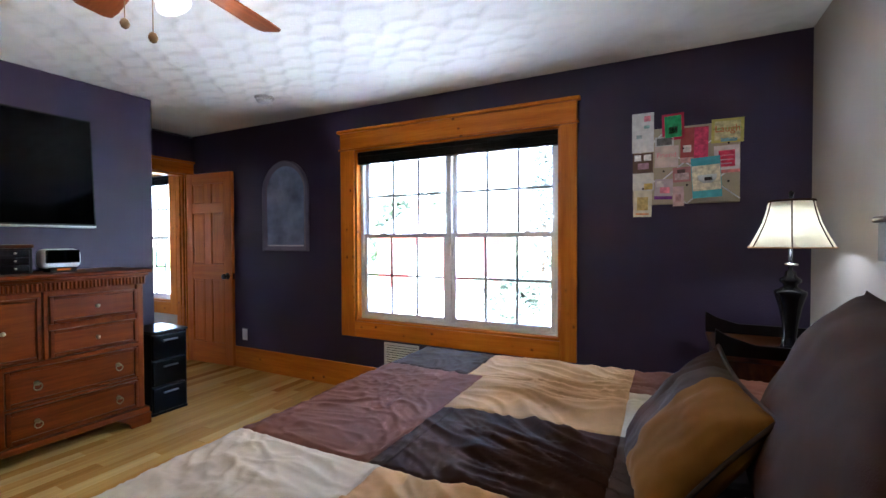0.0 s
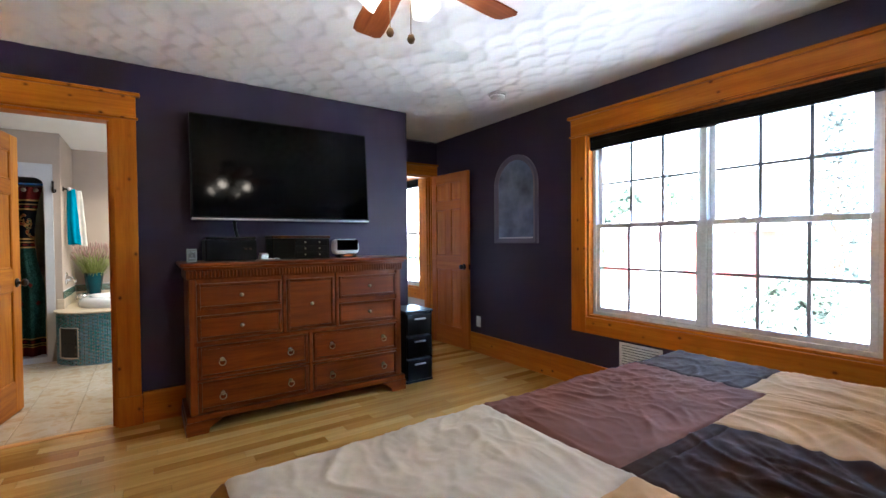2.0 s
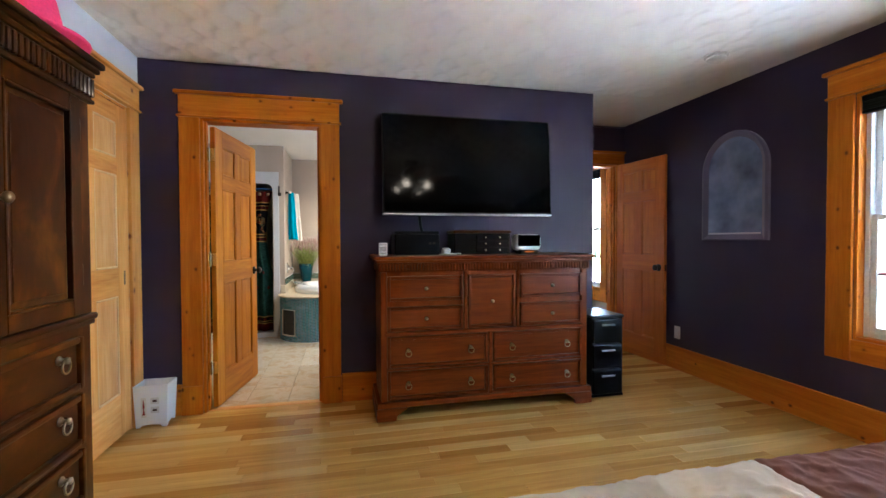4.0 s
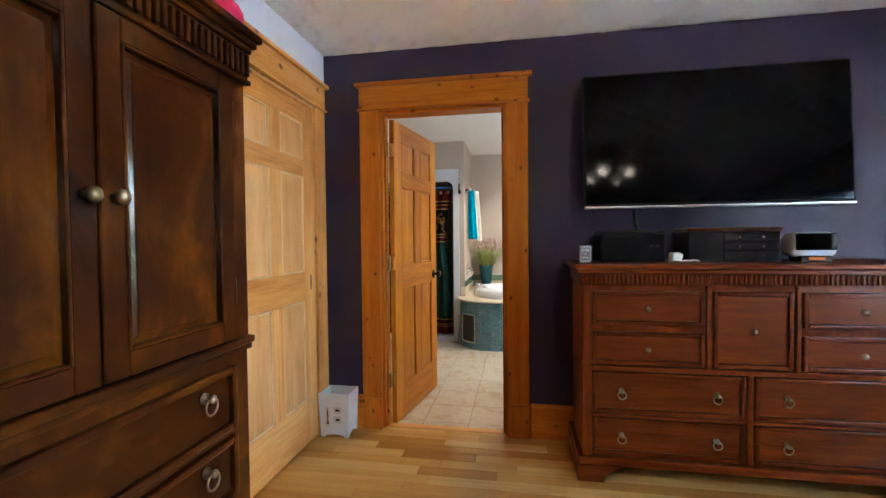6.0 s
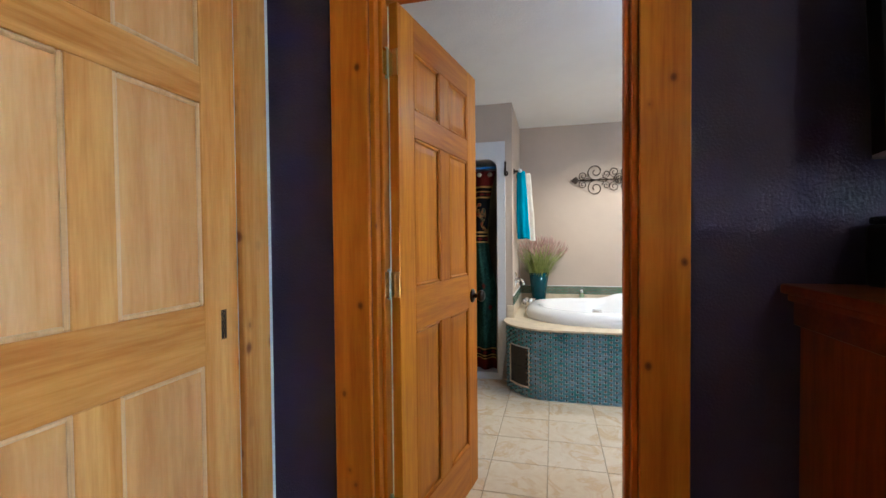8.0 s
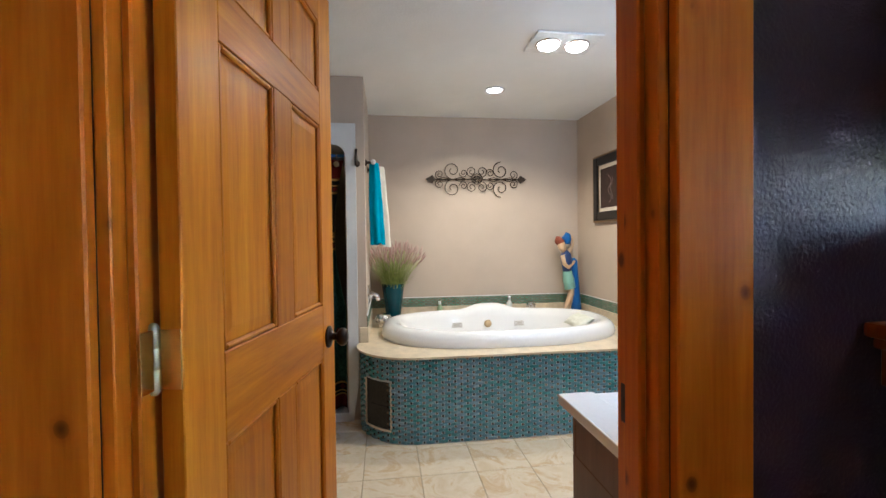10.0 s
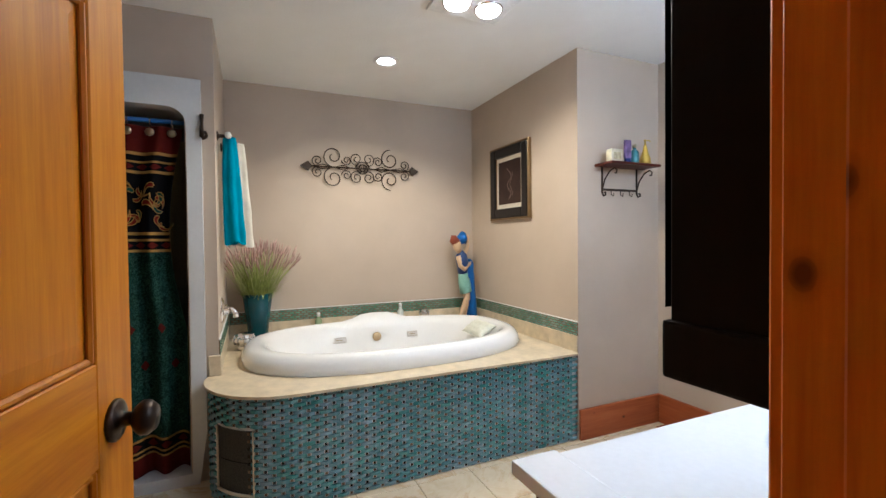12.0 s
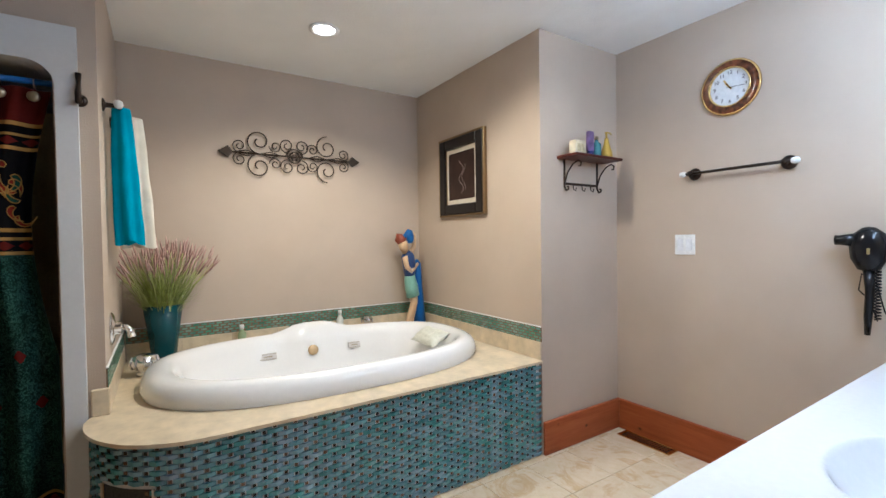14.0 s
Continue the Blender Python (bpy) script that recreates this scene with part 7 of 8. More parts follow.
def leaf_patch(fc, zc, reach, width, turn, mat, bend=0.0):
    """A curved leaf sewn on the curtain, filled, with a thin gold cord round it."""
    left, right = [], []
    for i in range(9):
        q_ = i / 8
        w_ = width * math.sin(math.pi * q_ ** 0.75) * 0.5
        a_ = turn + bend * q_
        cu_f, cu_z = reach * q_ * math.cos(a_), reach * q_ * math.sin(a_)
        nf, nz = -math.sin(a_), math.cos(a_)
        left.append((cu_f + nf * w_, cu_z + nz * w_))
        right.append((cu_f - nf * w_, cu_z - nz * w_))

    def at(p, out):
        x, y, z = curtain_pt(fc + p[0], zc + p[1])
        return (x + out, y, z)
    bm = bmesh.new()
    l = [bm.verts.new(at(p, 0.005)) for p in left]
    r = [bm.verts.new(at(p, 0.005)) for p in right]
    for i in range(8):
        bm.faces.new((l[i], l[i + 1], r[i + 1], r[i]))
    bmesh.ops.remove_doubles(bm, verts=bm.verts[:], dist=0.0003)
    ob = part("leaf", bm, mat, cu_)
    part("gold_cord", tube([at(p, 0.006) for p in left[:-1]] + [at(p, 0.006) for p in right[:0:-1]], 0.0022, 4, True), F_GOLDL, ob)


rl_ = random.Random(17)
for k in range(9):
    f = 0.06 + k * 0.108
    for j in range(7):
        leaf_patch(f + rl_.uniform(-0.03, 0.03), 1.375 + 0.030 * j, rl_.uniform(0.055, 0.085), rl_.uniform(0.018, 0.034), rl_.uniform(0, math.tau), (F_BRICK, F_BRICK, F_LEAF)[j % 3], rl_.choice((-1, 1)) * rl_.uniform(1.2, 2.4))
for k in range(10):
    x, y, z = curtain_pt(0.05 + k * 0.1, 1.87)
    part("ring", tube([(SHX - 0.05 + 0.022 * math.cos(a * 0.628), y, 1.892 + 0.022 * math.sin(a * 0.628)) for a in range(10)], 0.0025, 5, True), M_CHROME, cu_)
    part("flower_stud", lathe([(0.022, 0), (0.02, 0.006), (0.008, 0.01), (0, 0.01)], 8, Matrix.Translation((SHX - 0.02, y, 1.835)) @ pose(0, 0, 0, 0, 90, 0)), M_PEWTER, cu_)

# iron bracket shelf with bottles
sf = fitted("wall_shelf", pose(JX, 1.945, 1.725), "dark red wood shelf on black iron brackets with hooks", "shelf")
part("board", boxes([(0, 0.15, -0.21, 0.21, 0, 0.016)], 0.003), wood("mahogany_shelf", (0.05, 0.012, 0.008), (0.09, 0.02, 0.012), (0.12, 0.03, 0.02), "y"), sf)
for y in (-0.15, 0.15):
    part("bracket", tube([(0.006, y, 0.0), (0.006, y, -0.16), (0.02, y, -0.185), (0.035, y, -0.18), (0.035, y, -0.165), (0.025, y, -0.162)], 0.006, 6), M_IRON, sf)
    part("scroll_arm", tube([(0.008, y, -0.14), (0.03, y, -0.08), (0.07, y, -0.035), (0.11, y, -0.02), (0.13, y, -0.035), (0.125, y, -0.055), (0.112, y, -0.052)], 0.0045, 6), M_IRON, sf)
part("rail", boxes([(0.004, 0.009, -0.155, 0.155, -0.15, -0.135)], 0.001), M_IRON, sf)
for y in (-0.08, 0, 0.08):
    part("hook", tube([(0.01, y, -0.14), (0.014, y, -0.175), (0.03, y, -0.185), (0.036, y, -0.165)], 0.003, 6), M_IRON, sf)
SZ = 1.741
it = fitted("soap_box", pose(JX + 0.075, 1.83, SZ), "cream boxed soap on the shelf", "box")
part("box", boxes([(-0.025, 0.025, -0.045, 0.045, 0, 0.085)], 0.003), plain("cream_box", (0.62, 0.56, 0.40), 0.5, scale=20, vary=0.2), it)
part("label", boxes([(0.025, 0.026, -0.03, 0.03, 0.02, 0.065)]), plain("tan_label", (0.52, 0.45, 0.28), 0.5, scale=40, vary=0.3), it)
it = fitted("tube_bottle", pose(JX + 0.09, 1.925, SZ), "blue and red squeeze tube standing on its cap", "bottle")
part("cap", lathe([(0.02, 0), (0.02, 0.03), (0.018, 0.032)], 16), plain("blue_cap", (0.03, 0.04, 0.16), 0.35), it)
part("tube", boxes([(-0.012, 0.012, -0.024, 0.024, 0.03, 0.15)], 0.008, 2), plain("red_blue_tube", (0.16, 0.10, 0.22), 0.35, vary=0.5, scale=18), it)
it = fitted("lotion_bottle", pose(JX + 0.085, 1.99, SZ), "teal lotion bottle on the shelf", "bottle")
part("body", lathe([(0.025, 0), (0.028, 0.01), (0.026, 0.08), (0.01, 0.095), (0.01, 0.105)], 16), plain("teal_lotion", (0.06, 0.20, 0.22), 0.25, vary=0.3, scale=30), it)
part("cap", lathe([(0.012, 0.105), (0.012, 0.125), (0, 0.125)], 12), M_PEWTER, it)
it = fitted("soap_dispenser", pose(JX + 0.085, 2.085, SZ), "gold crackle soap dispenser with a pump", "dispenser")
M_GOLD = plain("gold_crackle", (0.50, 0.34, 0.07), 0.3, 0.7, relief=0.7, scale=90)
part("body", lathe([(0.03, 0), (0.036, 0.015), (0.034, 0.04), (0.018, 0.09), (0.012, 0.12), (0.014, 0.125)], 20), M_GOLD, it)
part("pump", joined(lathe([(0.006, 0.125), (0.006, 0.155), (0.009, 0.156), (0.009, 0.165), (0, 0.166)], 10), tube([(0, 0, 0.16), (0, 0.035, 0.163), (0, 0.045, 0.155)], 0.004, 6)), M_GOLD, it)

# clock, towel rail, switch, hair dryer on the far wall
wc = fitted("wall_clock", pose(-4.80, CY, 2.035) @ Matrix.Diagonal((0.9, 0.9, 0.9, 1)), "round wall clock with a gold and tortoiseshell rim", "wall clock")
tor = plain("tortoiseshell_glaze", (0.13, 0.035, 0.012), 0.2, vary=0.9, scale=26, coat=0.5)
fl = pose(0, 0, 0, 90)
part("rim", lathe([(0.155, 0), (0.158, 0.012), (0.15, 0.022), (0.148, 0.022), (0.112, 0.034), (0.108, 0.03)], 48, fl, False), tor, wc)
part("gold_edge", joined(lathe([(0.156, 0.010), (0.161, 0.016), (0.156, 0.022), (0.15, 0.021)], 48, fl, False), lathe([(0.114, 0.031), (0.112, 0.037), (0.106, 0.034), (0.106, 0.02)], 48, fl, False)), M_BRASS, wc)
part("dial", lathe([(0.107, 0.02), (0, 0.0205)], 48, fl, False), plain("white_dial", (0.72, 0.74, 0.75), 0.3), wc)
M_INK = plain("dark_ink", (0.03, 0.03, 0.035), 0.5)
for k in range(1, 13):
    a = math.radians(90 - 30 * k)
    lettering(str(k), 0.03, M_INK, pose(0.083 * math.cos(a), -0.0215, 0.083 * math.sin(a), 90), wc, "numeral")
for ang, ln, wd in ((90 - 326, 0.055, 0.004), (90 - 320, 0.035, 0.005), (90 - 95, 0.078, 0.0015)):
    part("hand", boxes([(-0.015, ln, -0.0245, -0.0235, -wd, wd)], 0.0004), M_BRASS if wd > 0.002 else M_INK, wc, m=pose(0, 0, 0, 0, -ang, 0))
tr_ = fitted("towel_rail", pose(-4.765, CY, 1.605), "dark bronze towel rail with white ends, empty", "towel rail")
for x in (-0.22, 0.22):
    part("mount", lathe([(0.034, 0), (0.034, 0.008), (0.02, 0.016), (0.012, 0.02), (0.012, 0.055), (0.016, 0.062), (0, 0.066)], 18, Matrix.Translation((x, 0, 0)) @ pose(0, 0, 0, 90)), M_BRONZE, tr_)
    part("white_ball", lathe([(0, -0.02), (0.012, -0.015), (0.016, 0), (0.012, 0.015), (0, 0.02)], 14, Matrix.Translation((x + math.copysign(0.04, x), -0.055, 0)) @ pose(0, 0, 0, 0, 90, 0)), M_WHITE, tr_)
part("rod", tube([(-0.25, -0.055, 0), (0.25, -0.055, 0)], 0.008, 8), M_BRONZE, tr_)
sw = fitted("light_switch", pose(-5.043, CY, 1.21), "white double rocker light switch", "light switch")
part("plate", boxes([(-0.058, 0.058, -0.006, 0, -0.058, 0.058)], 0.003), M_WHITE, sw)
for x in (-0.024, 0.024):
    part("rocker", boxes([(x - 0.016, x + 0.016, -0.010, -0.006, -0.033, 0.033)], 0.003), M_VINYL, sw)
hd_ = fitted("hair_dryer", pose(-4.25, CY, 1.19) @ Matrix.Diagonal((0.72, 0.8, 0.85, 1)), "black wall-mounted hair dryer with a coiled cord", "hair dryer")
M_GLB = plain("gloss_black", (0.008, 0.008, 0.009), 0.12)
part("wall_base", boxes([(-0.05, 0.05, -0.03, 0, -0.07, 0.07)], 0.012, 2), M_GLB, hd_)
part("body", lathe([(0, -0.11), (0.05, -0.095), (0.082, -0.04), (0.088, 0.02), (0.07, 0.08), (0.03, 0.11), (0, 0.115)], 24), M_GLB, hd_, m=pose(0, -0.085, 0) @ Matrix.Diagonal((1, 0.65, 1, 1)))
part("nozzle", lathe([(0.034, 0), (0.028, 0.05), (0.024, 0.07), (0.026, 0.09), (0.02, 0.09)], 18), M_GLB, hd_, m=pose(-0.06, -0.085, 0.05, 0, -90, 0))
part("handle", tube([(0.0, -0.085, -0.10), (0.005, -0.08, -0.2), (-0.005, -0.07, -0.32), (-0.01, -0.065, -0.42)], [0.026, 0.022, 0.02, 0.014], 12), M_GLB, hd_)
part("switch_lamp", boxes([(0.005, 0.018, -0.148, -0.14, -0.02, 0.01)], 0.002), plain("brass_badge", (0.6, 0.5, 0.25), 0.3, 0.8), hd_)
part("coiled_cord", tube([(0.03 + 0.014 * math.cos(i * 0.9), -0.05 + 0.014 * math.sin(i * 0.9), -0.06 - i * 0.0022) for i in range(130)], 0.004, 5), M_BLACK, hd_)
part("loose_cord", tube([(0.03, -0.05, -0.35), (0.0, -0.06, -0.25), (-0.05, -0.06, -0.2), (-0.04, -0.05, -0.12), (0.02, -0.04, -0.16), (0.06, -0.05, -0.3), (0.10, -0.05, -0.36), (0.2, -0.04, -0.36), (0.28, -0.03, -0.3)], 0.004, 6), M_BLACK, hd_)
mm = fitted("vanity_mirror", pose(-4.0, CY - 0.12, 0.747), "small round gold stand mirror on the counter", "mirror")
part("ring", tube([(0.075 * math.cos(a * 0.2618), 0, 0.3 + 0.075 * math.sin(a * 0.2618)) for a in range(24)], 0.007, 8, True), M_BRASS, mm)
part("glass", lathe([(0.073, -0.003), (0.073, 0.003), (0, 0.003)], 24, Matrix.Translation((0, 0, 0.3)) @ pose(0, 0, 0, 90)), plain("mirror_glass", (0.8, 0.75, 0.6), 0.05, 1.0, vary=0), mm)
part("stem", tube([(0, 0, 0.02), (0, 0, 0.225)], 0.006, 8), M_BRASS, mm)
part("foot", lathe([(0.06, 0), (0.06, 0.008), (0.02, 0.02), (0, 0.02)], 20), M_BRASS, mm)
fv = fitted("floor_vent", pose(-5.245, 2.235, 0.0), "brass floor register beside the baseboard", "vent")
part("frame", boxes([(-0.17, 0.17, -0.05, -0.04, 0, 0.006), (-0.17, 0.17, 0.04, 0.05, 0, 0.006), (-0.17, -0.155, -0.04, 0.04, 0, 0.006), (0.155, 0.17, -0.04, 0.04, 0, 0.006)], 0.001), M_BRASS, fv)
part("shadow_box", boxes([(-0.155, 0.155, -0.04, 0.04, 0, 0.002)]), M_BLACK, fv)
for k in range(18):
    part("slat", boxes([(-0.152 + k * 0.0175, -0.145 + k * 0.0175, -0.04, 0.04, 0.002, 0.005)]), M_BRASS, fv)

# vanity: counter with two moulded basins, and its cabinet
VX, VY0, VZ = -3.995, 0.292, 0.738
ct = thing("vanity_counter", pose(0, 0, 0), "white cultured marble double vanity top with moulded basins", "counter")
basins = [(-3.70, 1.08), (-3.70, 1.76)]
nx, ny = 90, 230
xs = np.linspace(VX, BX - 0.001, nx + 1)
ys = np.linspace(VY0, WALL_CY - 0.001, ny + 1)
vv = []
for x in xs:
    for y in ys:
        z = VZ
        for bx_, by_ in basins:
            d = math.hypot((x - bx_) / 0.175, (y - by_) / 0.245)
            if d < 1.12:
                z = min(z, VZ + 0.004 * math.exp(-((d - 1.06) / 0.05) ** 2) if d > 1 else VZ - 0.13 * (1 - d ** 2.6))
        vv.append((x + (0.018 if (y - VY0) < 0.0 else 0), y, z))
ff = [(i * (ny + 1) + j, (i + 1) * (ny + 1) + j, (i + 1) * (ny + 1) + j + 1, i * (ny + 1) + j + 1) for i in range(nx) for j in range(ny)]
me = bpy.data.meshes.new("top_surface")
me.from_pydata(vv, [], ff)
me.materials.append(M_COUNTER)
for p in me.polygons:
    p.use_smooth = True
ob = new("top_surface", me)
ob.parent = ct
part("front_edge", boxes([(VX - 0.004, VX + 0.02, VY0, WALL_CY - 0.002, VZ - 0.035, VZ - 0.001)], 0.005, 2), M_COUNTER, ct)
part("end_edge", boxes([(VX - 0.02, BX - 0.002, VY0 - 0.004, VY0 + 0.12, VZ - 0.033, VZ + 0.001)], 0.006, 2), M_COUNTER, ct)
part("back_ledge", boxes([(BX - 0.02, BX - 0.001, VY0, WALL_CY - 0.002, VZ, VZ + 0.09)], 0.004, 2), M_COUNTER, ct)
for bx_, by_ in basins:
    part("drain", lathe([(0.02, 0), (0.02, 0.004), (0, 0.005)], 16), M_CHROME, ct, m=pose(bx_, by_, VZ - 0.13))
    part("overflow", lathe([(0.009, 0), (0.007, 0.003), (0, 0.003)], 12), M_BRONZE, ct, m=pose(bx_ - 0.155, by_ - 0.0, VZ - 0.045, 0, 55, 0))
vc = thing("vanity_cabinet", pose(0, 0, 0), "dark brown wood vanity cabinet under the white top", "cabinet")
part("body", boxes([(VX + 0.04, BX - 0.002, VY0 + 0.02, WALL_CY - 0.004, 0.09, VZ - 0.17), (VX + 0.04, VX + 0.06, VY0 + 0.02, WALL_CY - 0.004, VZ - 0.17, VZ - 0.036), (VX + 0.06, BX - 0.002, VY0 + 0.02, VY0 + 0.04, VZ - 0.17, VZ - 0.036)], 0.003), wood("vanity_oak", (0.10, 0.045, 0.018), (0.15, 0.07, 0.028), (0.19, 0.095, 0.04), "z"), vc)
part("toe_kick", boxes([(VX + 0.10, BX - 0.002, VY0 + 0.03, WALL_CY - 0.004, 0.0, 0.09)]), M_ESPRESSO, vc)
for k in range(4):
    y = VY0 + 0.04 + k * 0.485
    d = part("door", raised_panel(0, 0.45, 0.13, 0.68, -0.012, 0.012), wood("vanity_door", (0.10, 0.045, 0.018), (0.15, 0.07, 0.028), (0.19, 0.095, 0.04), "z"), vc, m=pose(VX + 0.03, y + 0.45, 0, 0, 0, -90))
    small_knob(d, pose(0.42, -0.012, 0.60, 90))
wcab = thing("wall_cabinet", pose(0, 0, 0), "tall black wood cabinet hung above the vanity", "cabinet")
part("body", boxes([(-3.610, BX - 0.001, 0.298, 0.86, 1.10, 2.37)], 0.003), M_ESPRESSO, wcab)
part("base_moulding", boxes([(-3.618, BX - 0.001, 0.290, 0.868, 1.042, 1.125)], 0.006, 2), M_ESPRESSO, wcab)
for y in (0.308, 0.58):
    d = part("door", raised_panel(0, 0.265, 1.14, 2.35, -0.016, 0.004), M_ESPRESSO, wcab, m=pose(-3.614, y + 0.265, 0, 0, 0, -90))
    small_knob(d, pose(0.23 if y > 0.5 else 0.03, -0.016, 1.4, 90))

# ceiling lights of the bathroom
BH = 2.405 / 0.98 - 0.004
M_LIT = glowing("lit_lens", (1.0, 0.96, 0.90), 0.6)
rl = fitted("recessed_light", pose(-6.13, 0.565, BH, 180), "lit round recessed ceiling light", "ceiling light")
part("trim_ring", lathe([(0.085, -0.001), (0.085, 0.004), (0.07, 0.009), (0.06, 0.004), (0.058, -0.01)], 32, None, False), M_WHITE, rl)
part("lens", lathe([(0.058, 0.001), (0, 0.003)], 28), M_LIT, rl, "glowing frosted lens")
hl = fitted("heat_lamp", pose(-5.285, 0.765, BH, 180), "white ceiling heat lamp panel with two lit bulbs", "ceiling light")
part("panel", boxes([(-0.13, 0.13, -0.20, 0.20, 0, 0.012)], 0.004, 2), M_WHITE, hl)
for y in (-0.088, 0.088):
    part("collar", lathe([(0.075, 0.01), (0.072, 0.022), (0.066, 0.02)], 28, Matrix.Translation((0, y, 0)), False), M_CHROME, hl)
    part("bulb", lathe([(0.064, 0.012), (0.06, 0.03), (0.04, 0.042), (0, 0.046)], 28, Matrix.Translation((0, y, 0))), M_LIT, hl, "glowing reflector bulb")

# unseen fixture, added as the source of the cool light on the counter
vl = thing("vanity_light", pose(BX, 1.42, 2.05), "unseen chrome vanity light bar with four lit globes", "wall light")
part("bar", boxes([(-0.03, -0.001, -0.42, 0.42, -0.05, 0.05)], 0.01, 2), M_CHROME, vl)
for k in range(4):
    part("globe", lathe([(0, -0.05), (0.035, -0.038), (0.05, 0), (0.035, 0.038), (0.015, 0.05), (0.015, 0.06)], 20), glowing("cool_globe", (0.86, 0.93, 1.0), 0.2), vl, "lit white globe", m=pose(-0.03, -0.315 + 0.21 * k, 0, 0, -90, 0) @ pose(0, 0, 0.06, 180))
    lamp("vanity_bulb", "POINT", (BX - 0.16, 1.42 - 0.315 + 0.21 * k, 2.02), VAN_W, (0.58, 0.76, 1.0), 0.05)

# lamps that the fittings hold
for k in range(4):
    a = radians(30 + 90 * k)
    lamp("fan_bulb", "POINT", (-1.03 + 0.19 * math.cos(a), 1.13 + 0.19 * math.sin(a), 2.145), FAN_W, (1.0, 0.83, 0.63), 0.04)
lamp("table_bulb", "POINT", (0.975, 2.735, 1.33), TABLE_W, (0.92, 0.95, 1.0), 0.03)
spot = lamp("recessed_bulb", "SPOT", (-5.906, 0.573, 2.375), REC_W, (1.0, 0.90, 0.70), 0.05, (-5.906, 0.573, 0))
spot.data.spot_size, spot.data.spot_blend = radians(140), 0.6
for y in (0.672, 0.844):
    sp = lamp("heat_bulb", "SPOT", (-5.08, y, 2.34), HEAT_W, (1.0, 0.90, 0.72), 0.06, (-5.08, y, 0))
    sp.data.spot_size, sp.data.spot_blend = radians(160), 0.5

# ---- floors, board by board and tile by tile ----
def board_mat(name):
    mat, nt, bsdf = material(name)
    v = coords(nt, (22.0, 1.2, 22.0), 40.0)
    info = nt.nodes.new("ShaderNodeObjectInfo")
    geo = nt.nodes.new("ShaderNodeNewGeometry")
    add = nt.nodes.new("ShaderNodeMath")
    add.operation = "ADD"
    nt.links.new(info.outputs["Random"], add.inputs[0])
    nt.links.new(geo.outputs["Random Per Island"], add.inputs[1])
    fr_ = nt.nodes.new("ShaderNodeMath")
    fr_.operation = "FRACT"
    nt.links.new(add.outputs[0], fr_.inputs[0])
    tone = ramp(nt, fr_.outputs[0], [(0.0, (0.40, 0.165, 0.026)), (0.18, (0.58, 0.295, 0.062)), (0.6, (0.67, 0.375, 0.092)), (1.0, (0.74, 0.46, 0.145))])
    grain = noise_of(nt, v, 1.0, 5, 0.6, 0.7)
    nt.links.new(mix(nt, 0.55, tone, ramp(nt, grain, [(0.32, (0.55, 0.45, 0.35)), (0.68, (1.0, 1.0, 1.0))]), "MULTIPLY"), bsdf.inputs["Base Color"])
    bsdf.inputs["Roughness"].default_value = 0.22
    bsdf.inputs["Coat Weight"].default_value = 0.2
    bsdf.inputs["Coat Roughness"].default_value = 0.12
    bump(nt, bsdf, grain, 0.08, 0.001)
    return mat


M_BOARD = board_mat("oak_floor_boards")


def board_mesh(w, l):
    bm = boxes([(-w / 2, w / 2, -l / 2, l / 2, -0.016, 0)])
    top = [e for e in bm.edges if all(v.co.z > -0.001 for v in e.verts)]
    bmesh.ops.bevel(bm, geom=top, offset=0.0012, segments=1, affect="EDGES")
    me = bpy.data.meshes.new("board")
    bm.to_mesh(me)
    bm.free()
    me.materials.append(M_BOARD)
    return me


fl_ = tagged(thing("floor", pose(0, 0, 0), "golden oak strip floor in the bedroom", "floor"), kind="structure")
LENS = (0.42, 0.61, 0.83, 1.05, 1.28)
BW = 0.083
MESH = {l: board_mesh(BW - 0.0006, l - 0.0006) for l in LENS}
rf = random.Random(21)
count = 0
rest = bmesh.new()
x = WX + 0.0 + BW / 2 - 0.06
while x < EX:
    y = SY - 0.15 - rf.uniform(0, 0.6)
    while y < NY:
        l = rf.choice(LENS)
        a, b = max(y, SY - 0.15), min(y + l, NY)
        near = x < -1.0 and count < 300
        if near and a == y and b == y + l:
            ob = new("board", MESH[l])
            ob.parent, ob.location = fl_, (x, y + l / 2, 0)
            count += 1
        elif b - a > 0.02:
            bmesh.ops.create_cube(rest, size=1, matrix=Matrix.Translation((x, (a + b) / 2, -0.008)) @ Matrix.Diagonal((BW - 0.0006, b - a - 0.0006, 0.016, 1)))
        y += l
    x += BW
x = WX - BW / 2 - 0.06
while x > -7.0:
    bmesh.ops.create_cube(rest, size=1, matrix=Matrix.Translation((x, 2.88, -0.008)) @ Matrix.Diagonal((BW - 0.0006, 0.96, 0.016, 1)))
    x -= BW
rb = part("more_boards", rest, M_BOARD, fl_)
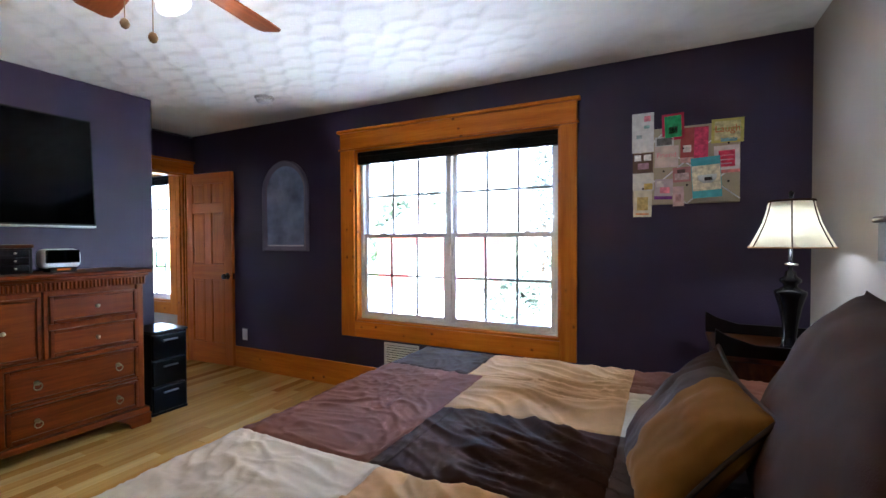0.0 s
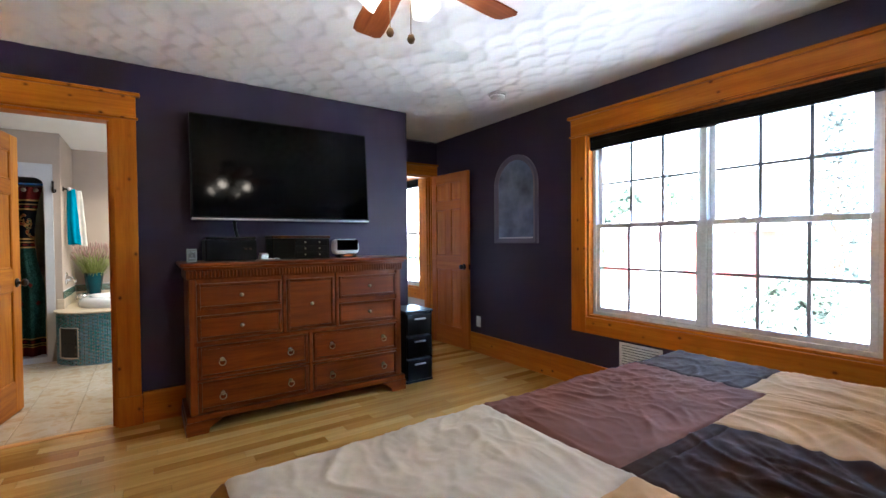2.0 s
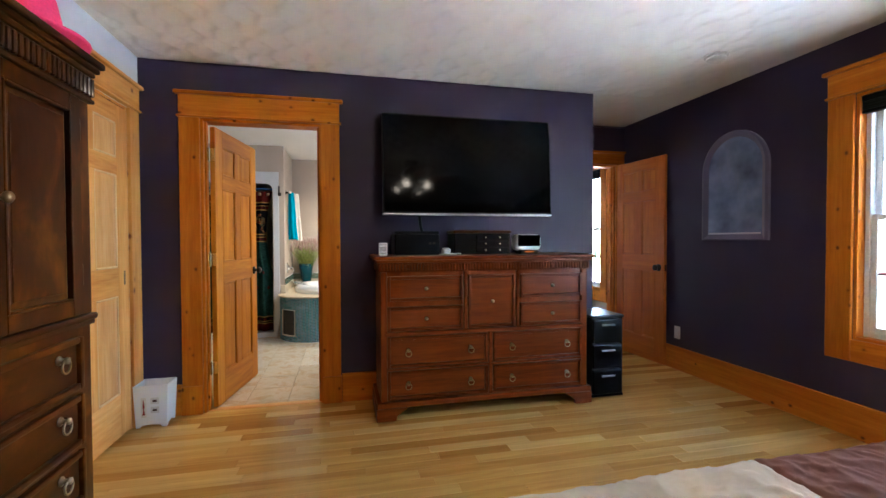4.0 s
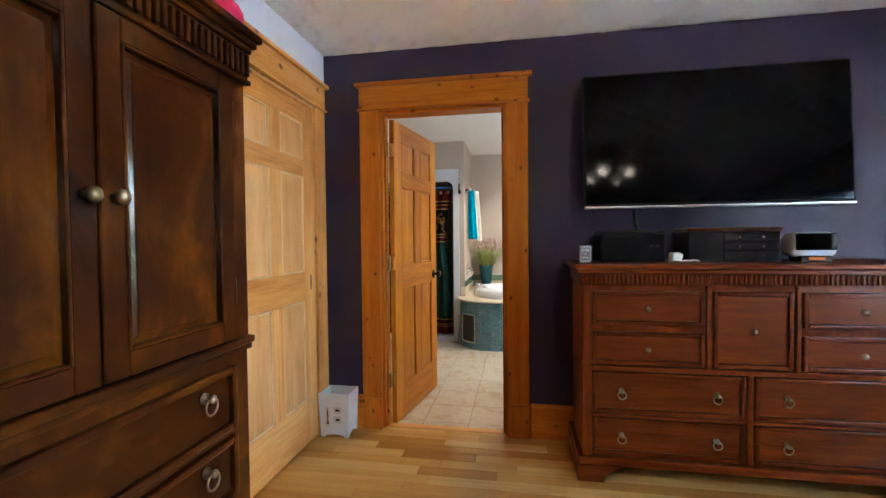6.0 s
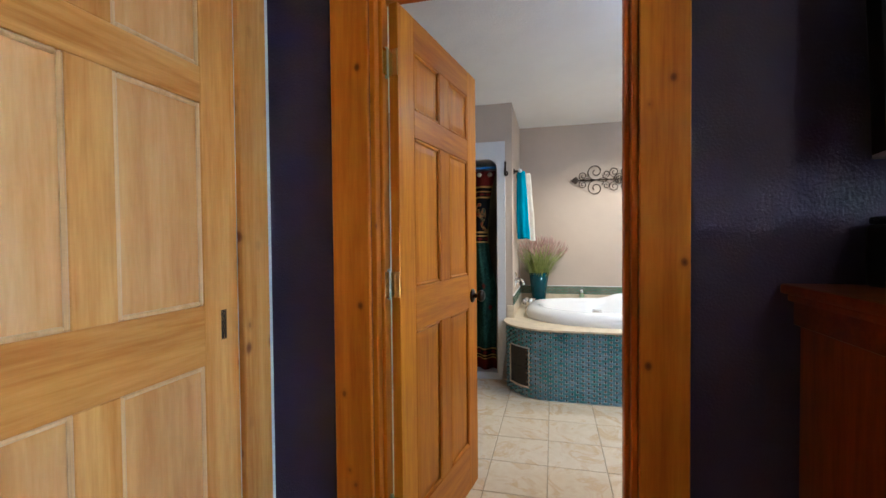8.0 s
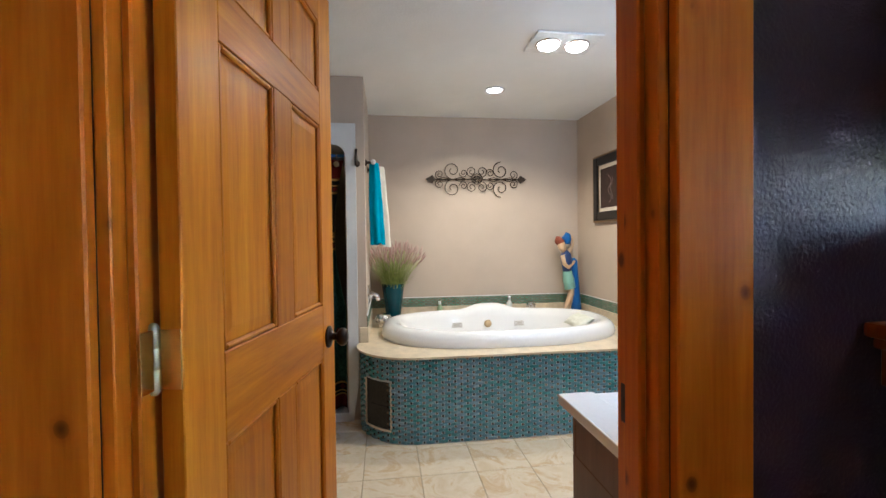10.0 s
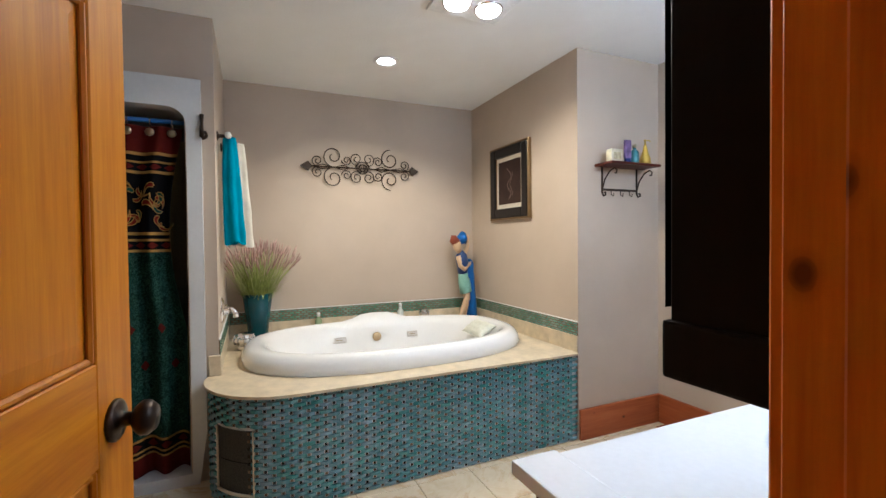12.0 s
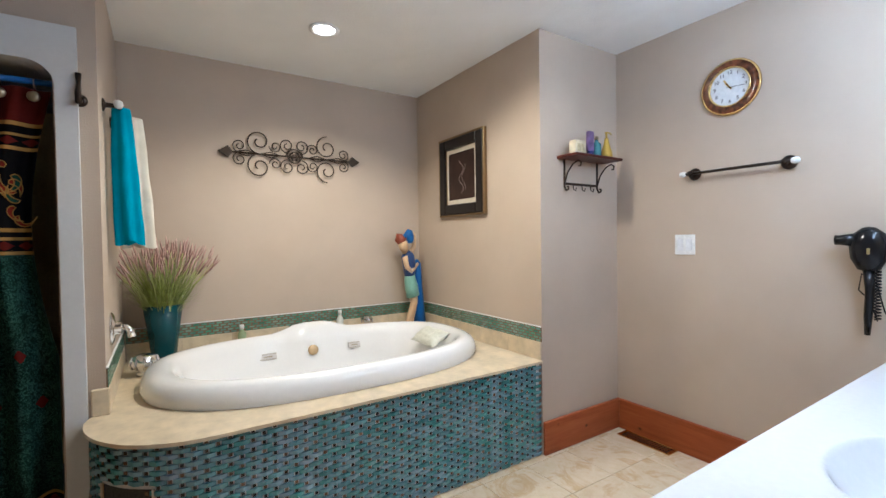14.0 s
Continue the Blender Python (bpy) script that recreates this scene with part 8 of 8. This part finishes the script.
tagged(rb, "golden oak strip boards", kind="stuff")
structure("threshold", boxes([(-3.345, WX - 0.02, BD[0] + 0.018, BD[1] - 0.018, -0.014, 0.003)], 0.002), M_RAW["y"], "oak strip across the bathroom doorway", "threshold")


def tile_mat():
    mat, nt, bsdf = material("cream_floor_tile")
    v = coords(nt, (1, 1, 1), 30.0)
    a, b = noise_of(nt, v, 5.0, 6, 0.65, 1.2), noise_of(nt, v, 16.0, 4)
    col = ramp(nt, a, [(0.3, (0.66, 0.49, 0.29)), (0.5, (0.76, 0.63, 0.44)), (0.62, (0.60, 0.38, 0.17)), (0.7, (0.76, 0.63, 0.45))])
    nt.links.new(mix(nt, 0.3, col, ramp(nt, b, [(0.3, (0.55, 0.45, 0.33)), (0.7, (0.72, 0.65, 0.55))])), bsdf.inputs["Base Color"])
    bsdf.inputs["Roughness"].default_value = 0.18
    bsdf.inputs["Coat Weight"].default_value = 0.3
    bump(nt, bsdf, b, 0.06, 0.001)
    return mat


M_TILE = tile_mat()
bf_ = tagged(thing("floor_bath", pose(0, 0, 0), "cream marbled ceramic tile floor in the bathroom", "floor"), kind="structure")
part("grout", boxes([(-6.7, -3.345, -1.9, WALL_CY + 0.04, -0.016, -0.003)]), plain("tan_grout", (0.40, 0.31, 0.20), 0.9), bf_)
TS = 0.306
tm = boxes([(-TS / 2 + 0.002, TS / 2 - 0.002, -TS / 2 + 0.002, TS / 2 - 0.002, -0.006, 0.0)])
top = [e for e in tm.edges if all(v.co.z > -0.001 for v in e.verts)]
bmesh.ops.bevel(tm, geom=top, offset=0.002, segments=1, affect="EDGES")
tme = bpy.data.meshes.new("tile")
tm.to_mesh(tme)
tm.free()
tme.materials.append(M_TILE)
x = -3.71 + TS * 1.5
while x > -5.95:
    edge_row = x > -3.4
    y = -0.102 - TS * 5.5
    while y < WALL_CY + 0.2:
        ob = new("tile", tme)
        ob.parent, ob.location = bf_, (-3.3755 if edge_row else x, y, 0)
        if edge_row:
            ob.scale.x = 0.19
        y += TS
    x -= TS
